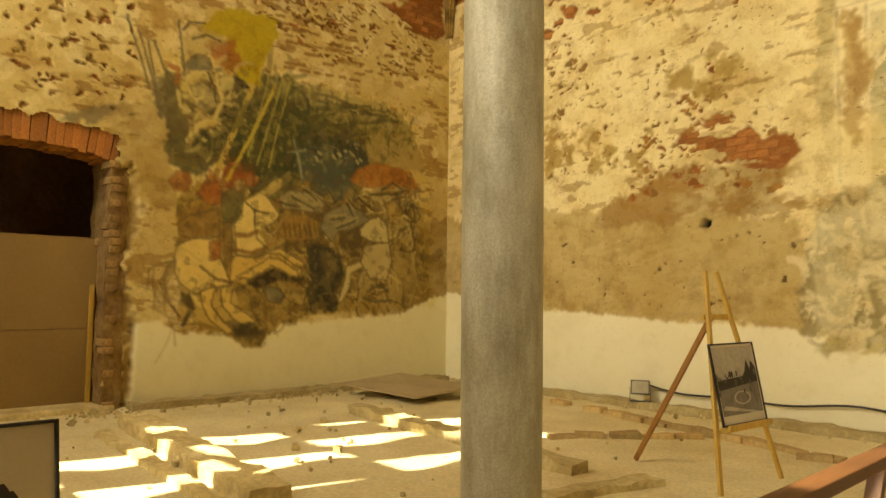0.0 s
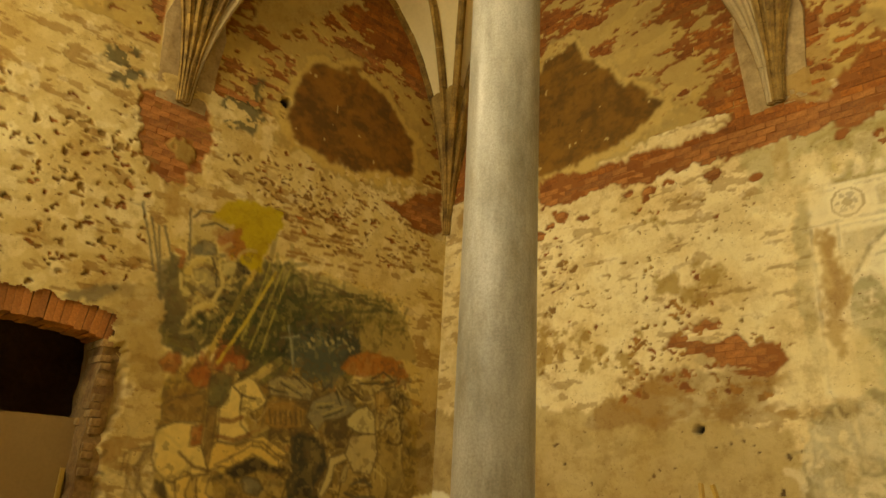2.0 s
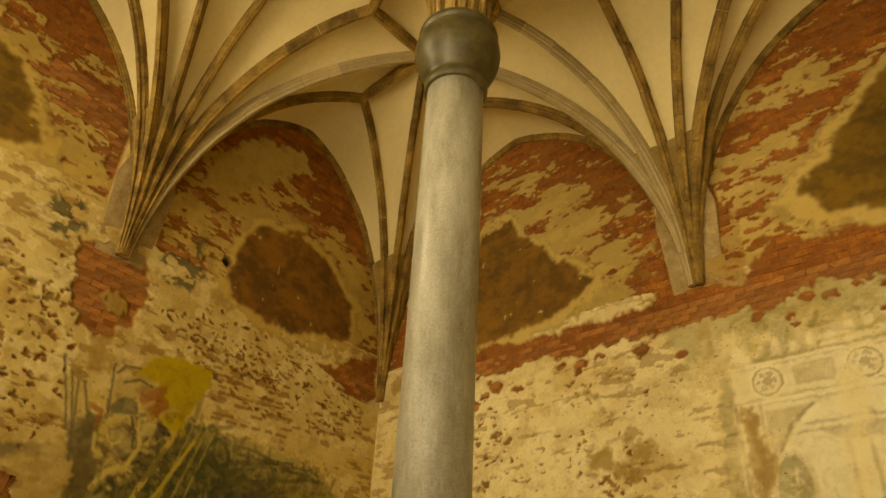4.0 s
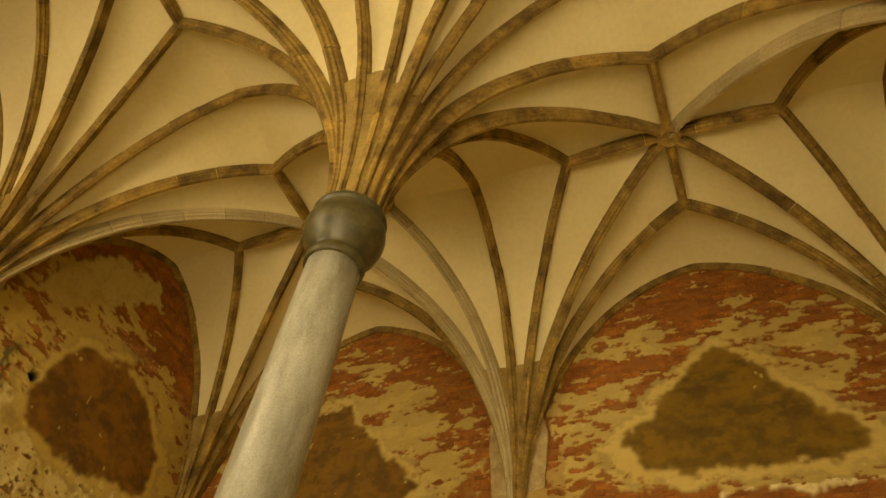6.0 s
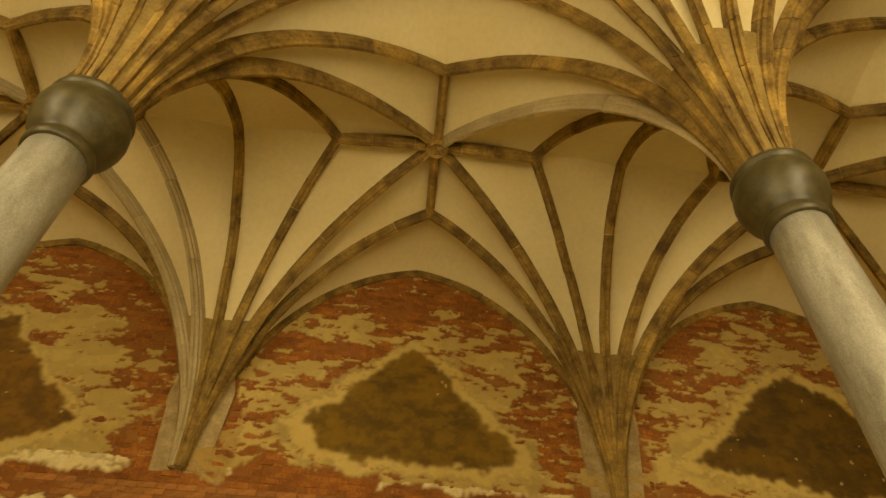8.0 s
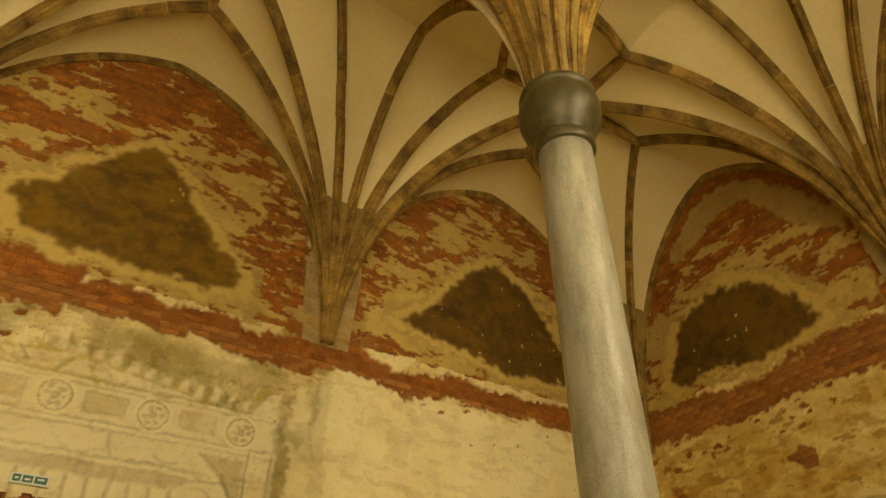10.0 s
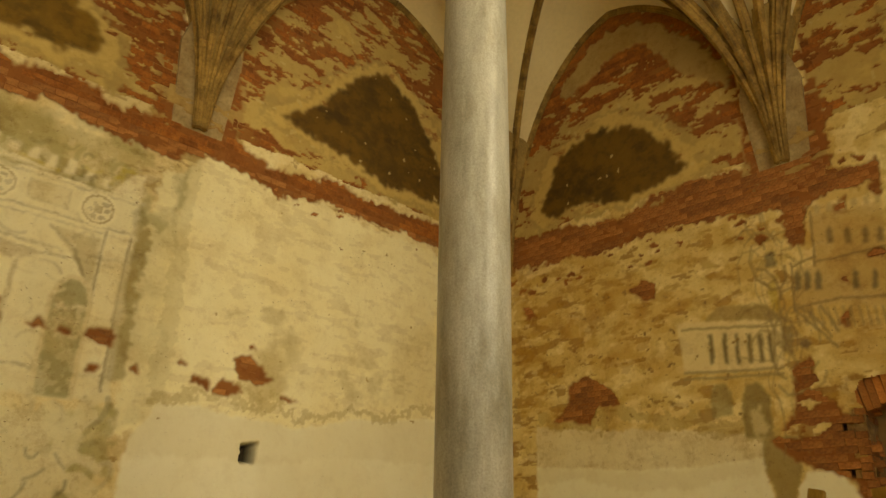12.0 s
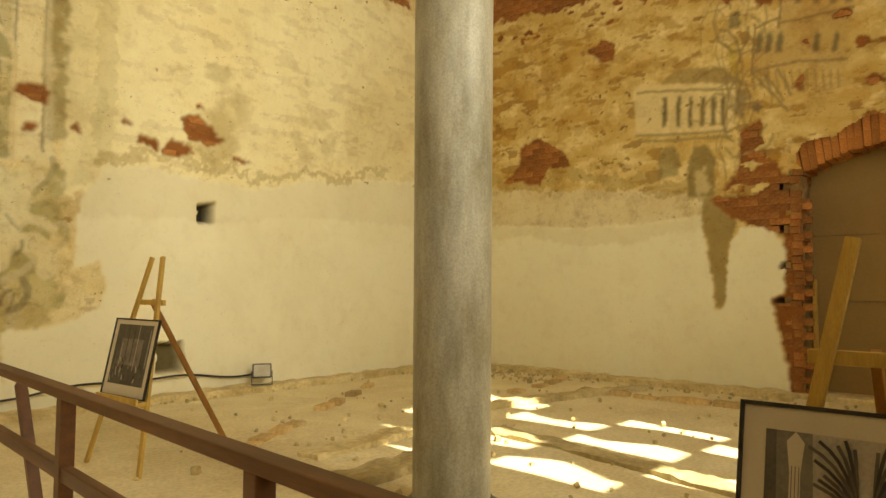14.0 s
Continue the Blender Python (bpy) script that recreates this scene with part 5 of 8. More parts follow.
W.poly((0.04, 0.05, 0.018), [(3.63, 2.98), (3.56, 3.19), (3.94, 3.40), (4.18, 3.66), (4.49, 3.86), (4.99, 3.92), (5.17, 3.71), (5.05, 3.19), (4.99, 2.82), (4.12, 2.82)], 0.14, 0.65, fray=0.38)
W.line((0.64, 0.51, 0.12), [(4.65, 4.02), (4.35, 3.34), (4.03, 2.70)], 0.045, alpha=0.85)
W.line((0.42, 0.38, 0.14), [(4.56, 4.13), (4.30, 3.04)], 0.024, alpha=0.85)
W.line((0.42, 0.38, 0.14), [(4.77, 4.14), (4.42, 2.95)], 0.024, alpha=0.85)
W.line((0.42, 0.38, 0.14), [(4.87, 4.11), (4.59, 2.94)], 0.024, alpha=0.85)
W.line((0.06, 0.07, 0.03), [(4.74, 3.56), (5.07, 3.73), (5.33, 3.86), (5.61, 3.90), (5.94, 4.00)], 0.07, alpha=0.7)
W.line((0.08, 0.085, 0.04), [(5.97, 3.77), (6.19, 3.79), (6.45, 3.89), (6.82, 3.92)], 0.06, alpha=0.7)
W.line((0.10, 0.09, 0.05), [(5.28, 4.06), (5.60, 4.06), (5.89, 4.00)], 0.045, alpha=0.6)
W.line((0.09, 0.10, 0.05), [(4.99, 3.60), (5.16, 3.59), (5.42, 3.83)], 0.05, alpha=0.6)
W.line((0.05, 0.055, 0.04), [(5.24, 3.27), (5.35, 3.24), (5.37, 3.16)], 0.05, alpha=0.85)
W.line((0.60, 0.54, 0.36), [(5.31, 3.16), (5.33, 3.13)], 0.045, alpha=0.55)
W.line((0.05, 0.055, 0.04), [(5.51, 3.34), (5.62, 3.31), (5.64, 3.23)], 0.05, alpha=0.85)
W.line((0.60, 0.54, 0.36), [(5.58, 3.23), (5.61, 3.20)], 0.045, alpha=0.55)
W.line((0.05, 0.055, 0.04), [(5.90, 3.32), (6.01, 3.29), (6.04, 3.21)], 0.05, alpha=0.85)
W.line((0.60, 0.54, 0.36), [(5.97, 3.21), (6.00, 3.18)], 0.045, alpha=0.55)
W.line((0.05, 0.055, 0.04), [(5.28, 3.35), (5.39, 3.32), (5.41, 3.25)], 0.05, alpha=0.85)
W.line((0.60, 0.54, 0.36), [(5.35, 3.24), (5.38, 3.22)], 0.045, alpha=0.55)
W.line((0.05, 0.055, 0.04), [(5.60, 3.38), (5.71, 3.35), (5.74, 3.27)], 0.05, alpha=0.85)
W.line((0.60, 0.54, 0.36), [(5.67, 3.27), (5.70, 3.25)], 0.045, alpha=0.55)
W.line((0.05, 0.055, 0.04), [(5.81, 3.41), (5.93, 3.38), (5.95, 3.31)], 0.05, alpha=0.85)
W.line((0.60, 0.54, 0.36), [(5.88, 3.30), (5.91, 3.28)], 0.045, alpha=0.55)
W.line((0.05, 0.055, 0.04), [(5.96, 3.35), (6.08, 3.32), (6.10, 3.25)], 0.05, alpha=0.85)
W.line((0.60, 0.54, 0.36), [(6.03, 3.24), (6.06, 3.22)], 0.045, alpha=0.55)
W.line((0.40, 0.44, 0.42), [(4.96, 3.35), (5.02, 3.15), (5.09, 2.86)], 0.028, alpha=0.5)
W.line((0.40, 0.44, 0.42), [(4.87, 3.17), (5.13, 3.24)], 0.028, alpha=0.5)
W.line((0.34, 0.19, 0.06), [(4.65, 4.98), (4.76, 4.99)], 0.045, alpha=0.9)
W.line((0.34, 0.19, 0.06), [(5.09, 5.03), (5.19, 5.04)], 0.045, alpha=0.9)
W.line((0.34, 0.19, 0.06), [(5.23, 5.02), (5.31, 5.03)], 0.045, alpha=0.9)
W.line((0.34, 0.19, 0.06), [(4.74, 4.88), (4.87, 4.90)], 0.045, alpha=0.9)
W.line((0.34, 0.19, 0.06), [(5.82, 4.99), (5.92, 5.00)], 0.045, alpha=0.9)
W.line((0.34, 0.19, 0.06), [(4.74, 4.82), (4.83, 4.83)], 0.045, alpha=0.9)
W.line((0.34, 0.19, 0.06), [(4.89, 4.84), (5.09, 4.86)], 0.045, alpha=0.9)
W.line((0.34, 0.19, 0.06), [(5.13, 4.87), (5.28, 4.88)], 0.045, alpha=0.9)
W.line((0.34, 0.19, 0.06), [(5.60, 4.92), (5.68, 4.93)], 0.045, alpha=0.9)
W.line((0.34, 0.19, 0.06), [(5.79, 4.94), (5.95, 4.96)], 0.045, alpha=0.9)
W.line((0.34, 0.19, 0.06), [(5.50, 4.80), (5.69, 4.83)], 0.045, alpha=0.9)
W.line((0.34, 0.19, 0.06), [(5.76, 4.81), (5.85, 4.82)], 0.045, alpha=0.9)
W.line((0.34, 0.19, 0.06), [(5.91, 4.85), (5.98, 4.86)], 0.045, alpha=0.9)
W.line((0.34, 0.19, 0.06), [(4.82, 4.66), (4.91, 4.67)], 0.045, alpha=0.9)
W.line((0.34, 0.19, 0.06), [(4.95, 4.67), (5.10, 4.69)], 0.045, alpha=0.9)
W.line((0.34, 0.19, 0.06), [(5.51, 4.72), (5.73, 4.75)], 0.045, alpha=0.9)
W.line((0.34, 0.19, 0.06), [(5.80, 4.75), (5.87, 4.76)], 0.045, alpha=0.9)
W.line((0.34, 0.19, 0.06), [(4.73, 4.55), (4.79, 4.55)], 0.045, alpha=0.9)
W.line((0.34, 0.19, 0.06), [(5.10, 4.56), (5.31, 4.58)], 0.045, alpha=0.9)
W.line((0.34, 0.19, 0.06), [(5.65, 4.61), (5.73, 4.62)], 0.045, alpha=0.9)
W.line((0.34, 0.19, 0.06), [(5.84, 4.63), (6.06, 4.65)], 0.045, alpha=0.9)
W.line((0.34, 0.19, 0.06), [(5.39, 4.50), (5.55, 4.52)], 0.045, alpha=0.9)
W.line((0.34, 0.19, 0.06), [(4.80, 4.37), (4.89, 4.38)], 0.045, alpha=0.9)
W.line((0.34, 0.19, 0.06), [(4.92, 4.38), (5.10, 4.40)], 0.045, alpha=0.9)
W.line((0.34, 0.19, 0.06), [(5.92, 4.48), (6.08, 4.50)], 0.045, alpha=0.9)
W.line((0.34, 0.19, 0.06), [(4.79, 4.31), (4.93, 4.33)], 0.045, alpha=0.9)
W.line((0.34, 0.19, 0.06), [(5.03, 4.32), (5.16, 4.33)], 0.045, alpha=0.9)
W.line((0.34, 0.19, 0.06), [(5.26, 4.34), (5.34, 4.35)], 0.045, alpha=0.9)
W.line((0.34, 0.19, 0.06), [(5.44, 4.35), (5.55, 4.36)], 0.045, alpha=0.9)
W.line((0.34, 0.19, 0.06), [(5.67, 4.37), (5.75, 4.37)], 0.045, alpha=0.9)
W.line((0.34, 0.19, 0.06), [(5.86, 4.37), (6.01, 4.38)], 0.045, alpha=0.9)
W.line((0.34, 0.19, 0.06), [(6.35, 4.58), (6.42, 4.58)], 0.045, alpha=0.9)
W.line((0.34, 0.19, 0.06), [(6.62, 4.66), (6.71, 4.67)], 0.045, alpha=0.9)
W.line((0.34, 0.19, 0.06), [(7.23, 5.06), (7.37, 5.08)], 0.045, alpha=0.9)
W.line((0.34, 0.19, 0.06), [(6.47, 4.88), (6.57, 4.90)], 0.045, alpha=0.9)
W.line((0.34, 0.19, 0.06), [(6.66, 4.78), (6.80, 4.79)], 0.045, alpha=0.9)
W.line((0.34, 0.19, 0.06), [(7.11, 5.10), (7.20, 5.11)], 0.045, alpha=0.9)
W.line((0.34, 0.19, 0.06), [(6.91, 4.86), (7.03, 4.87)], 0.045, alpha=0.9)
W.line((0.34, 0.19, 0.06), [(6.83, 5.00), (6.91, 5.01)], 0.045, alpha=0.9)
W.line((0.34, 0.19, 0.06), [(7.29, 5.00), (7.42, 5.02)], 0.045, alpha=0.9)
W.line((0.34, 0.19, 0.06), [(7.47, 4.94), (7.60, 4.95)], 0.045, alpha=0.9)
W.line((0.34, 0.19, 0.06), [(6.99, 4.95), (7.13, 4.96)], 0.045, alpha=0.9)
W.line((0.34, 0.19, 0.06), [(6.82, 4.67), (6.90, 4.68)], 0.045, alpha=0.9)
W.line((0.34, 0.19, 0.06), [(7.32, 4.84), (7.44, 4.85)], 0.045, alpha=0.9)
W.line((0.34, 0.19, 0.06), [(6.78, 4.97), (6.91, 4.98)], 0.045, alpha=0.9)
W.poly(WHITE, [(2.94, -0.23), (2.99, 0.94), (3.27, 0.95), (3.49, 0.81), (4.03, 0.81), (4.30, 0.64), (4.55, 0.64), (4.79, 0.89), (5.74, 0.94), (6.91, 1.02), (7.30, 1.18), (7.85, 1.37), (7.93, -0.19)], wob=0.06)
W.scribble([(0.35, 0.27, 0.14), (0.5, 0.4, 0.2)], [(2.92, 1.79), (3.40, 1.82), (3.43, 0.95), (2.98, 1.02)], n=22, size=0.4, w=0.025, seed=17, alpha=0.45)
W.bare([(2.44, 5.90), (3.33, 5.98), (3.46, 5.45), (3.39, 5.10), (3.05, 4.85), (2.68, 4.93), (2.61, 5.35)], wob=0.2)
W.mend((0.44, 0.31, 0.13), [(2.95, 5.29), (3.11, 5.45), (3.28, 5.29), (3.17, 5.08)], wob=0.15)
W.stains([(2.35, 5.72), (3.32, 5.92), (3.46, 5.45), (3.04, 4.88), (2.67, 4.96)], colour=(0.42, 0.25, 0.09), cut=0.5, scale=4, alpha=0.6, seed=33)
W.poly(OCHRE, [(2.94, 4.86), (3.17, 4.93), (3.21, 4.38), (3.05, 4.35)], wob=0.05, alpha=0.7)
W.pocks([(4.07, 5.26), (5.20, 5.47), (7.42, 5.59), (7.58, 4.70), (5.29, 4.55), (4.53, 4.84)], 330, 0.019, 2, (0.30, 0.17, 0.06), 0.025, 2.6, 0.25)
W.pocks([(2.40, 5.34), (2.81, 4.61), (2.85, 3.70), (2.63, 3.45), (2.06, 3.32), (1.59, 3.58), (1.38, 5.07)], 130, 0.026, 4, (0.34, 0.21, 0.08), 0.025, 1.6, 0.2)
W.pocks([(3.46, 5.54), (5.31, 6.05), (6.50, 5.81), (6.17, 5.31), (4.11, 4.86)], 200, 0.021, 6, (0.36, 0.22, 0.09), 0.02, 1.9, 0.3)
W.pocks([(1.00, 2.93), (2.89, 3.01), (2.82, 5.64), (0.91, 5.57)], 120, 0.028, 7, (0.34, 0.20, 0.08), 0.025, 1.5, 0.3)
W.calm([(3.15, 4.00), (4.59, 4.21), (7.01, 4.06), (7.44, 2.68), (7.47, 1.09), (5.25, 1.00), (4.55, 0.66), (3.53, 0.90)], age=0.15)
W.glaze([(3.15, 4.10), (4.59, 4.28), (7.01, 4.12), (7.50, 2.68), (7.50, 1.09), (5.25, 1.00), (4.55, 0.66), (3.53, 0.90)], (0.96, 0.92, 0.76), 51)
# west lunettes
W.lunette([(4.61, 7.06), (4.99, 7.47), (5.65, 7.65), (6.35, 7.37), (6.89, 6.87), (6.95, 6.28), (5.89, 5.93), (5.15, 5.93), (4.67, 6.08), (4.46, 6.34)], 1.25, 1, (0.20, 0.095, 0.02), low=6.25, grow=(3.35, YN))
W.lunette([(-0.76, 6.63), (0.01, 8.00), (1.03, 7.82), (1.66, 6.81), (0.47, 6.37)], 1.25, 2, low=6.6, grow=(YS, 2.6))
W.mend((0.54, 0.42, 0.20), [(3.71, 7.50), (3.99, 8.41), (4.54, 9.05), (5.36, 9.29), (5.73, 8.97), (4.77, 8.24), (4.10, 7.54)], wob=0.2)
W.poly((0.10, 0.09, 0.045), [(3.52, 6.16), (3.91, 6.66), (4.04, 6.83), (4.08, 6.19), (4.01, 5.88), (3.66, 5.89)], wob=0.2, alpha=0.85, fray=0.46)
W.poly((0.10, 0.09, 0.045), [(1.89, 6.14), (2.30, 6.50), (2.45, 6.07), (2.20, 5.76)], wob=0.2, alpha=0.85, fray=0.46)
# hole, its shade put into the dark colour
W.ell(DARK, (4.44, 6.56), 0.07, 0.09, depth=0.15)
W.bare([(6.38, 5.61), (6.97, 5.90), (7.59, 6.23), (7.73, 5.45), (7.28, 5.34), (6.89, 5.44)], wob=0.15)
W.col *= np.array((0.97, 0.95, 0.84))      # this wall has yellowed more than the others
# north wall: bare brick band, a painted facade in the middle bay, whitewash below
N = Wall("wall_north", XW, XE, CREAM, 23)
N.weather([(XW, 0), (XE, 0), (XE, 6.5), (XW, 6.5)], 105, 0.75)
N.poly(GREYTAN, [(-8.19, 2.51), (-6.08, 2.54), (-5.69, 2.43), (-4.97, 2.49), (-4.40, 2.29), (-3.35, 2.24), (-2.63, 2.10), (-2.55, 0.91), (-3.18, 1.03), (-4.19, 1.03), (-5.23, 1.11), (-6.07, 1.12), (-8.16, 1.28)], wob=0.12, alpha=0.85)
N.stains([(-8.19, 2.51), (-2.63, 2.10), (-2.55, 0.97), (-8.16, 1.28)], colour=(0.58, 0.46, 0.26), cut=0.5, scale=1.2, alpha=0.6, seed=6)
N.stains([(-8.19, 2.51), (-2.63, 2.10), (-2.55, 0.97), (-8.16, 1.28)], colour=(0.36, 0.25, 0.1), cut=0.54, scale=3.4, alpha=0.35, seed=26)
N.pocks([(-5.98, 2.36), (-2.57, 2.06), (-2.59, 1.14), (-5.97, 1.19)], 60, 0.02, 9, (0.2, 0.13, 0.06), 0.02, 1.2)
N.poly(WHITE, [(-8.29, 1.38), (-6.07, 1.09), (-5.23, 1.11), (-4.19, 1.04), (-4.00, 1.02), (-3.18, 1.01), (-2.55, 0.96), (-1.89, 0.97), (-1.92, -0.12), (-8.26, -0.12)], wob=0.05)
N.poly((0.40, 0.26, 0.11), [(-4.06, 2.91), (-4.56, 2.58), (-5.14, 2.44), (-5.14, 2.23), (-4.11, 2.22), (-2.74, 2.50), (-2.68, 2.73), (-3.40, 2.82)], wob=0.16, alpha=0.92)
N.stains([(-4.06, 2.91), (-4.56, 2.58), (-5.14, 2.44), (-5.14, 2.23), (-2.74, 2.14), (-1.90, 2.41), (-1.89, 2.63), (-2.68, 2.79)], colour=(0.52, 0.42, 0.25), cut=0.5, scale=2.5, alpha=0.8, seed=7)
N.bare([(-4.15, 2.84), (-4.15, 3.08), (-3.98, 3.25), (-3.76, 3.35), (-3.54, 3.45), (-3.41, 3.39), (-3.28, 3.26), (-3.12, 3.20), (-3.04, 3.07), (-2.87, 3.08), (-2.75, 3.10), (-2.69, 2.79), (-2.90, 2.68), (-3.12, 2.66), (-3.29, 2.82), (-3.50, 2.92), (-3.71, 2.87), (-3.90, 2.71)], wob=0.1, fray=0.43)
N.mend((0.60, 0.50, 0.32), [(-3.73, 2.96), (-3.59, 3.03), (-3.53, 2.96), (-3.39, 2.92), (-3.40, 2.86), (-3.61, 2.90)], wob=0.03)
N.mend((0.62, 0.52, 0.32), [(-3.79, 2.54), (-3.46, 2.78), (-3.31, 2.69), (-3.35, 2.44), (-3.56, 2.42)], wob=0.06)
N.stains([(-5.01, 2.52), (-4.50, 2.91), (-4.14, 3.15), (-4.04, 2.73), (-3.03, 2.63), (-2.61, 2.71), (-2.52, 2.35), (-3.24, 2.24), (-4.28, 2.27)], colour=(0.4, 0.24, 0.08), cut=0.44, scale=4, alpha=0.75, seed=41, stretch=1.8)
N.pocks([(-4.48, 3.34), (-3.86, 3.68), (-2.98, 3.39), (-2.48, 2.88), (-2.63, 2.48), (-4.05, 2.46), (-4.76, 2.50)], 130, 0.03, 42, (0.36, 0.19, 0.06), 0.02, 1.6, 0.5)
N.stains([(-4.36, 4.91), (-3.52, 4.69), (-3.14, 3.89), (-3.57, 3.63), (-4.81, 3.85)], colour=(0.4, 0.27, 0.08), cut=0.52, scale=4, alpha=0.85, seed=8, stretch=0.7)
N.stains([(-6.04, 3.64), (-4.32, 3.40), (-4.43, 2.76), (-6.03, 2.91)], colour=(0.42, 0.28, 0.09), cut=0.53, scale=5, alpha=0.85, seed=9)
N.pocks([(-6.04, 5.19), (-4.53, 4.96), (-3.42, 5.25), (-2.83, 4.84), (-3.04, 3.40), (-4.51, 2.76), (-6.03, 2.91)], 230, 0.022, 2, (0.34, 0.21, 0.07), 0.025, 1.4, 0.12)
N.pocks([(-6.04, 5.10), (-5.53, 4.97), (-5.35, 4.26), (-5.93, 3.71)], 60, 0.032, 3, (0.30, 0.18, 0.07), 0.025, 1.8, 0.3)
N.poly((0.92, 0.86, 0.64), [(2.60, 2.12), (8.92, 2.39), (8.94, 5.38), (5.50, 5.44), (3.22, 5.55), (2.63, 5.13)], wob=0.15, age=0.55)
N.stains([(2.60, 2.12), (8.92, 2.39), (8.95, 5.48), (3.22, 5.55), (2.63, 5.13)], (0.66, 0.56, 0.34), 0.52, 0.9, 0.35, 25)
N.weather([(2.60, 2.12), (8.92, 2.39), (8.94, 5.38), (5.50, 5.44), (3.22, 5.55), (2.63, 5.13)], 205, 0.2, (0.6, 0.5, 0.27))
# painted facade, much faded
N.stains([(-2.92, 4.46), (2.95, 4.43), (2.92, 5.54), (-2.90, 5.59)], OLIVE, 0.42, 1.6, 0.6, 12)
N.stains([(2.21, 2.20), (3.04, 2.24), (2.97, 5.34), (2.03, 5.30)], OLIVE, 0.36, 1.6, 0.42, 13, soft=0.3)
N.poly((0.82, 0.77, 0.60), [(-2.30, 2.44), (2.55, 2.44), (2.49, 4.66), (-2.26, 4.70)], wob=0.02, age=0.4)
N.line((0.44, 0.38, 0.18), [(3.01, 5.55), (3.03, 3.83), (3.04, 2.53)], 0.22, 0.25, 0.1)
N.line(OCHRE, [(-2.44, 5.78), (-2.47, 5.06), (-2.46, 4.55)], 0.16, 0.45, 0.08)
paint_facade(N)
N.poly((0.86, 0.80, 0.60), [(-2.30, 2.44), (2.55, 2.44), (2.49, 4.66), (-2.26, 4.70)], wob=0.05, alpha=0.15)
N.stains([(-2.30, 2.44), (2.55, 2.44), (2.49, 5.2), (-2.26, 5.2)], (0.88, 0.82, 0.64), 0.54, 6.0, 0.3, 61, soft=0.04)
N.stains([(-2.75, 2.44), (-1.25, 2.38), (-0.78, 5.11), (-2.71, 5.17)], CREAM, 0.40, 1.4, 0.7, 47)
N.poly(OCHRE, [(-2.20, 4.25), (-2.04, 4.09), (-1.98, 3.65), (-2.07, 2.77), (-2.18, 3.03), (-2.21, 3.70)], wob=0.14, alpha=0.7)
N.poly((0.36, 0.21, 0.07), [(-2.14, 4.18), (-2.05, 4.09), (-2.02, 3.66), (-2.07, 3.25), (-2.14, 3.38), (-2.13, 3.87)], wob=0.14, alpha=0.6)
# band of grey shapes below it, on either side
N.poly((0.64, 0.57, 0.34), [(-2.43, 0.80), (-2.42, 1.44), (-2.11, 1.92), (-1.55, 2.30), (1.71, 2.28), (2.65, 2.37), (2.46, 1.92), (2.37, 1.58), (2.62, 1.34), (2.72, 1.06), (2.44, 0.80), (0.19, 0.65)], wob=0.12)
N.stains([(-2.48, 0.75), (2.73, 0.77), (2.70, 2.37), (-2.45, 2.38)], (0.38, 0.33, 0.15), 0.48, 2.6, 0.7, 14)
N.scribble([(0.62, 0.56, 0.42), (0.58, 0.52, 0.38), (0.3, 0.26, 0.17), (0.42, 0.36, 0.2)], [(-2.28, 0.84), (-2.27, 1.53), (-1.65, 2.20), (1.81, 2.19), (2.40, 2.21), (2.34, 0.94)], 260, 0.3, 0.06, 15, 0.75)
N.scribble([(0.82, 0.76, 0.58), (0.76, 0.7, 0.52)], [(-2.17, 1.43), (-1.28, 1.29), (-1.25, 2.18), (-1.96, 2.01)], 60, 0.3, 0.14, 16, 0.8)
N.scribble([(0.22, 0.18, 0.1), (0.28, 0.23, 0.14)], [(-2.28, 0.84), (-1.29, 0.80), (-1.25, 2.18), (-2.06, 1.82)], 30, 0.13, 0.022, 17)
N.scribble([(0.80, 0.74, 0.55)], [(1.34, 1.38), (2.32, 1.43), (2.40, 2.21), (1.42, 2.17)], 40, 0.3, 0.13, 18, 0.8)
N.scribble([(0.2, 0.17, 0.1)], [(1.36, 0.90), (2.43, 0.95), (2.31, 1.91), (1.43, 1.88)], 25, 0.12, 0.022, 19)
N.bare([(-1.24, -0.17), (-1.13, 3.08), (-0.51, 3.30), (0.19, 3.41), (0.69, 3.36), (0.89, 3.24), (1.09, 3.33), (1.39, 3.26), (1.45, 3.11), (1.38, 2.86), (1.44, 2.67), (1.49, -0.15)], wob=0.07)
# whitewash of the right bay
N.poly(WHITE, [(2.78, 1.38), (2.78, 1.84), (2.88, 2.18), (3.09, 2.50), (3.51, 2.53), (4.04, 2.49), (4.78, 2.42), (5.81, 2.65), (7.73, 2.87), (7.88, -0.06), (2.19, -0.14), (2.16, 0.79), (2.45, 0.82), (2.75, 0.89), (3.02, 0.99), (3.11, 1.25), (3.02, 1.51)], wob=0.05)
N.poly(WHITE, [(-2.50, -0.22), (-2.38, 0.78), (0.19, 0.67), (2.05, 0.74), (2.36, -0.21)], wob=0.06)
N.poly((0.70, 0.62, 0.43), [(2.85, 2.12), (3.09, 2.49), (3.51, 2.52), (4.04, 2.48), (4.78, 2.41), (5.81, 2.64), (7.73, 2.85), (7.73, 2.17), (6.42, 2.16), (5.37, 2.15), (4.48, 1.98), (3.78, 2.00), (3.16, 1.98), (2.82, 1.86)], wob=0.08, alpha=0.28, age=0.3)
N.stains([(3.78, 2.03), (7.79, 2.36), (7.81, -0.06), (3.82, 0.41)], colour=(0.68, 0.58, 0.38), cut=0.5, scale=1.5, alpha=0.3, seed=15, stretch=0.4, soft=0.35)
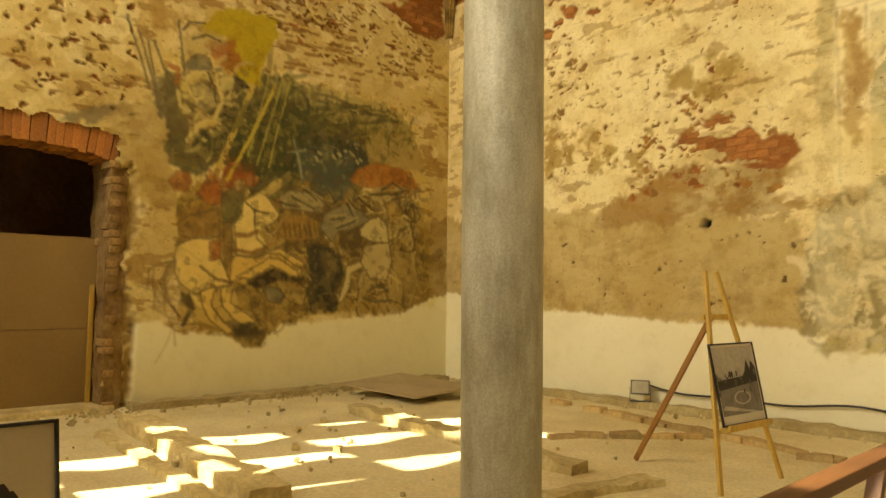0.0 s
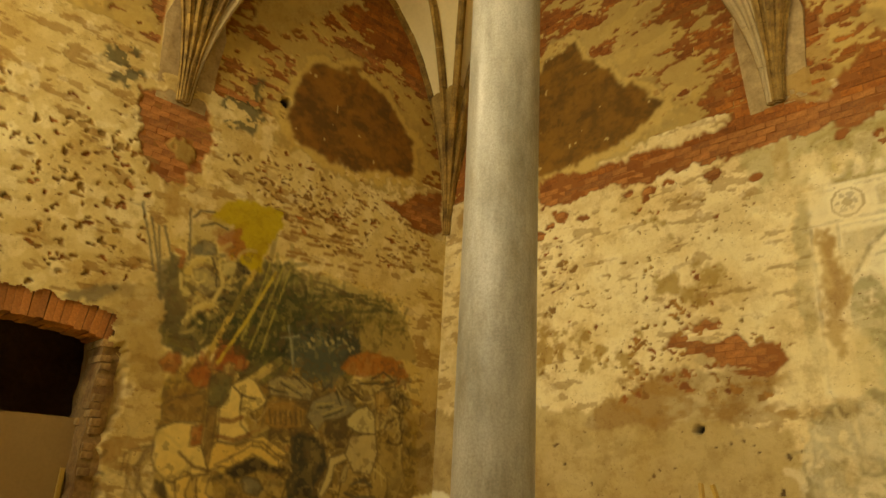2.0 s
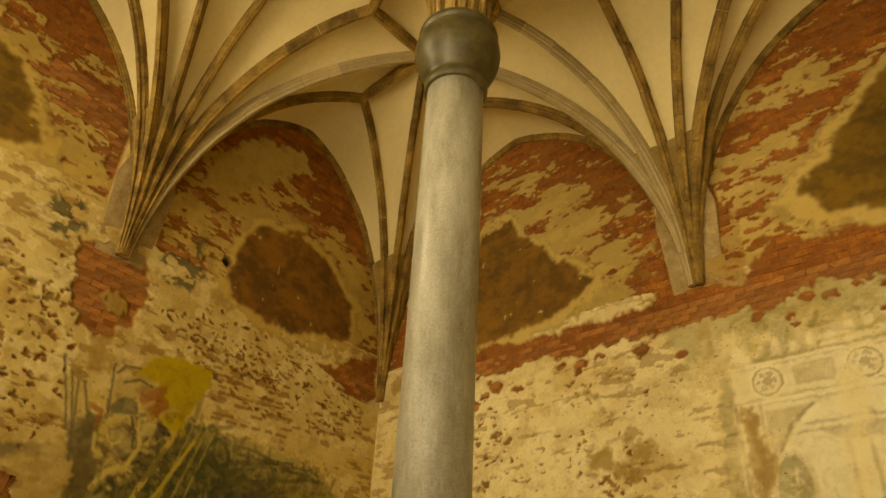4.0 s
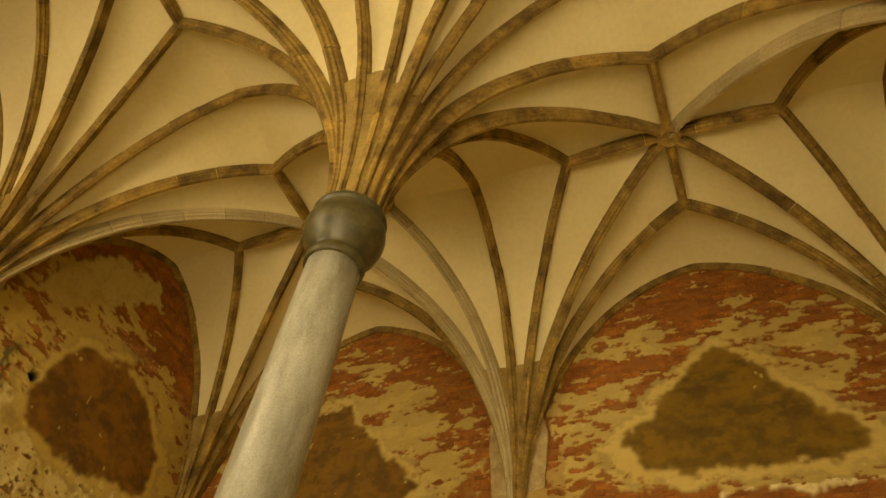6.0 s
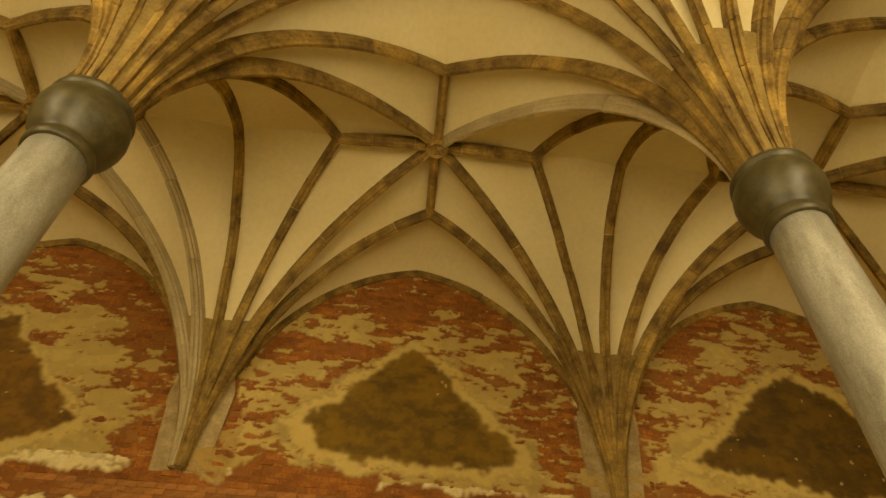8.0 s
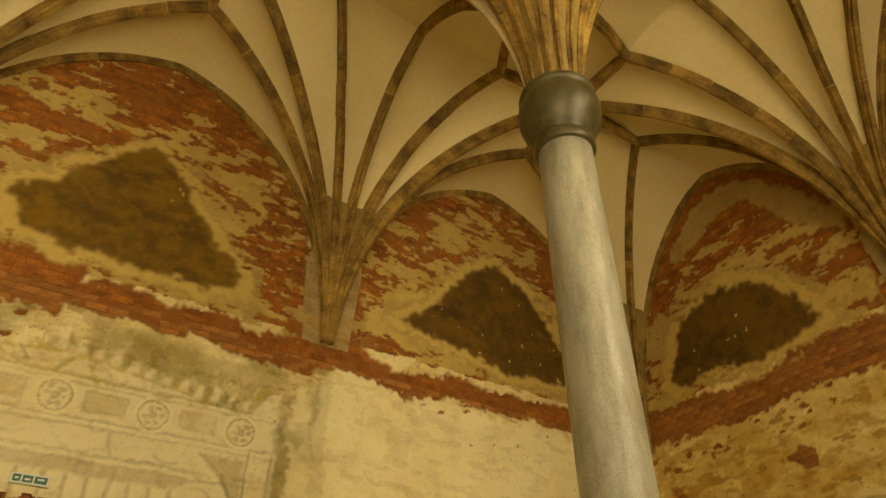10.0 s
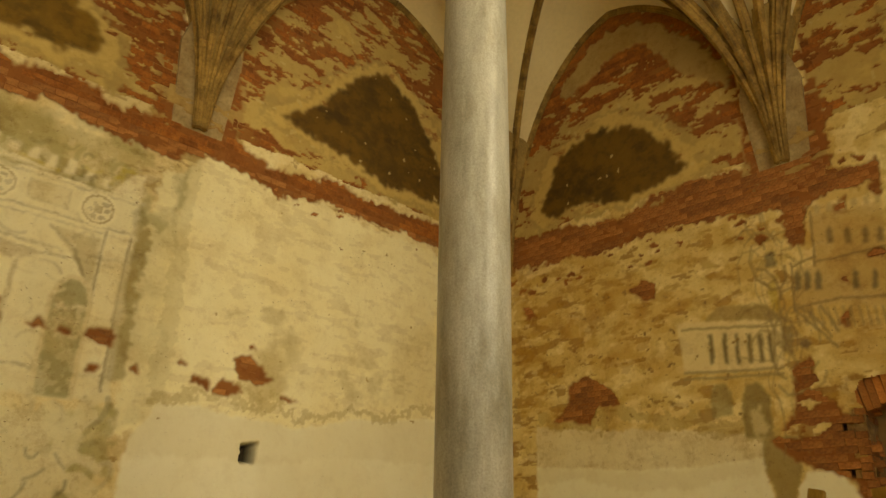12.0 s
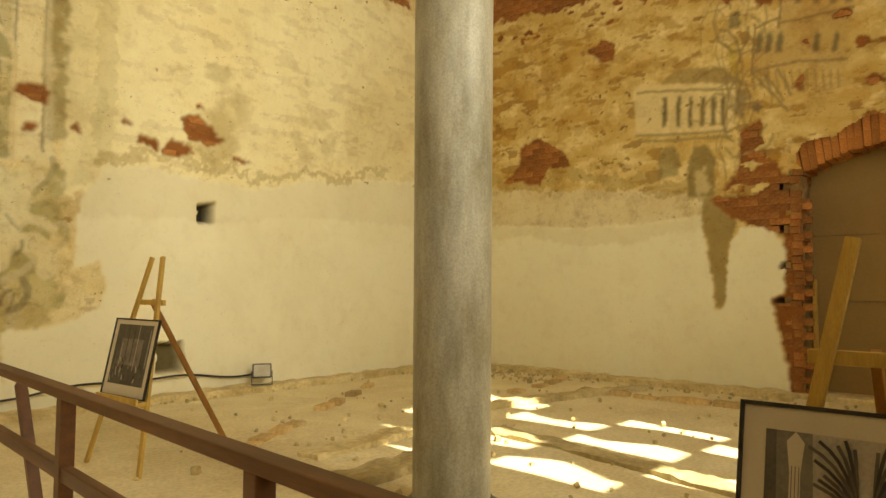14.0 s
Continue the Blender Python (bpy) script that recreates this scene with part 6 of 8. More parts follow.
N.line((0.52, 0.42, 0.21), [(2.95, 2.47), (3.21, 2.56), (3.52, 2.66), (4.01, 2.72), (4.65, 2.59), (5.16, 2.62), (6.28, 2.80), (7.21, 2.90)], 0.1, alpha=0.55, wob=0.25)
N.stains([(2.92, 3.48), (4.48, 3.89), (6.37, 4.05), (7.20, 3.01), (3.21, 2.57)], colour=(0.55, 0.46, 0.26), cut=0.5, scale=1.6, alpha=0.6, seed=16)
N.bare([(3.86, 3.13), (4.08, 3.22), (4.46, 2.93), (4.22, 2.87), (3.97, 2.91)], wob=0.06)
N.bare([(3.38, 2.79), (3.47, 2.88), (3.60, 2.87), (3.62, 2.73)], wob=0.06)
N.bare([(3.64, 2.72), (3.76, 2.88), (4.06, 2.78), (3.88, 2.68)], wob=0.06)
N.bare([(1.63, 3.09), (1.77, 3.20), (1.87, 3.11), (1.74, 3.06)], wob=0.06)
N.bare([(1.92, 3.07), (1.98, 3.17), (2.10, 3.14), (2.11, 3.08)], wob=0.06)
N.bare([(2.19, 3.12), (2.33, 3.21), (2.50, 3.17), (2.49, 3.02), (2.27, 3.06)], wob=0.06)
N.bare([(2.25, 2.73), (2.32, 2.82), (2.40, 2.79), (2.37, 2.72)], wob=0.06)
N.bare([(2.70, 2.80), (2.77, 2.90), (2.85, 2.79)], wob=0.06)
N.bare([(3.21, 2.93), (3.25, 3.04), (3.34, 2.95)], wob=0.06)
N.bare([(4.04, 3.29), (4.11, 3.36), (4.20, 3.27)], wob=0.06)
N.bare([(4.54, 2.72), (4.67, 2.80), (4.79, 2.73)], wob=0.06)
# lunettes and the brick band under them
N.lunette([(-6.02, 6.01), (-6.25, 7.52), (-5.92, 7.97), (-5.34, 8.08), (-4.89, 7.48), (-4.29, 6.86), (-3.92, 6.45), (-4.30, 6.20), (-4.88, 6.08), (-5.49, 5.97)], 1.3, 1, (0.175, 0.088, 0.016), low=6.0, grow=(XW, -2.85))
N.lunette([(-1.10, 6.77), (-0.67, 7.15), (-0.03, 7.88), (0.24, 8.05), (0.63, 7.88), (1.17, 7.06), (1.65, 6.68), (1.70, 6.25), (0.67, 6.20), (-0.33, 6.23), (-0.81, 6.40)], 1.28, 2, DKBROWN, low=5.95, grow=(-2.1, 2.6))
N.lunette([(4.14, 6.58), (4.71, 7.09), (5.33, 7.87), (5.92, 8.20), (6.52, 7.88), (6.86, 7.33), (7.32, 6.72), (7.23, 6.33), (6.00, 6.23), (4.95, 6.38), (4.50, 6.51)], 1.28, 3, DKOLIVE, low=6.0, grow=(3.4, XE))
N.poly((0.48, 0.33, 0.14), [(-3.00, 5.79), (-1.89, 5.76), (-1.84, 6.81), (-3.05, 6.84)], 0.12)
N.poly((0.48, 0.33, 0.14), [(2.37, 5.67), (3.56, 5.72), (3.55, 6.80), (2.35, 6.75)], 0.12)
N.bare([(-2.95, 5.90), (-1.93, 5.86), (-1.88, 6.38), (-2.18, 9.01), (-2.69, 9.03), (-3.00, 6.42)], 0.15, 0.45)
N.bare([(2.42, 5.73), (3.51, 5.77), (3.50, 6.38), (3.17, 8.96), (2.66, 8.95), (2.40, 6.34)], 0.15, 0.45)
N.bare([(-6.08, 5.98), (-4.88, 5.82), (-3.96, 5.83), (-3.44, 5.86), (-2.77, 5.95), (-1.99, 5.75), (-1.55, 6.18), (-0.59, 6.07), (0.04, 6.03), (-0.14, 5.36), (-0.75, 5.46), (-1.17, 5.50), (-1.73, 5.29), (-2.33, 5.42), (-3.17, 5.37), (-3.99, 5.40), (-4.89, 5.45), (-6.04, 5.45)], wob=0.16)
N.bare([(-0.13, 5.86), (0.42, 5.92), (1.01, 5.89), (1.67, 5.89), (2.40, 5.83), (3.33, 5.97), (4.04, 5.76), (4.96, 5.94), (6.00, 5.86), (7.57, 5.91), (7.53, 5.55), (5.99, 5.53), (4.98, 5.55), (4.25, 5.36), (3.22, 5.56), (2.61, 5.41), (2.06, 5.37), (1.75, 5.50), (1.08, 5.57), (0.49, 5.59), (-0.07, 5.61)], wob=0.14)
# the grey shapes by the doorway, seen close
N.poly((0.56, 0.50, 0.34), [(-2.61, 0.98), (-2.65, 1.37), (-2.57, 1.89), (-2.45, 2.15), (-2.25, 2.38), (-2.04, 2.42), (-1.87, 2.45), (-1.53, 2.42), (-1.57, 0.96)], 0.10, 0.75)
N.stains([(-2.61, 0.98), (-2.65, 1.37), (-2.57, 1.89), (-2.45, 2.15), (-2.25, 2.38), (-2.04, 2.42), (-1.87, 2.45), (-1.53, 2.42), (-1.57, 0.96)], (0.30, 0.25, 0.14), 0.52, 4.0, 0.7, 83, soft=0.04)
N.stains([(-2.61, 0.98), (-2.65, 1.37), (-2.57, 1.89), (-2.45, 2.15), (-2.25, 2.38), (-2.04, 2.42), (-1.87, 2.45), (-1.53, 2.42), (-1.57, 0.96)], (0.82, 0.77, 0.60), 0.56, 3.2, 0.8, 84, soft=0.03)
N.scribble([(0.20, 0.16, 0.09), (0.26, 0.21, 0.12)], [(-2.61, 0.98), (-2.65, 1.37), (-2.57, 1.89), (-2.45, 2.15), (-2.25, 2.38), (-2.04, 2.42), (-1.87, 2.45), (-1.53, 2.42), (-1.57, 0.96)], 60, 0.13, 0.02, 85, 0.5)
N.scribble([(0.86, 0.81, 0.64), (0.78, 0.72, 0.54)], [(-2.61, 0.98), (-2.65, 1.37), (-2.57, 1.89), (-2.45, 2.15), (-2.25, 2.38), (-2.04, 2.42), (-1.87, 2.45), (-1.53, 2.42), (-1.57, 0.96)], 40, 0.2, 0.06, 86, 0.8)
N.figure((0.80, 0.75, 0.58), [(-2.49, 2.06), (-2.31, 2.27), (-2.10, 2.19), (-2.06, 1.93), (-2.26, 1.82), (-2.44, 1.89)], 0.55, 0.12)
N.figure((0.72, 0.66, 0.48), [(-2.53, 1.66), (-2.37, 1.80), (-2.11, 1.71), (-2.17, 1.26), (-2.33, 1.01), (-2.49, 1.03)], 0.55, 0.12)
N.figure((0.66, 0.60, 0.43), [(-2.04, 2.37), (-1.86, 2.41), (-1.71, 2.23), (-1.77, 1.80), (-2.01, 1.87)], 0.55, 0.12)
N.bare([(-1.18, 5.58), (1.22, 5.47), (1.21, 5.83), (-1.17, 5.94)], wob=0.1)
N.pocks([(-6.04, 4.97), (-2.91, 4.97), (-0.16, 4.82), (0.63, 5.25), (-0.47, 5.55), (-3.00, 5.59), (-6.03, 5.59)], 45, 0.075, 21, MORTAR, 0.03, 1.5, 1.0)
# holes in the wall, sunk and coloured dark for the shade inside
N.ell(DARK, (-3.68, 2.16), 0.07, 0.05, depth=0.2, wob=0.02)
N.poly(DARK, [(4.12, 2.18), (4.32, 2.21), (4.31, 2.00), (4.13, 1.98)], wob=0.02, depth=0.25)
N.poly((0.18, 0.15, 0.08), [(3.69, 0.62), (3.97, 0.63), (3.99, 0.30), (3.69, 0.30)], wob=0.03, depth=0.22)
# east wall: painted loggia and tower, whitewash and brick by the doorway
E = Wall("wall_east", YS, YN, (0.76, 0.65, 0.40), 37)
E.weather([(YS, 0), (YN, 0), (YN, 6.5), (YS, 6.5)], 105, 1.0, (0.52, 0.31, 0.075))
E.stains([(7.69, 5.44), (4.18, 4.91), (3.91, 4.29), (4.64, 4.18), (6.54, 4.04), (6.98, 3.01), (7.62, 3.05)], colour=(0.44, 0.27, 0.08), cut=0.49, scale=5, alpha=0.6, seed=7, stretch=2.4)
E.stains([(7.69, 5.6), (1.2, 5.4), (1.2, 2.9), (3.6, 2.5), (7.62, 2.8)], colour=(0.56, 0.36, 0.10), cut=0.46, scale=2.2, alpha=0.45, seed=57, stretch=2.0)
E.col *= np.array((1.0, 0.95, 0.80))      # golden with age above the whitewash
E.poly((0.78, 0.70, 0.52), [(7.26, 2.83), (5.80, 2.68), (4.49, 2.56), (3.74, 2.46), (3.81, 1.98), (7.27, 2.05)], wob=0.05)
E.poly(WHITE, [(7.26, 2.24), (5.80, 2.14), (4.49, 2.13), (3.76, 2.19), (3.81, 2.05), (3.71, 1.55), (3.66, 1.01), (3.56, 1.02), (3.50, 1.47), (3.44, 1.86), (3.31, 2.01), (2.99, 1.99), (2.79, 1.73), (2.84, 1.20), (2.97, 1.12), (2.84, 0.41), (2.67, -0.35), (7.26, -0.18)], wob=0.04)
E.poly((0.70, 0.61, 0.42), [(7.26, 2.22), (5.80, 2.13), (4.49, 2.11), (3.76, 2.17), (3.79, 2.04), (4.50, 1.91), (5.47, 1.84), (6.51, 2.04), (7.27, 2.02)], wob=0.08, alpha=0.35, age=0.3)
E.poly((0.40, 0.31, 0.15), [(3.81, 2.42), (3.38, 2.42), (3.38, 2.03), (3.48, 1.75), (3.54, 1.06), (3.65, 1.04), (3.73, 1.76), (3.82, 2.13)], wob=0.05, depth=0.015)
E.line((0.46, 0.34, 0.14), [(7.16, 2.91), (6.20, 2.83), (5.71, 2.94), (5.07, 2.72), (4.41, 2.62), (3.72, 2.49)], 0.2, alpha=0.55, wob=0.25)
E.bare([(6.93, 2.89), (6.66, 3.09), (6.59, 3.42), (6.25, 3.51), (5.80, 3.20), (5.74, 3.02), (6.10, 3.03), (6.25, 2.80), (6.61, 2.89)], wob=0.06)
E.bare([(3.71, 2.36), (3.40, 2.69), (3.30, 3.26), (3.08, 3.37), (3.02, 2.86), (2.84, 2.65), (2.68, 2.58), (2.48, 2.31), (2.56, 1.72), (2.87, 1.90), (3.34, 2.08)], wob=0.08, fray=0.36)
E.bare([(2.83, 2.01), (2.50, 1.99), (2.54, -0.33), (2.79, -0.37), (2.82, 0.41), (2.96, 1.14), (2.83, 1.20)], wob=0.05)
E.bare([(7.70, 6.19), (6.54, 6.07), (5.48, 5.88), (4.53, 6.13), (3.86, 6.08), (3.04, 5.86), (2.46, 5.56), (1.91, 5.59), (1.95, 5.30), (2.43, 5.24), (2.86, 5.12), (2.93, 4.77), (3.10, 4.80), (3.10, 5.20), (3.90, 5.43), (4.40, 5.46), (5.01, 5.45), (5.90, 5.40), (7.68, 5.52)], wob=0.17)
E.bare([(5.42, 4.67), (5.23, 4.79), (5.00, 4.67), (5.05, 4.46), (5.24, 4.47)], wob=0.06)
E.bare([(7.48, 4.83), (7.30, 4.82), (7.17, 4.63), (7.42, 4.62)], wob=0.06)
E.bare([(2.73, 3.64), (2.60, 3.78), (2.59, 3.59)], wob=0.06)
E.bare([(2.62, 4.17), (2.51, 4.24), (2.50, 4.07)], wob=0.06)
E.bare([(2.53, 5.04), (2.37, 5.21), (2.40, 4.99)], wob=0.06)
E.bare([(2.12, 5.21), (1.94, 5.37), (1.98, 5.05)], wob=0.06)
E.poly((0.80, 0.70, 0.46), [(4.73, 4.03), (3.33, 3.84), (3.41, 3.20), (4.68, 3.32)], wob=0.03, alpha=0.75, age=0.5)
E.poly((0.44, 0.33, 0.15), [(4.33, 3.98), (4.13, 4.16), (3.49, 4.04), (3.27, 3.80)], wob=0.03, alpha=0.9)
E.poly((0.20, 0.15, 0.07), [(4.30, 3.79), (4.24, 3.79), (4.26, 3.40), (4.32, 3.40)], wob=0.02, alpha=0.9)
E.poly((0.20, 0.15, 0.07), [(4.11, 3.76), (4.05, 3.77), (4.07, 3.37), (4.13, 3.38)], wob=0.02, alpha=0.9)
E.poly((0.20, 0.15, 0.07), [(3.95, 3.74), (3.90, 3.74), (3.92, 3.35), (3.97, 3.36)], wob=0.02, alpha=0.9)
E.poly((0.20, 0.15, 0.07), [(3.79, 3.71), (3.73, 3.72), (3.76, 3.33), (3.81, 3.35)], wob=0.02, alpha=0.9)
E.poly((0.20, 0.15, 0.07), [(3.65, 3.69), (3.60, 3.69), (3.62, 3.32), (3.68, 3.33)], wob=0.02, alpha=0.9)
E.poly((0.20, 0.15, 0.07), [(3.53, 3.67), (3.48, 3.68), (3.50, 3.30), (3.56, 3.32)], wob=0.02, alpha=0.9)
E.line((0.36, 0.28, 0.14), [(4.65, 3.92), (3.36, 3.75)], 0.035, alpha=0.8)
E.line((0.36, 0.28, 0.14), [(4.68, 3.33), (3.41, 3.22)], 0.035, alpha=0.8)
E.line((0.36, 0.28, 0.14), [(4.69, 3.25), (3.42, 3.15)], 0.035, alpha=0.8)
E.poly((0.30, 0.25, 0.12), [(4.38, 2.71), (4.36, 3.01), (4.30, 3.13), (4.16, 3.13), (4.08, 2.99), (4.10, 2.73)], wob=0.02, alpha=0.7)
E.poly((0.30, 0.23, 0.10), [(3.99, 2.44), (3.97, 2.90), (3.89, 3.07), (3.73, 3.09), (3.62, 2.90), (3.65, 2.42)], wob=0.02, alpha=0.9)
E.mend((0.60, 0.50, 0.30), [(3.91, 2.72), (3.77, 2.78), (3.72, 2.50), (3.87, 2.47)], wob=0.1)
E.poly((0.60, 0.44, 0.22), [(2.78, 5.06), (1.99, 4.98), (2.15, 3.74), (2.70, 3.88), (3.16, 3.92), (3.10, 4.42), (2.85, 4.40)], wob=0.03, alpha=0.7)
E.poly((0.26, 0.19, 0.09), [(2.66, 4.63), (2.65, 4.80), (2.60, 4.86), (2.57, 4.78), (2.59, 4.63)], wob=0.01, alpha=0.85)
E.poly((0.26, 0.19, 0.09), [(2.46, 4.58), (2.45, 4.75), (2.41, 4.80), (2.38, 4.73), (2.39, 4.58)], wob=0.01, alpha=0.85)
E.poly((0.26, 0.19, 0.09), [(2.28, 4.54), (2.26, 4.70), (2.22, 4.75), (2.19, 4.68), (2.21, 4.54)], wob=0.01, alpha=0.85)
E.poly((0.26, 0.19, 0.09), [(2.13, 4.51), (2.11, 4.67), (2.07, 4.71), (2.04, 4.64), (2.06, 4.50)], wob=0.01, alpha=0.85)
E.poly((0.20, 0.17, 0.10), [(3.12, 4.13), (3.10, 4.33), (3.05, 4.40), (3.02, 4.33), (3.04, 4.14)], wob=0.01, alpha=0.85)
E.poly((0.20, 0.17, 0.10), [(3.01, 4.11), (2.98, 4.31), (2.95, 4.38), (2.91, 4.31), (2.93, 4.13)], wob=0.01, alpha=0.85)
E.poly((0.20, 0.17, 0.10), [(2.89, 4.09), (2.86, 4.28), (2.82, 4.35), (2.79, 4.28), (2.81, 4.10)], wob=0.01, alpha=0.85)
E.poly((0.20, 0.17, 0.10), [(2.48, 4.01), (2.46, 4.20), (2.42, 4.26), (2.39, 4.20), (2.41, 4.02)], wob=0.01, alpha=0.85)
E.poly((0.20, 0.17, 0.10), [(2.29, 3.97), (2.25, 4.15), (2.22, 4.22), (2.19, 4.16), (2.22, 3.98)], wob=0.01, alpha=0.85)
E.line((0.30, 0.22, 0.11), [(2.83, 4.44), (2.05, 4.45)], 0.03, alpha=0.8)
E.line((0.30, 0.22, 0.11), [(3.16, 3.92), (2.64, 3.94), (2.13, 3.87)], 0.03, alpha=0.8)
E.line((0.30, 0.22, 0.11), [(3.10, 4.46), (2.83, 4.51)], 0.03, alpha=0.8)
E.line((0.30, 0.22, 0.11), [(2.78, 5.10), (2.85, 4.40)], 0.03, alpha=0.8)
E.line((0.30, 0.22, 0.11), [(3.11, 4.51), (3.16, 3.92)], 0.03, alpha=0.8)
E.line((0.30, 0.22, 0.11), [(3.16, 3.90), (2.87, 3.52), (2.76, 3.37)], 0.03, alpha=0.8)
E.line((0.30, 0.22, 0.11), [(3.02, 3.89), (2.81, 3.51)], 0.03, alpha=0.8)
E.line((0.30, 0.22, 0.11), [(2.86, 3.89), (2.72, 3.56)], 0.03, alpha=0.8)
E.line((0.34, 0.26, 0.13), [(3.16, 3.92), (3.14, 3.70)], 0.03, alpha=0.6)
E.line((0.34, 0.26, 0.13), [(3.06, 3.91), (3.05, 3.69)], 0.03, alpha=0.6)
E.line((0.34, 0.26, 0.13), [(2.97, 3.89), (2.96, 3.67)], 0.03, alpha=0.6)
E.line((0.34, 0.26, 0.13), [(2.88, 3.87), (2.87, 3.66)], 0.03, alpha=0.6)
E.line((0.34, 0.26, 0.13), [(2.79, 3.85), (2.78, 3.64)], 0.03, alpha=0.6)
E.line((0.34, 0.26, 0.13), [(2.72, 3.84), (2.70, 3.63)], 0.03, alpha=0.6)
E.line((0.34, 0.26, 0.13), [(2.63, 3.83), (2.61, 3.62)], 0.03, alpha=0.6)
E.line((0.34, 0.26, 0.13), [(2.55, 3.81), (2.54, 3.60)], 0.03, alpha=0.6)
E.line((0.34, 0.26, 0.13), [(2.46, 3.80), (2.45, 3.59)], 0.03, alpha=0.6)
E.line((0.34, 0.26, 0.13), [(2.38, 3.78), (2.37, 3.58)], 0.03, alpha=0.6)
E.line((0.34, 0.26, 0.13), [(2.30, 3.77), (2.29, 3.57)], 0.03, alpha=0.6)
E.line((0.34, 0.26, 0.13), [(2.22, 3.76), (2.21, 3.56)], 0.03, alpha=0.6)
E.poly((0.58, 0.46, 0.25), [(2.75, 5.06), (2.73, 5.17), (2.65, 5.16), (2.67, 5.05)], wob=0.01)
E.poly((0.58, 0.46, 0.25), [(2.60, 5.04), (2.58, 5.15), (2.52, 5.15), (2.53, 5.04)], wob=0.01)
E.poly((0.58, 0.46, 0.25), [(2.46, 5.02), (2.45, 5.13), (2.39, 5.13), (2.39, 5.02)], wob=0.01)
E.poly((0.58, 0.46, 0.25), [(2.33, 5.02), (2.32, 5.13), (2.25, 5.11), (2.26, 5.01)], wob=0.01)
E.poly((0.58, 0.46, 0.25), [(2.19, 5.00), (2.18, 5.11), (2.12, 5.11), (2.13, 5.00)], wob=0.01)
E.poly((0.58, 0.46, 0.25), [(2.06, 4.99), (2.05, 5.09), (1.99, 5.09), (2.00, 4.98)], wob=0.01)
E.poly(YELLOW, [(3.45, 4.27), (3.32, 4.44), (3.33, 3.88), (3.42, 3.96)], wob=0.05, alpha=0.5)
E.poly(BLUE, [(3.43, 4.69), (3.28, 4.71), (3.29, 4.52), (3.43, 4.54)], wob=0.06, alpha=0.6)
E.poly(BLUE, [(3.36, 3.70), (3.24, 3.72), (3.28, 3.36), (3.39, 3.40)], wob=0.05, alpha=0.5)
E.poly((0.25, 0.17, 0.09), [(3.18, 3.50), (3.11, 3.53), (3.04, 3.48), (3.08, 3.41), (3.16, 3.43)], wob=0.01)
E.scribble([(0.35, 0.26, 0.12), (0.28, 0.2, 0.1)], [(3.54, 5.08), (3.06, 4.94), (3.26, 2.88), (3.58, 2.90)], n=45, size=0.35, w=0.025, seed=4, flat=-0.6)
# putlog slots by the doorway, the shade inside painted as near-black colour
E.mend((0.05, 0.03, 0.015), [(2.93, 2.52), (2.64, 2.47), (2.64, 2.36), (2.93, 2.41)], wob=0.04)
E.poly((0.05, 0.03, 0.015), [(2.93, 2.52), (2.64, 2.47), (2.64, 2.36), (2.93, 2.41)], wob=0.04, depth=0.14)
E.mend((0.05, 0.03, 0.015), [(2.94, 2.03), (2.66, 1.99), (2.67, 1.91), (2.94, 1.95)], wob=0.04)
E.poly((0.05, 0.03, 0.015), [(2.94, 2.03), (2.66, 1.99), (2.67, 1.91), (2.94, 1.95)], wob=0.04, depth=0.14)
E.mend((0.05, 0.03, 0.015), [(2.87, 1.58), (2.64, 1.55), (2.64, 1.49), (2.88, 1.51)], wob=0.04)
E.poly((0.05, 0.03, 0.015), [(2.87, 1.58), (2.64, 1.55), (2.64, 1.49), (2.88, 1.51)], wob=0.04, depth=0.14)
E.mend((0.05, 0.03, 0.015), [(2.93, 1.16), (2.68, 1.13), (2.69, 1.08), (2.93, 1.10)], wob=0.04)
E.poly((0.05, 0.03, 0.015), [(2.93, 1.16), (2.68, 1.13), (2.69, 1.08), (2.93, 1.10)], wob=0.04, depth=0.14)
E.mend((0.05, 0.03, 0.015), [(2.76, 2.67), (2.60, 2.62), (2.60, 2.56), (2.76, 2.60)], wob=0.04)
E.poly((0.05, 0.03, 0.015), [(2.76, 2.67), (2.60, 2.62), (2.60, 2.56), (2.76, 2.60)], wob=0.04, depth=0.14)
E.lunette([(7.04, 6.53), (6.56, 7.35), (5.83, 7.59), (5.19, 7.44), (4.70, 6.92), (4.33, 6.36), (4.80, 6.18), (5.30, 6.14), (6.21, 6.39), (6.78, 6.23)], 1.3, 1, DKOLIVE, low=6.1, grow=(3.4, YN))
E.lunette([(-0.62, 6.58), (0.13, 7.95), (1.15, 7.79), (1.58, 6.79), (0.59, 6.33)], 1.25, 2, low=6.3, grow=(YS, 2.55))
E.mend((0.46, 0.33, 0.15), [(6.51, 8.57), (5.83, 9.31), (4.95, 9.35), (4.12, 8.66), (3.52, 7.69), (3.52, 7.28), (4.22, 7.92), (4.82, 8.89), (5.54, 8.87), (6.27, 8.44)], wob=0.15)
E.poly((0.46, 0.32, 0.14), [(2.47, 5.52), (3.51, 5.77), (3.49, 6.78), (2.44, 6.73)], 0.12)
E.bare([(2.53, 5.22), (3.41, 5.77), (3.50, 6.38), (3.13, 8.92), (2.62, 8.89), (2.40, 6.32)], 0.15, 0.4)
E.bare([(3.13, 4.89), (2.86, 5.21), (2.92, 4.69), (3.08, 4.72)], wob=0.1)
N.pocks([(2.64, 4.82), (8.65, 5.07), (8.66, 5.98), (2.62, 5.73)], 22, 0.03, 44, MORTAR, 0.02, 1.8, 0.8)
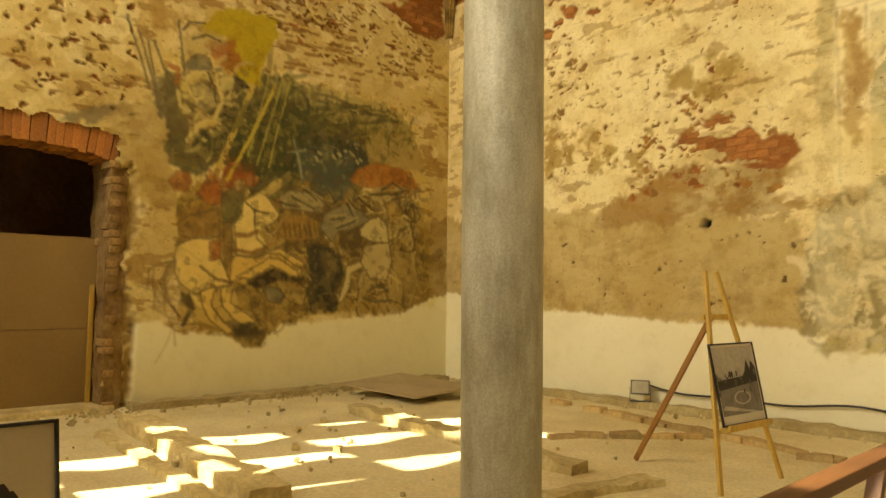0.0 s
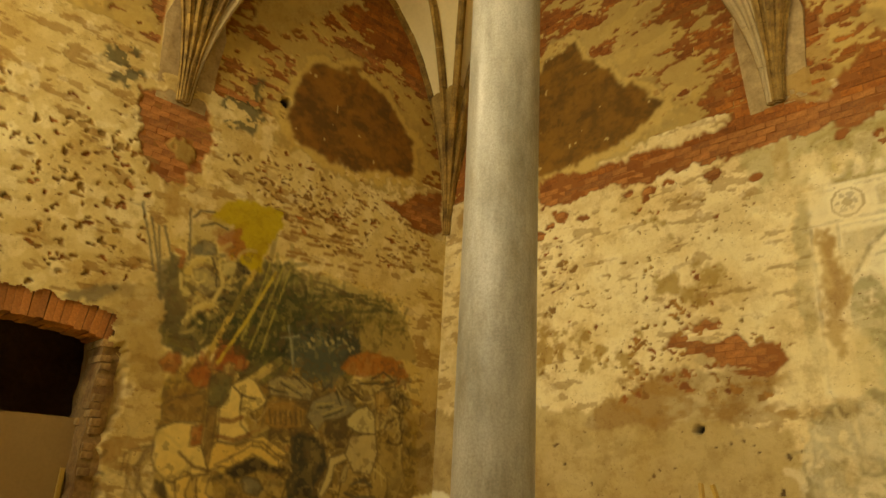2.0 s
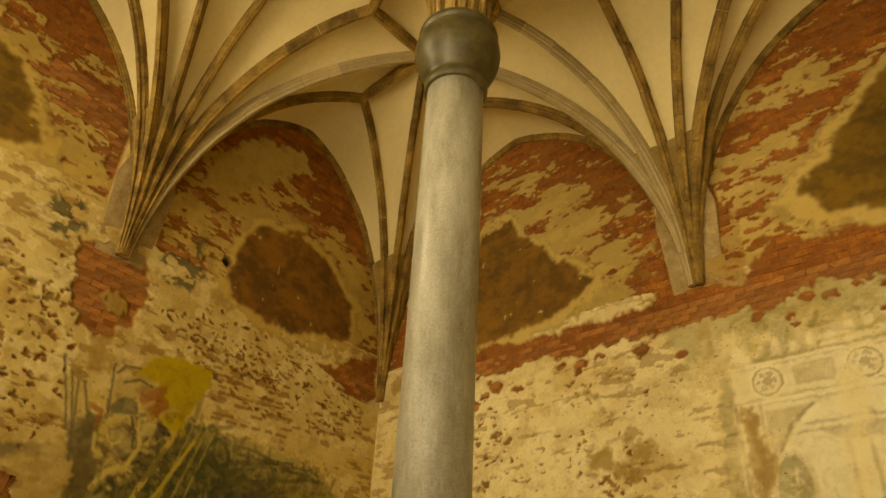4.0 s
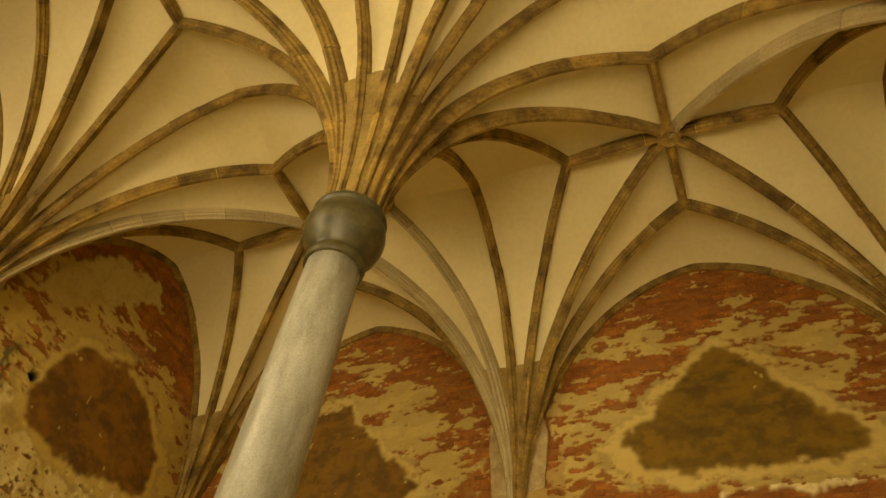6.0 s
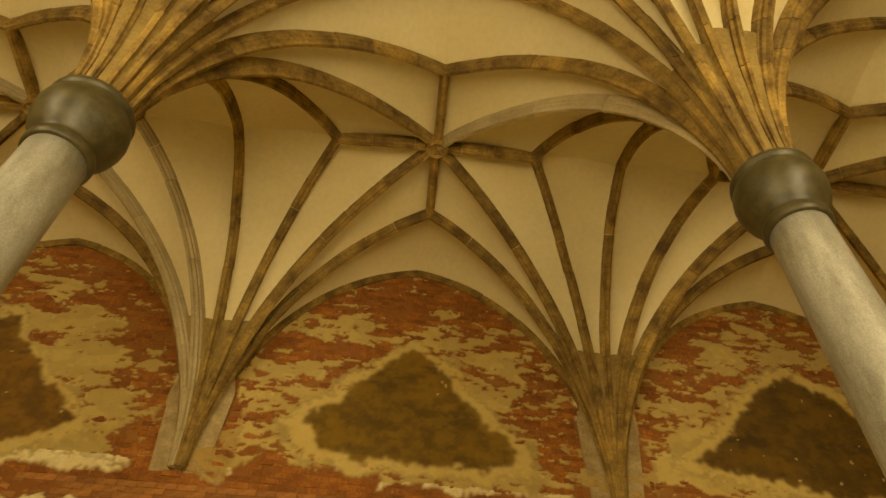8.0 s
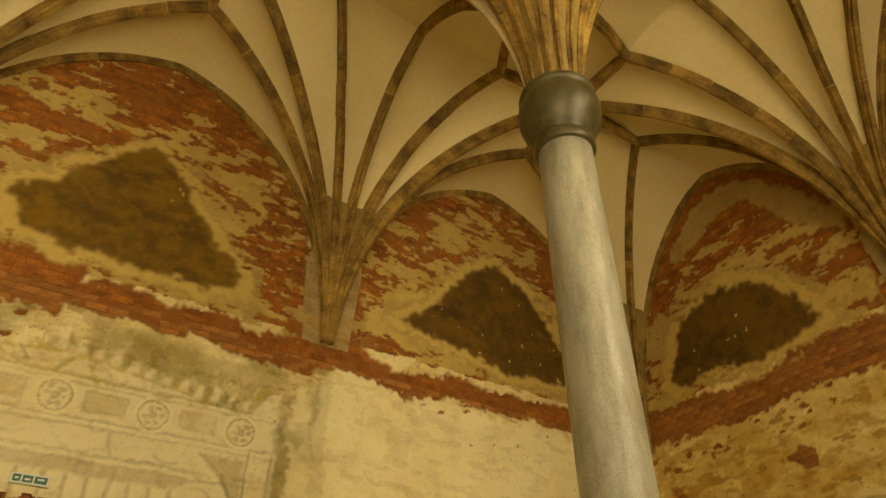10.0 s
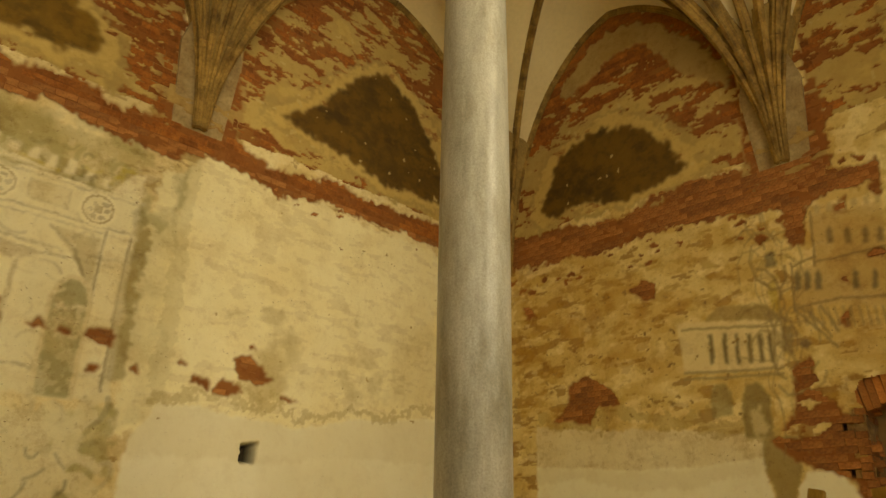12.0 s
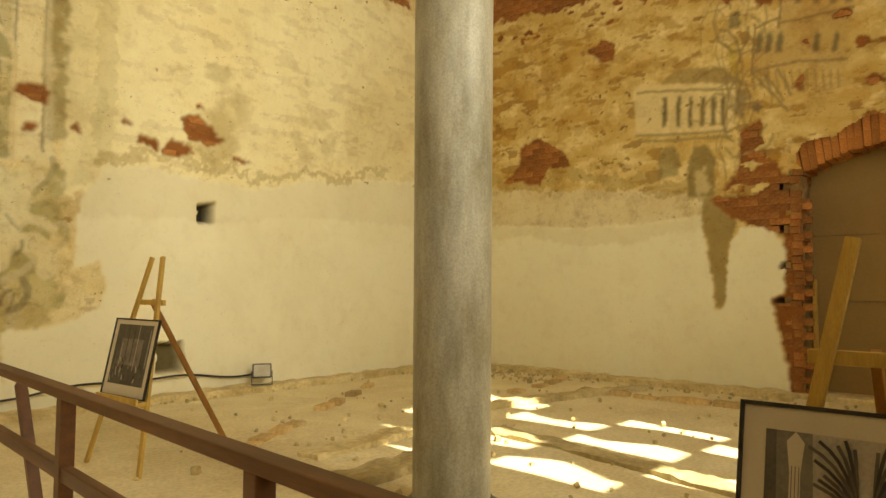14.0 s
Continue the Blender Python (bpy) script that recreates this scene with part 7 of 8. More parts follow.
E.pocks([(2.84, 4.83), (7.70, 5.07), (7.69, 5.98), (2.82, 5.74)], 90, 0.04, 45, MORTAR, 0.02, 1.8, 0.8)
E.pocks([(YS, 3.3), (2.50, 3.13), (2.41, 5.82), (YS, 6)], 50, 0.06, 5, MORTAR, 0.03, 1.5, 0.8)
N.pocks([(2.99, 2.34), (8.54, 2.57), (8.55, 5.06), (3.23, 5.25)], 40, 0.016, 71, (0.42, 0.30, 0.13), 0.012, 1.2)
E.pocks([(3.31, 2.67), (7.72, 2.68), (7.71, 4.67), (4.23, 4.80)], 160, 0.018, 6, (0.36, 0.24, 0.1), 0.015, 1.4)


def west(s, d):
    return XW - d, s


def north(s, d):
    return s, YN + d


def east(s, d):
    return XE + d, s


# doorways: s from, s to, height of the springing, rise of the head
DOOR_W, DOOR_E, DOOR_N = (0.75, 2.64, 2.79, 0.10), (0.66, 2.61, 2.64, 0.26), (-0.92, 1.14, 2.95, 0.25)
wall_objects = {}
for w, to, cut, label in ((W, west, [DOOR_W], "old plaster wall with a faded battle painting and whitewashed foot"),
                          (N, north, [DOOR_N], "long plaster wall with bare brick band and faded painted facade"),
                          (E, east, [DOOR_E], "plaster wall with painted loggia and tower above whitewash")):
    ob = w.sheet(to, w is not N, cut)
    wall_objects[w.name] = tagged(ob, label, "wall", kind="structure")


def masonry(name, a, b, label, mat=None):
    """A plain block of wall between two corners."""
    a, b = Vector(a), Vector(b)
    size = b - a
    return tagged(part(name, box_bm(tuple(abs(v) for v in size), (a + b) / 2), mat or M_PLAIN), label, "wall", kind="structure")


# plain slabs added behind the thin wall sheets so no light leaks in
T0, T1 = 0.26, 0.80
for name, x0, x1, (s0, s1, spring, up) in (("wall_west_backing", XW - T1, XW - T0, DOOR_W), ("wall_east_backing", XE + T0, XE + T1, DOOR_E)):
    root = tagged(new(name), "plain backing slabs added behind the thin wall sheet to stop light", "wall", kind="structure")
    for a, b in (((x0, YS - 1, -0.2), (x1, s0 - 0.16, 11)), ((x0, s1 + 0.16, -0.2), (x1, YN + 1, 11)), ((x0, s0 - 0.16, spring + up + 0.30), (x1, s1 + 0.16, 11))):
        a, b = Vector(a), Vector(b)
        part("core", box_bm(tuple(b - a), (a + b) / 2), M_PLAIN, root)
root = tagged(new("wall_north_backing"), "plain backing slabs added behind the thin wall sheet to stop light", "wall", kind="structure")
for a, b in (((XW - 1, YN + T0, -0.2), (DOOR_N[0] - 0.16, YN + T1, 11)), ((DOOR_N[1] + 0.16, YN + T0, -0.2), (XE + 1, YN + T1, 11)), ((DOOR_N[0] - 0.16, YN + T0, 3.75), (DOOR_N[1] + 0.16, YN + T1, 11))):
    a, b = Vector(a), Vector(b)
    part("core", box_bm(tuple(b - a), (a + b) / 2), M_PLAIN, root)
# unseen slab added over the vault to keep the sun out
masonry("roof_slab", (XW - 1, YS - 1, 10.7), (XE + 1, YN + 1, 10.9), "plain unseen slab added above the vault to block the sun")
# unseen south wall with three tall windows, the middle one added to brighten
south = tagged(new("wall_south"), "unseen plain plaster wall with three tall windows, the middle one added", "wall", kind="structure")
edges = [XW - 1] + [x + s * w / 2 for x, w, _ in WINDOWS for s in (-1, 1)] + [XE + 1]
spans = list(zip(edges[::2], edges[1::2]))
for a, b in spans:
    part("wall_panel", box_bm((b - a, 0.5, 11.2), ((a + b) / 2, YS - 0.25, 5.4)), M_PLAIN, south)
for k, (wx, ww, slant) in enumerate(WINDOWS):
    part("wall_panel", box_bm((ww, 0.5, WZ0 + 0.2), (wx, YS - 0.25, WZ0 / 2 - 0.1)), M_PLAIN, south)
    part("wall_panel", box_bm((ww, 0.5, 11 - WZ1), (wx, YS - 0.25, (11 + WZ1) / 2)), M_PLAIN, south)
    win = tagged(new("window_%d" % (k + 1)), "unseen tall window with slanting boards cut to shape the sun patches", "window", kind="structure")
    # checkered boards with wavy edges, added to shape the sun on the floor
    du, dv, lean = 0.50, 1.016, 0.10 * slant
    for i in range(-6, 7):
        for j in range(6):
            z0, z1 = WZ0 + j * dv, min(WZ0 + (j + 1) * dv, WZ1)
            if z0 >= WZ1:
                continue
            openpane = (i + j) % 2 == 0
            edge = [(i * du + (du * (0.66 + 0.16 * math.sin(q / 8 * 2 * math.pi + i)) if openpane else 0.0), z0 + (z1 - z0) * q / 8) for q in range(9)]
            quad = []
            for u, z in [((i + 1) * du, z1), ((i + 1) * du, z0)] + edge:
                x = wx + u + lean * (z - (WZ0 + WZ1) / 2)
                quad.append((min(max(x, wx - ww / 2), wx + ww / 2), min(z, WZ1)))
            quad = [q for n, q in enumerate(quad) if n == 0 or abs(q[0] - quad[n - 1][0]) + abs(q[1] - quad[n - 1][1]) > 1e-4]
            if len(quad) < 4 or max(q[0] for q in quad) - min(q[0] for q in quad) < 0.02:
                continue
            bm = bmesh.new()
            f = bm.faces.new([bm.verts.new((x, YS - 0.46, z)) for x, z in quad])
            ext = bmesh.ops.extrude_face_region(bm, geom=[f])
            bmesh.ops.translate(bm, vec=(0, 0.03, 0), verts=[e for e in ext["geom"] if isinstance(e, bmesh.types.BMVert)])
            bmesh.ops.recalc_face_normals(bm, faces=bm.faces)
            part("board", bm, M_BOARD, win)

def rough_block(size, seed, grain_size=0.10, jag=0.02):
    """A weathered low block: a subdivided box with its skin pushed in and out."""
    bm = bmesh.new()
    nx, ny, nz = [max(1, int(round(v / grain_size))) for v in size]
    bmesh.ops.create_cube(bm, size=1, matrix=Matrix.Diagonal((*size, 1)))
    for axis, n in ((0, nx), (1, ny), (2, nz)):
        for k in range(1, n):
            co, no = [0, 0, 0], [0, 0, 0]
            co[axis], no[axis] = size[axis] * (k / n - 0.5), 1
            bmesh.ops.bisect_plane(bm, geom=bm.verts[:] + bm.edges[:] + bm.faces[:], plane_co=co, plane_no=no)
    for v in bm.verts:
        n = noise.noise_vector(v.co * 6 + Vector((seed, seed * 2.3, 0)))
        v.co += n * jag
    return bm


# doorways: reveals, heads and what closes them
def doorway(name, x, out, door, board_top, label, jamb, turn=0, head=(0.38, 0.52)):
    """out: +1 or -1, the way out of the room. Brick jambs, an arched head of upright bricks, boards across."""
    s0, s1, spring, up = door
    root = tagged(new(name), label, "doorway", kind="structure")
    rng = random.Random(7 + out)
    depth = 0.62
    for s, side in ((s0, -1), (s1, 1)):
        bm = rough_block((depth, 0.20, spring + 0.15), 3 + side + out, 0.07, 0.035)
        bmesh.ops.translate(bm, vec=(x + out * (depth / 2 + 0.045), s + side * 0.125, (spring + 0.1) / 2 - 0.05), verts=bm.verts)
        part("jamb_core", bm, M_JAMB, root)
        z = 0.02
        while z < spring - 0.03:
            if rng.random() > (0.45 if out < 0 else 0.2):
                for k in range(2):
                    bm = box_bm((0.28, 0.12, 0.078), bevel=0.008)
                    ob = part("brick", bm, jamb, root)
                    ob.matrix_basis = pose(x + out * (0.14 + 0.29 * k + rng.uniform(-0.015, 0.02)), s + side * (0.075 + rng.uniform(-0.02, 0.03)), z + 0.034, rng.uniform(-2, 2), rng.uniform(-1.5, 1.5), rng.uniform(-4, 4))
            z += 0.086
    n = int((s1 - s0 + 0.3) / 0.083)
    for row, (x_off, lift) in enumerate(((0.155, 0.0), (0.43, 0.0))):
        for k in range(n):
            s = s0 - 0.12 + (k + 0.5) * (s1 - s0 + 0.24) / n
            q = (s - (s0 + s1) / 2) / ((s1 - s0) / 2)
            h = spring + up * (1 - min(q * q, 1.3))
            tall = rng.uniform(*head) if row == 0 else 0.28
            bm = box_bm((0.26, 0.079, tall), bevel=0.008)
            ob = part("brick", bm, M_ARCH, root)
            ob.matrix_basis = pose(x + out * (x_off + rng.uniform(0, 0.02)), s, h + tall / 2 - 0.02 + rng.uniform(-0.012, 0.012) + lift, q * -9, rng.uniform(-1, 1), rng.uniform(-2, 2))
    bx = x + out * 0.40
    z0 = 0.0
    for k, z1 in enumerate(board_top):
        part("board", box_bm((0.018, s1 - s0 + 0.1, z1 - z0 - 0.006), (bx + 0.002 * k, (s0 + s1) / 2, (z0 + z1) / 2), 0.002), M_BOARD, root, "plain brown hardboard sheet")
        z0 = z1
    part("stud", box_bm((0.05, 0.045, 1.35), (bx - out * 0.04, s1 - 0.02, 0.70), 0.004), M_PINE, root, "pine batten")
    part("threshold", box_bm((0.7, s1 - s0 + 0.3, 0.10), (x + out * 0.3, (s0 + s1) / 2, 0.01), 0.02), M_RUBBLE, root)
    # passage walls added beyond, the dark of the unlit room put into their colour
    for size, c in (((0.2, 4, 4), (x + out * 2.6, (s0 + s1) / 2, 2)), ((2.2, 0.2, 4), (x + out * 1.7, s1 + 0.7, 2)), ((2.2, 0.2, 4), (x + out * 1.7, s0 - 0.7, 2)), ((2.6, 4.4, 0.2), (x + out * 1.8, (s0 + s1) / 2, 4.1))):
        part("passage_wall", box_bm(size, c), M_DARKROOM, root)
    root.matrix_basis = pose(0, 0, 0, 0, 0, turn)
    return root


M_ARCH = surface("orange_brick", (0.38, 0.13, 0.032), (0.50, 0.20, 0.055), 5.0, 0.85, 40.0, 0.4, 0.4, 0.01, per=0.28)
doorway("door_1", XW, -1, DOOR_W, (0.88, 1.91), "brick doorway half closed by brown boards, dark above", M_JAMB)
doorway("door_2", XE, 1, DOOR_E, (0.45, 1.12, 1.89, 3.1), "arched brick doorway closed by brown hardboard", M_BRICK)
doorway("door_3", YN, 1, (-DOOR_N[1], -DOOR_N[0], DOOR_N[2], DOOR_N[3]), (1.1, 2.2, 3.6), "arched brick doorway under the painted facade, boarded up", M_BRICK, 90, (0.34, 0.44))

# ---- floor ----
def ground_height(x, y):
    """Uneven trodden screed, sinking and rising a few centimetres."""
    return 0.05 * (fbm(x * 0.6, y * 0.6, 5) - 0.5) + 0.025 * (fbm(x * 2.7, y * 2.7, 6) - 0.5) + 0.006 * (fbm(x * 11, y * 11, 9) - 0.5)


gx, gy = np.meshgrid(np.arange(XW - 3.2, XE + 3.2, 0.06), np.arange(YS - 0.6, YN + 3.2, 0.06), indexing="ij")
gz = ground_height(gx, gy)
nx_, ny_ = gx.shape
gi, gj = np.meshgrid(np.arange(nx_ - 1), np.arange(ny_ - 1), indexing="ij")
gq = (gi * ny_ + gj).ravel()
gf = np.stack([gq, gq + ny_, gq + ny_ + 1, gq + 1], 1)
floor = tagged(link_mesh("floor", np.stack([gx, gy, gz], -1).reshape(-1, 3).tolist(), gf.tolist(), M_FLOOR, smooth=True), "uneven dusty screed floor of an excavated hall", "floor", kind="structure")


def footing(a, b, width, height, label, seed, mat=None, name="wall_footing"):
    """Remains of an old wall standing a little out of the floor."""
    a, b = Vector((*a, 0)), Vector((*b, 0))
    d = b - a
    ob = part(name, rough_block((d.length, width, height + 0.06), seed, 0.085, 0.034), mat or M_RUBBLE)
    ob.matrix_basis = Matrix.Translation((a + b) / 2 + Vector((0, 0, height / 2 - 0.03))) @ Matrix.Rotation(math.atan2(d.y, d.x), 4, "Z")
    return tagged(ob, label, "footing", "old wall footings")


L = "low dusty footing of a vanished wall in the floor"
footing((-6.94, 2.62), (-3.71, 2.31), 0.28, 0.13, L, 1)
footing((-6.69, 2.25), (-3.76, 2.06), 0.12, 0.05, L, 2)
footing((-7.86, 2.9), (-7.86, 7.6), 0.24, 0.075, "rubble ledge along the foot of the painted wall", 3)
footing((-6.18, 4.74), (-2.96, 4.39), 0.20, 0.10, L, 4)
footing((-7.4, 7.62), (-1.1, 7.62), 0.24, 0.075, "rubble ledge along the foot of the long wall", 5)
footing((1.35, 7.62), (8.6, 7.63), 0.24, 0.075, "rubble ledge along the foot of the long wall", 12)
footing((8.66, 2.7), (8.66, 7.4), 0.26, 0.08, "rubble ledge along the foot of the end wall", 6)
footing((-2.71, 3.70), (-2.48, 4.62), 0.18, 0.06, L, 7)
footing((3.15, 4.48), (4.83, 4.67), 0.22, 0.05, L, 8)
footing((2.90, 3.79), (3.92, 3.82), 0.3, 0.06, L, 9)
footing((5.72, 4.94), (8.18, 4.31), 0.20, 0.06, L, 10)
footing((4.30, 1.22), (4.90, 4.13), 0.22, 0.035, L, 11)


# rows of bricks left in the floor
def brick_row(a, b, label, seed, skip=0.12):
    rng = random.Random(seed)
    root = tagged(new("brick_row"), label, "bricks", "brick rows in the floor")
    a, b = Vector((*a, 0.0)), Vector((*b, 0.0))
    d = b - a
    n = int(d.length / 0.29)
    for k in range(n):
        if rng.random() < skip:
            continue
        p = a + d * ((k + 0.5) / n)
        ob = part("brick", box_bm((0.27, 0.13, 0.075), bevel=0.008), M_PALEBRICK, root)
        ob.matrix_basis = pose(p.x + rng.uniform(-0.02, 0.02), p.y + rng.uniform(-0.02, 0.02), 0.006 + rng.uniform(-0.015, 0.015), rng.uniform(-4, 4), rng.uniform(-4, 4), math.degrees(math.atan2(d.y, d.x)) + rng.uniform(-5, 5))
    return root


brick_row((-4.01, 5.28), (-3.08, 6.50), "broken row of dusty bricks set in the floor", 1)
brick_row((-6.46, 7.29), (-1.84, 6.39), "broken row of dusty bricks set in the floor", 2)
brick_row((-2.57, 6.20), (-1.48, 6.43), "loose dusty bricks lying by the wall", 3, 0.4)
brick_row((6.09, 5.21), (8.38, 5.54), "tumbled bricks by the end wall", 4, 0.3)
brick_row((7.46, 4.76), (7.70, 2.94), "broken row of dusty bricks set in the floor", 5)
brick_row((2.93, 5.03), (6.09, 6.99), "broken row of dusty bricks set in the floor", 6, 0.35)
brick_row((-4.18, 1.24), (-2.42, 3.54), "broken row of dusty bricks set in the floor", 7, 0.4)


def rubble_heap(c, spread, n, seed, label):
    rng = random.Random(seed)
    v, f = [], []
    for _ in range(n):
        x, y = c[0] + rng.gauss(0, spread[0]), c[1] + rng.gauss(0, spread[1])
        x, y = min(max(x, XW + 0.12), XE - 0.12), min(y, YN - 0.12)
        r = rng.uniform(0.008, 0.022) * (1.0 if rng.random() < 0.93 else 1.9)
        base = len(v)
        turn = Euler((rng.uniform(0, 3), rng.uniform(0, 3), rng.uniform(0, 3))).to_matrix()
        for q in ((-1, -1, -1), (1, -1, -1), (1, 1, -1), (-1, 1, -1), (-1, -1, 1), (1, -1, 1), (1, 1, 1), (-1, 1, 1)):
            p = turn @ Vector([a * r * rng.uniform(0.55, 1.0) for a in q])
            v.append((x + p.x, y + p.y, r * 0.5 + 0.01 + p.z))
        f += [tuple(base + k for k in q) for q in ((0, 3, 2, 1), (4, 5, 6, 7), (0, 1, 5, 4), (1, 2, 6, 5), (2, 3, 7, 6), (3, 0, 4, 7))]
    return tagged(link_mesh("rubble", v, f, M_RUBBLES), label, "rubble", kind="stuff")


rubble_heap((8.3, 6.5), (0.35, 0.5), 260, 1, "heap of broken brick and mortar by the end wall")
rubble_heap((-7.7, 5.0), (0.15, 1.6), 160, 2, "crumbs of mortar along the foot of the painted wall")
rubble_heap((0.0, 7.55), (4.5, 0.12), 220, 3, "crumbs of mortar along the foot of the long wall")
rubble_heap((8.5, 4.6), (0.15, 1.4), 140, 4, "crumbs of mortar along the foot of the end wall")
rubble_heap((-5.5, 4.0), (1.5, 1.6), 120, 5, "scattered crumbs on the dusty floor")
rubble_heap((4.8, 4.3), (1.7, 1.5), 140, 6, "scattered crumbs on the dusty floor")
rubble_heap((-7.75, 2.55), (0.15, 0.2), 60, 7, "broken mortar at the foot of the door jamb")

# a sheet of hardboard lying over a hole by the corner
sheet = part("hardboard_sheet", box_bm((1.35, 1.2, 0.015), bevel=0.003), M_SHEET)
sheet.matrix_basis = pose(-6.9, 6.06, 0.14, 2, 2.5, 8)
tagged(sheet, "pale hardboard sheet lying over a hole in the floor", "board")


# ---- easels and framed photographs ----
def easel(x, y, turn, size, sz, foot=0.43, tall=1.78, hz=1.36):
    """Wooden A-frame easel; it faces its own +x and leans back."""
    root = new("easel")
    lean, top = -0.20 * tall, 0.085
    for s in (-1, 1):
        part("front_leg", beam_bm((0, s * foot, 0.0), (lean, s * top, tall), 0.045, 0.028, 0.004, (0, 1, 0)), M_PINE, root)
    part("crossbar", beam_bm((-0.2 * hz - 0.03, -0.21, hz), (-0.2 * hz - 0.03, 0.21, hz), 0.03, 0.045), M_PINE, root)
    part("rear_leg", beam_bm((-1.12, -0.03, 0.015), (-0.2 * hz - 0.05, -0.03, hz + 0.02), 0.045, 0.03, 0.004), M_PINE_DARK, root, "darker hinged rear leg")
    part("shelf", beam_bm((-0.2 * sz + 0.045, -0.33, sz), (-0.2 * sz + 0.045, 0.33, sz), 0.07, 0.03), M_PINE, root)
    part("shelf_lip", beam_bm((-0.2 * sz + 0.09, -0.33, sz + 0.02), (-0.2 * sz + 0.09, 0.33, sz + 0.02), 0.02, 0.05), M_PINE, root)
    root.matrix_basis = pose(x, y, 0.0, 0, 0, turn) @ Matrix.Scale(size, 4)
    return tagged(root, "varnished pine easel with hinged rear leg on the dusty floor", "easel", "exhibition easels")


def framed(x, y, turn, size, w, h, paint, label, margin=0.06, z0=0.585):
    """A framed photograph standing on an easel's shelf, leaning back with it."""
    root = new("framed_picture")
    b = 0.013
    for s in (-1, 1):
        part("frame_side", box_bm((0.022, b, h), (0, s * (w / 2 - b / 2), h / 2), 0.003), M_FRAME, root)
    for z in (b / 2, h - b / 2):
        part("frame_bar", box_bm((0.022, w - 2 * b, b), (0, 0, z), 0.003), M_FRAME, root)
    part("mount", box_bm((0.006, w - 2 * b, h - 2 * b), (-0.002, 0, h / 2)), M_MAT, root, "cream paper mount")
    part("backing", box_bm((0.006, w - 2 * b, h - 2 * b), (-0.009, 0, h / 2)), M_BOARD, root)
    paint(root, w, h, margin)
    root.matrix_basis = pose(x, y, 0, 0, 0, turn) @ Matrix.Scale(size, 4) @ pose(-0.2 * z0 + 0.05, 0, z0, 0, math.degrees(math.atan(-0.2)), 0)
    return tagged(root, label, "picture", "framed photographs on easels")


def flat_shape(name, pts, x, mat, root):
    root, turn = root if isinstance(root, tuple) else (root, 1)
    bm = bmesh.new()
    bm.faces.new([bm.verts.new((x, a * turn, b)) for a, b in pts])
    bmesh.ops.recalc_face_normals(bm, faces=bm.faces)
    for f in bm.faces:
        if f.normal.x < 0:
            f.normal_flip()
    ob = part(name, bm, mat, root)
    return ob


def tone(name, v, spread=0.25):
    return surface("print_" + name, (v * (1 - spread), v * (1 - spread) * 0.9, v * (1 - spread) * 0.75), (v * (1 + spread), v * (1 + spread) * 0.9, v * (1 + spread) * 0.75), 12.0, 0.5, 90.0, 0.35, 0.0)


INK, GREY, MIDGREY, PALEGREY = tone("ink", 0.03), tone("grey", 0.10), tone("middle", 0.20), tone("pale", 0.46, 0.15)


def photo_garden(root, w, h, m):
    a, b, c, d = -w / 2 + m, w / 2 - m, m + 0.05, h - m
    flat_shape("photo_sky", [(a, c), (b, c), (b, d), (a, d)], 0.003, PALEGREY, root)
    flat_shape("photo_ground", [(a, c), (b, c), (b, c + 0.26), (a, c + 0.22)], 0.004, MIDGREY, root)
    flat_shape("photo_hedge", [(a, c + 0.2), (b, c + 0.25), (b, c + 0.36), (b - 0.06, c + 0.43), (b - 0.09, c + 0.35), (b - 0.13, c + 0.44), (b - 0.18, c + 0.34), (b - 0.22, c + 0.30), (a, c + 0.28)], 0.005, INK, root)
    ring = [(0.02 + 0.13 * math.cos(t * 0.4), c + 0.13 + 0.055 * math.sin(t * 0.4)) for t in range(16)]
    flat_shape("photo_lawn", ring, 0.006, PALEGREY, root)
    flat_shape("photo_bed", [(0.02 + 0.8 * (y - 0.02), c + 0.13 + 0.8 * (z - c - 0.13)) for y, z in ring], 0.0075, MIDGREY, root)
    rng = random.Random(11)
    for k in range(26):                           # foliage and lawn edges
        y, z = rng.uniform(a, b - 0.03), c + rng.uniform(0.16, 0.33)
        q = rng.uniform(0.008, 0.022)
        flat_shape("photo_bush", [(y + q * math.cos(u), z + 1.5 * q * math.sin(u)) for u in (0.2, 1.3, 2.4, 3.6, 4.7, 5.6)], 0.0062 + 0.00004 * k, rng.choice((INK, GREY, MIDGREY)), root)
    flat_shape("photo_path", [(a, c + 0.05), (a + 0.05, c + 0.08), (b - 0.05, c), (b - 0.14, c)], 0.006, PALEGREY, root)


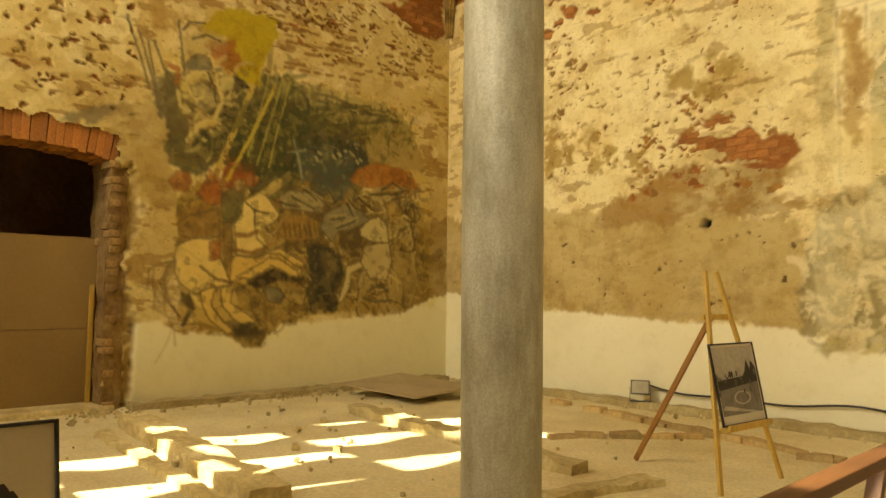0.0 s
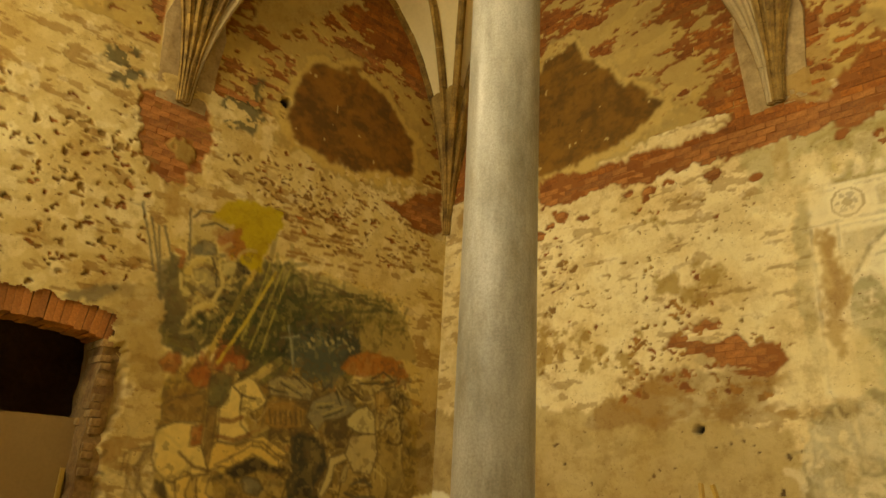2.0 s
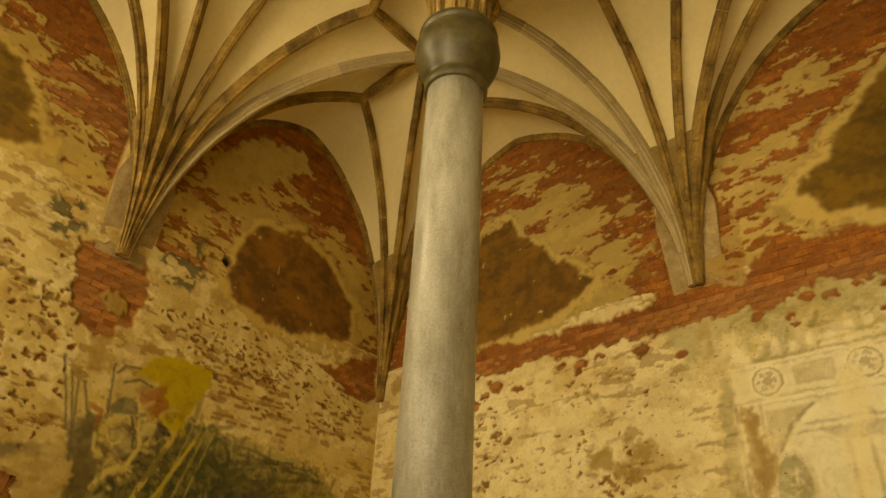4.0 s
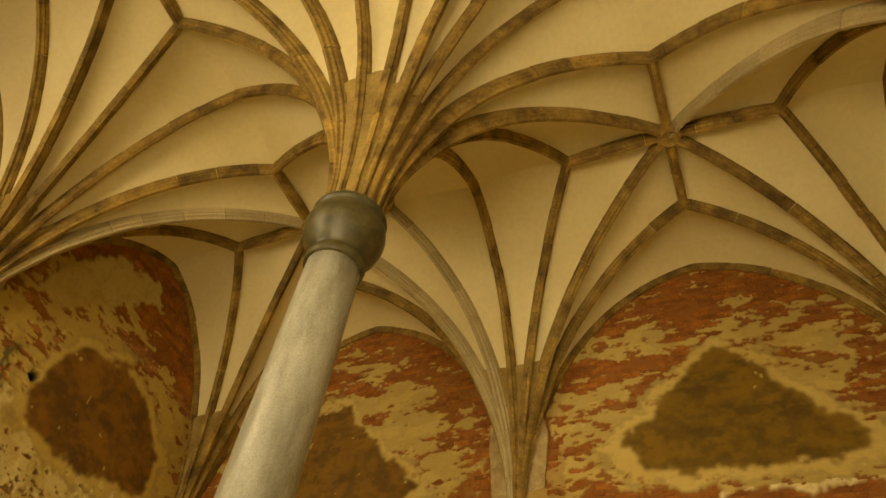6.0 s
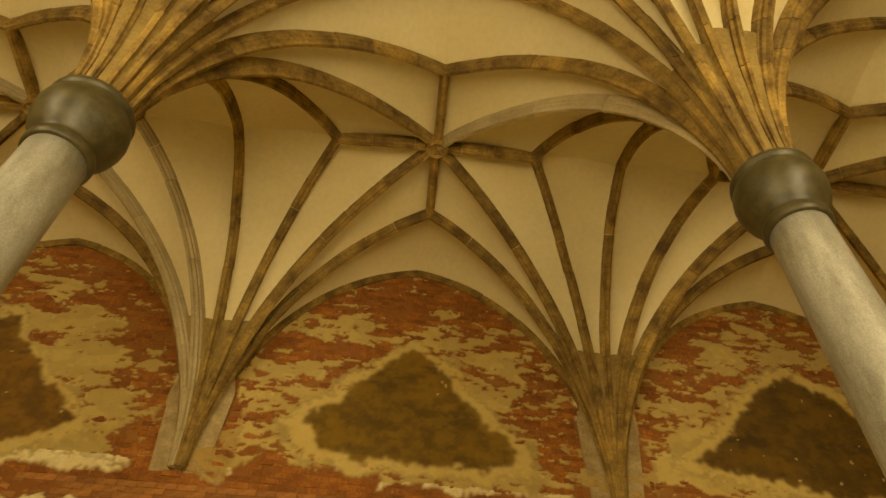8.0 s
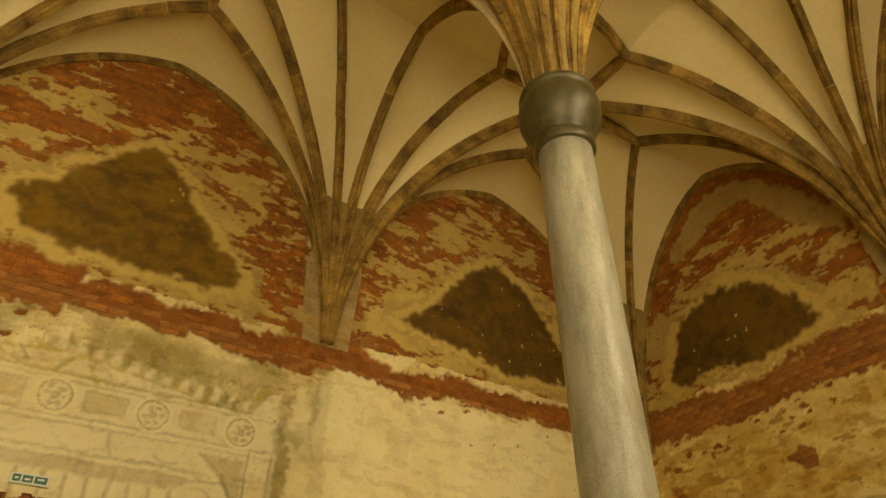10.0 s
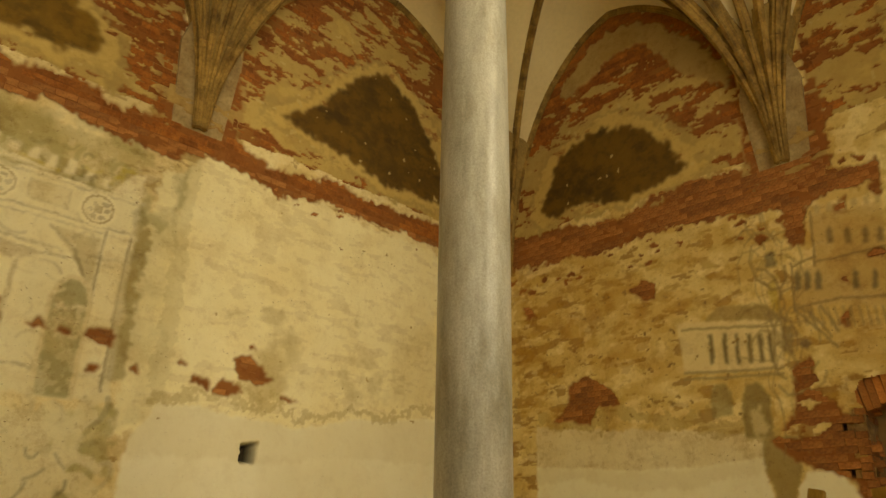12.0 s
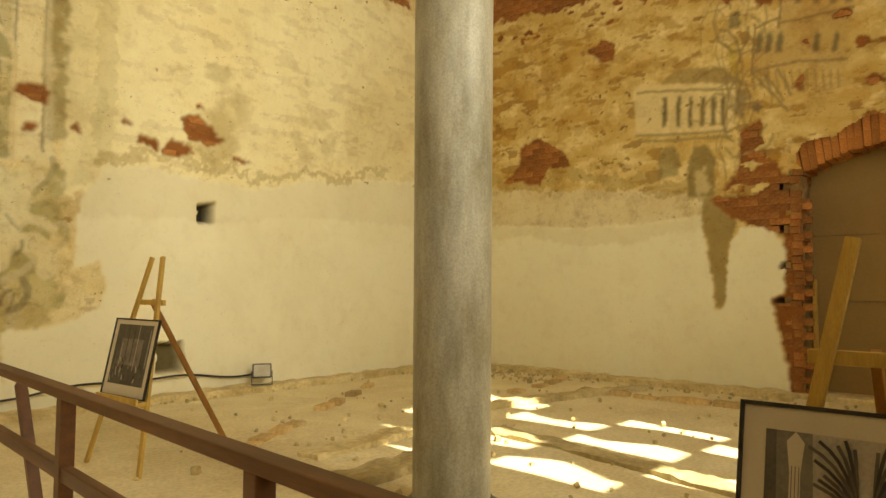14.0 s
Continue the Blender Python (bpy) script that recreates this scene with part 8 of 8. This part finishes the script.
def photo_hall(root, w, h, m):
    a, b, c, d = -w / 2 + m, w / 2 - m, m + 0.03, h - m + 0.02
    flat_shape("photo_dark", [(a, c), (b, c), (b, d), (a, d)], 0.003, GREY, root)
    rng = random.Random(5)
    flat_shape("photo_end", [(a + 0.1, c + 0.16), (b - 0.1, c + 0.16), (b - 0.1, d - 0.12), (a + 0.1, d - 0.12)], 0.0035, MIDGREY, root)
    for k, y in enumerate((0.02, 0.10, 0.17, 0.25, 0.31, 0.40, 0.47)):
        y = a + y * (b - a) / 0.5
        lo, hi = c + rng.uniform(0.08, 0.16), d - (0.0 if k in (2, 4) else rng.uniform(0.02, 0.16))
        flat_shape("photo_stripe", [(y, lo), (y + 0.012, lo), (y + 0.010, hi), (y + 0.002, hi)], 0.004 + 0.0003 * (k % 2), PALEGREY if k in (1, 4, 6) else INK, root)
    for k in range(34):
        y, z = rng.uniform(a, b - 0.05), rng.uniform(c, c + 0.20)
        q, u = rng.uniform(0.008, 0.022), rng.uniform(-0.015, 0.015)
        flat_shape("photo_patch", [(y, z), (y + q, z + u * 0.5), (y + q + u, z + 0.03), (y + u, z + rng.uniform(0.03, 0.06))], 0.005 + 0.00008 * k, rng.choice((PALEGREY, INK, MIDGREY, PALEGREY)), root)


def strip(root, name, pts, wid, x, mat):
    """A bent ribbon of the print."""
    left, right = [], []
    for k, (y, z) in enumerate(pts):
        y0, z0 = pts[max(k - 1, 0)]
        y1, z1 = pts[min(k + 1, len(pts) - 1)]
        l = math.hypot(y1 - y0, z1 - z0) or 1
        ny, nz = -(z1 - z0) / l * wid / 2, (y1 - y0) / l * wid / 2
        left.append((y + ny, z + nz))
        right.append((y - ny, z - nz))
    flat_shape(name, left + right[::-1], x, mat, root)


def photo_vault(root, w, h, m):
    a, b, c, d = -w / 2 + m + 0.03, w / 2 - m - 0.03, m + 0.04, h - m - 0.03
    root = (root, -1)
    flat_shape("photo_vault", [(a, c), (b, c), (b, d), (a, d)], 0.003, PALEGREY, root)
    flat_shape("photo_wall", [(b - 0.15, c), (b, c), (b, d), (b - 0.13, d)], 0.0035, MIDGREY, root)
    flat_shape("photo_shade", [(b - 0.045, c), (b, c), (b, d), (b - 0.03, d)], 0.004, GREY, root)
    flat_shape("photo_column", [(b - 0.105, c), (b - 0.065, c), (b - 0.07, d - 0.12), (b - 0.06, d - 0.03), (b - 0.085, d), (b - 0.11, d - 0.03), (b - 0.10, d - 0.12)], 0.005, M_MAT, root)
    for k in range(3):
        strip(root, "photo_stripe", [(b - 0.075 - 0.011 * k, c), (b - 0.076 - 0.010 * k, d - 0.1)], 0.003, 0.0055, MIDGREY)
    y0, z0 = b - 0.27, d - 0.24
    flat_shape("photo_trunk", [(y0 - 0.035, c), (y0 + 0.03, c), (y0 + 0.022, z0), (y0 + 0.04, z0 + 0.07), (y0 - 0.04, z0 + 0.07), (y0 - 0.025, z0)], 0.005, INK, root)
    n = 0
    for side in (-1, 1):
        for k in range(9):
            reach, up = 0.03 + 0.045 * k, 0.30 - 0.02 * k
            pts = []
            for q in range(9):
                t = q / 8 * math.pi / 2
                y, z = y0 + side * (0.02 + reach * (1 - math.cos(t))), z0 + up * math.sin(t)
                if a < y < (b - 0.12) and z < d:
                    pts.append((y, z))
            if len(pts) > 2:
                n += 1
                strip(root, "photo_rib", pts, 0.010, 0.006 + 0.0001 * n, INK if k % 2 else GREY)
    flat_shape("photo_arch", [(a, c), (y0 - 0.07, c), (y0 - 0.07, c + 0.22), (y0 - 0.13, c + 0.33), (y0 - 0.2, c + 0.36), (a, c + 0.3)], 0.0045, MIDGREY, root)


def photo_tree(root, w, h, m):
    a, b, c, d = -w / 2 + m + 0.05, w / 2 - m - 0.05, m + 0.05, h - m - 0.05
    flat_shape("photo_sky", [(a, c), (b, c), (b, d), (a, d)], 0.003, M_MAT, root)
    rng = random.Random(3)
    for k in range(60):
        t, r = rng.uniform(0, 6.28), 0.17 * math.sqrt(rng.random())
        y, z = 0.15 + r * math.cos(t) * 1.1, d - 0.22 + r * math.sin(t) * 0.8
        q = rng.uniform(0.012, 0.03)
        flat_shape("photo_leaf", [(y + q * math.cos(u), z + q * math.sin(u)) for u in (0, 1.1, 2.2, 3.3, 4.4, 5.4)], 0.004 + 0.00005 * k, INK, root)
    flat_shape("photo_trunk", [(0.13, c), (0.17, c), (0.16, d - 0.2), (0.14, d - 0.2)], 0.0075, INK, root)


for x, y, turn, size, w, h, paint, label, margin, fw in (
        (-2.00, 5.08, -5, 0.86, 0.67, 0.66, photo_garden, "black-framed grey photograph of a garden standing on an easel", 0.03, 0.47),
        (2.08, 5.22, 183, 0.83, 0.70, 0.65, photo_hall, "black-framed brown photograph of a hall in a pale mount", 0.07, 0.43),
        (1.44, 0.655, 180, 0.72, 0.76, 0.82, photo_vault, "black-framed photograph of a vaulted hall in a cream mount", 0.05, 0.43),
        (-1.52, 0.31, 0, 0.72, 0.76, 0.82, photo_tree, "black-framed photograph of a tree in a cream mount", 0.05, 0.43)):
    z0 = 0.50 if paint is photo_garden else 0.585
    easel(x, y, turn, size, z0 - 0.025, fw, *((1.90, 1.53) if h > 0.7 else (1.75, 1.36)))
    framed(x, y, turn, size, w, h, paint, label, margin, z0)


# ---- visitors' walkway with handrails ----
walkway = new("walkway")
for k in range(9):
    part("plank", box_bm((0.118, 5.6, 0.03), (-0.32 + 0.124 * k, 1.2, 0.062), 0.004), M_DECK, walkway)
for y in (-1.4, 0.3, 2.0, 3.8):
    part("joist", box_bm((1.06, 0.08, 0.06), (0.176, y, 0.018), 0.006), M_DECK, walkway)
tagged(walkway, "low brown plank walkway laid over the excavated floor", "walkway")


def handrail(x, y, turn, side, label):
    """Posts, a flat top rail, a lower rail and slanting braces along its own y."""
    root = new("handrail")
    part("top_rail", box_bm((0.055, 6.2, 0.032), (0, 0, 0.909), 0.005), M_RAIL, root)
    part("lower_rail", box_bm((0.034, 6.2, 0.046), (0, 0, 0.66), 0.004), M_RAIL, root)
    for v in (-2.05, -0.85, 0.35, 1.55, 2.75):
        part("post", box_bm((0.046, 0.05, 0.862), (0, v, 0.462), 0.004), M_RAIL, root)
        if v in (-2.05, 0.35, 2.75):
            part("brace", beam_bm((side * 0.042, v + 0.72, 0.86), (side * 0.042, v + 0.16, 0.05), 0.04, 0.032, 0.004), M_RAIL, root)
    root.matrix_basis = pose(x, y, 0, 0, 0, turn)
    return tagged(root, label, "handrail", "walkway handrails")


handrail(0.808, 2.40, -4.6, 1, "red-brown wooden handrail with posts and braces")
handrail(-0.385, 1.20, 0, -1, "red-brown wooden handrail with posts and braces")


# ---- floodlights and their cable ----
def floodlight(x, y, z, turn):
    root = new("floodlight")
    body = box_bm((0.22, 0.05, 0.17), (0, 0, 0.17), 0.012)
    part("housing", body, M_METAL, root)
    part("glass", box_bm((0.19, 0.006, 0.14), (0, -0.027, 0.17), 0.002), M_LENS, root, "dusty glass front, switched off")
    for k in range(5):
        part("fin", box_bm((0.012, 0.035, 0.13), (-0.08 + 0.04 * k, 0.04, 0.17), 0.002), M_METAL, root)
    for s in (-1, 1):
        part("bracket_arm", box_bm((0.008, 0.03, 0.16), (s * 0.118, 0, 0.09), 0.001), M_METAL, root)
    part("bracket_foot", box_bm((0.244, 0.05, 0.012), (0, 0, 0.008), 0.002), M_METAL, root)
    root.matrix_basis = pose(x, y, z, -12, 0, turn)
    return tagged(root, "small dark floodlight standing on the ledge, switched off", "floodlight", "floodlights")


floodlight(-4.40, 7.55, 0.075, 30)
floodlight(4.86, 7.55, 0.075, -30)
cv = bpy.data.curves.new("cable", "CURVE")
cv.dimensions, cv.bevel_depth, cv.bevel_resolution = "3D", 0.011, 2
sp = cv.splines.new("POLY")
pts = []
for k in range(90):
    x = -4.4 + 9.3 * k / 89
    pts.append((x, YN - 0.045 - 0.02 * abs(math.sin(x * 2.1)), 0.03 + min(1.0, max(0.0, (abs(x - 0.11) - 1.1) / 0.6)) * (0.20 + 0.03 * math.sin(x * 2.3) + 0.02 * math.sin(x * 5.1))))
sp.points.add(len(pts) - 1)
for p, q in zip(sp.points, pts):
    p.co = (*q, 1)
cv.materials.append(M_CABLE)
tagged(new("cable", cv), "black rubber cable sagging along the foot of the wall", "cable")

# ---- sign over the doorway ----
sign = new("exit_sign")
part("plate", box_bm((0.34, 0.035, 0.10), (0, 0, 0.05), 0.006), M_SIGN_WHITE, sign)
for x, w in ((-0.115, 0.07), (-0.02, 0.09), (0.095, 0.11)):
    part("panel", box_bm((w, 0.004, 0.066), (x, -0.019, 0.05), 0.001), M_SIGN_GREEN, sign, "dark green panel")
for x, w, z in ((-0.115, 0.03, 0.05), (-0.02, 0.05, 0.045), (0.095, 0.06, 0.056)):
    part("mark", box_bm((w, 0.004, 0.018), (x, -0.022, z), 0.001), M_SIGN_WHITE, sign, "plain white bar")
sign.matrix_basis = pose(0.13, YN - 0.02, 3.54, 0, 0, 0)
tagged(sign, "small white and green exit sign on the wall over the doorway", "sign")

# ---- bare brickwork: one piece for each brick that shows ----
BL, BH, BD = 0.235, 0.084, 0.05


def bricks_of(w, to, face, parent, most=300):
    rng = random.Random(w.seed)
    spots = []
    for r in range(int(10.0 / BH)):
        z = (r + 0.5) * BH
        off = BL / 2 * (r % 2)
        for c in range(int((w.s1 - w.s0) / BL) + 1):
            s = w.s0 + c * BL + off
            i, j = int((s - w.s0) / STEP), int((z + 0.1) / STEP)
            if 0 <= i < w.ns and 0 <= j < w.nz and w.brick[i, j] > 0.5 and 0.05 < s - w.s0 < w.s1 - w.s0 - 0.05:
                spots.append((s, z))
    spots = [p for p in spots if not any(a < p[0] < b and p[1] < h + u + 0.3 for a, b, h, u in face[1])]
    spots.sort(key=lambda p: p[1])
    meshes = []
    for k in range(6):
        bm = bmesh.new()
        made = bmesh.ops.create_cube(bm, size=1, matrix=Matrix.Diagonal((BL - 0.010, BD, BH - 0.009, 1)))
        for v in bm.verts:
            v.co += Vector((rng.uniform(-0.006, 0.006), rng.uniform(-0.005, 0.005), rng.uniform(-0.005, 0.005)))
        me = bpy.data.meshes.new("brick")
        bm.to_mesh(me)
        bm.free()
        me.materials.append(M_BRICK)
        meshes.append(me)
    rest_v, rest_f = [], []
    for n, (s, z) in enumerate(spots):
        x, y = to(s, 0.03 + BD / 2 - 0.006 + rng.uniform(-0.006, 0.008))
        m = pose(x, y, z, rng.uniform(-1.2, 1.2), rng.uniform(-1, 1), face[0] + rng.uniform(-1.5, 1.5))
        if n < most:
            ob = new("brick", rng.choice(meshes))
            ob.parent = parent
            ob.matrix_basis = m
        else:
            me = rng.choice(meshes)
            base = len(rest_v)
            rest_v += [tuple(m @ v.co) for v in me.vertices]
            rest_f += [tuple(base + q for q in p.vertices) for p in me.polygons]
    if rest_f:
        tagged(link_mesh("far_bricks", rest_v, rest_f, M_BRICKS, parent), "weathered red bricks high on the wall", kind="stuff")


bricks_of(W, west, (90, [DOOR_W]), wall_objects["wall_west"])
bricks_of(N, north, (0, [DOOR_N]), wall_objects["wall_north"])
bricks_of(E, east, (90, [DOOR_E]), wall_objects["wall_east"])

# the plan's units become metres
for ob in list(scene.objects):
    if ob.parent is None and ob.type != "CAMERA":
        ob.matrix_basis = Matrix.Scale(UNIT, 4) @ ob.matrix_basis
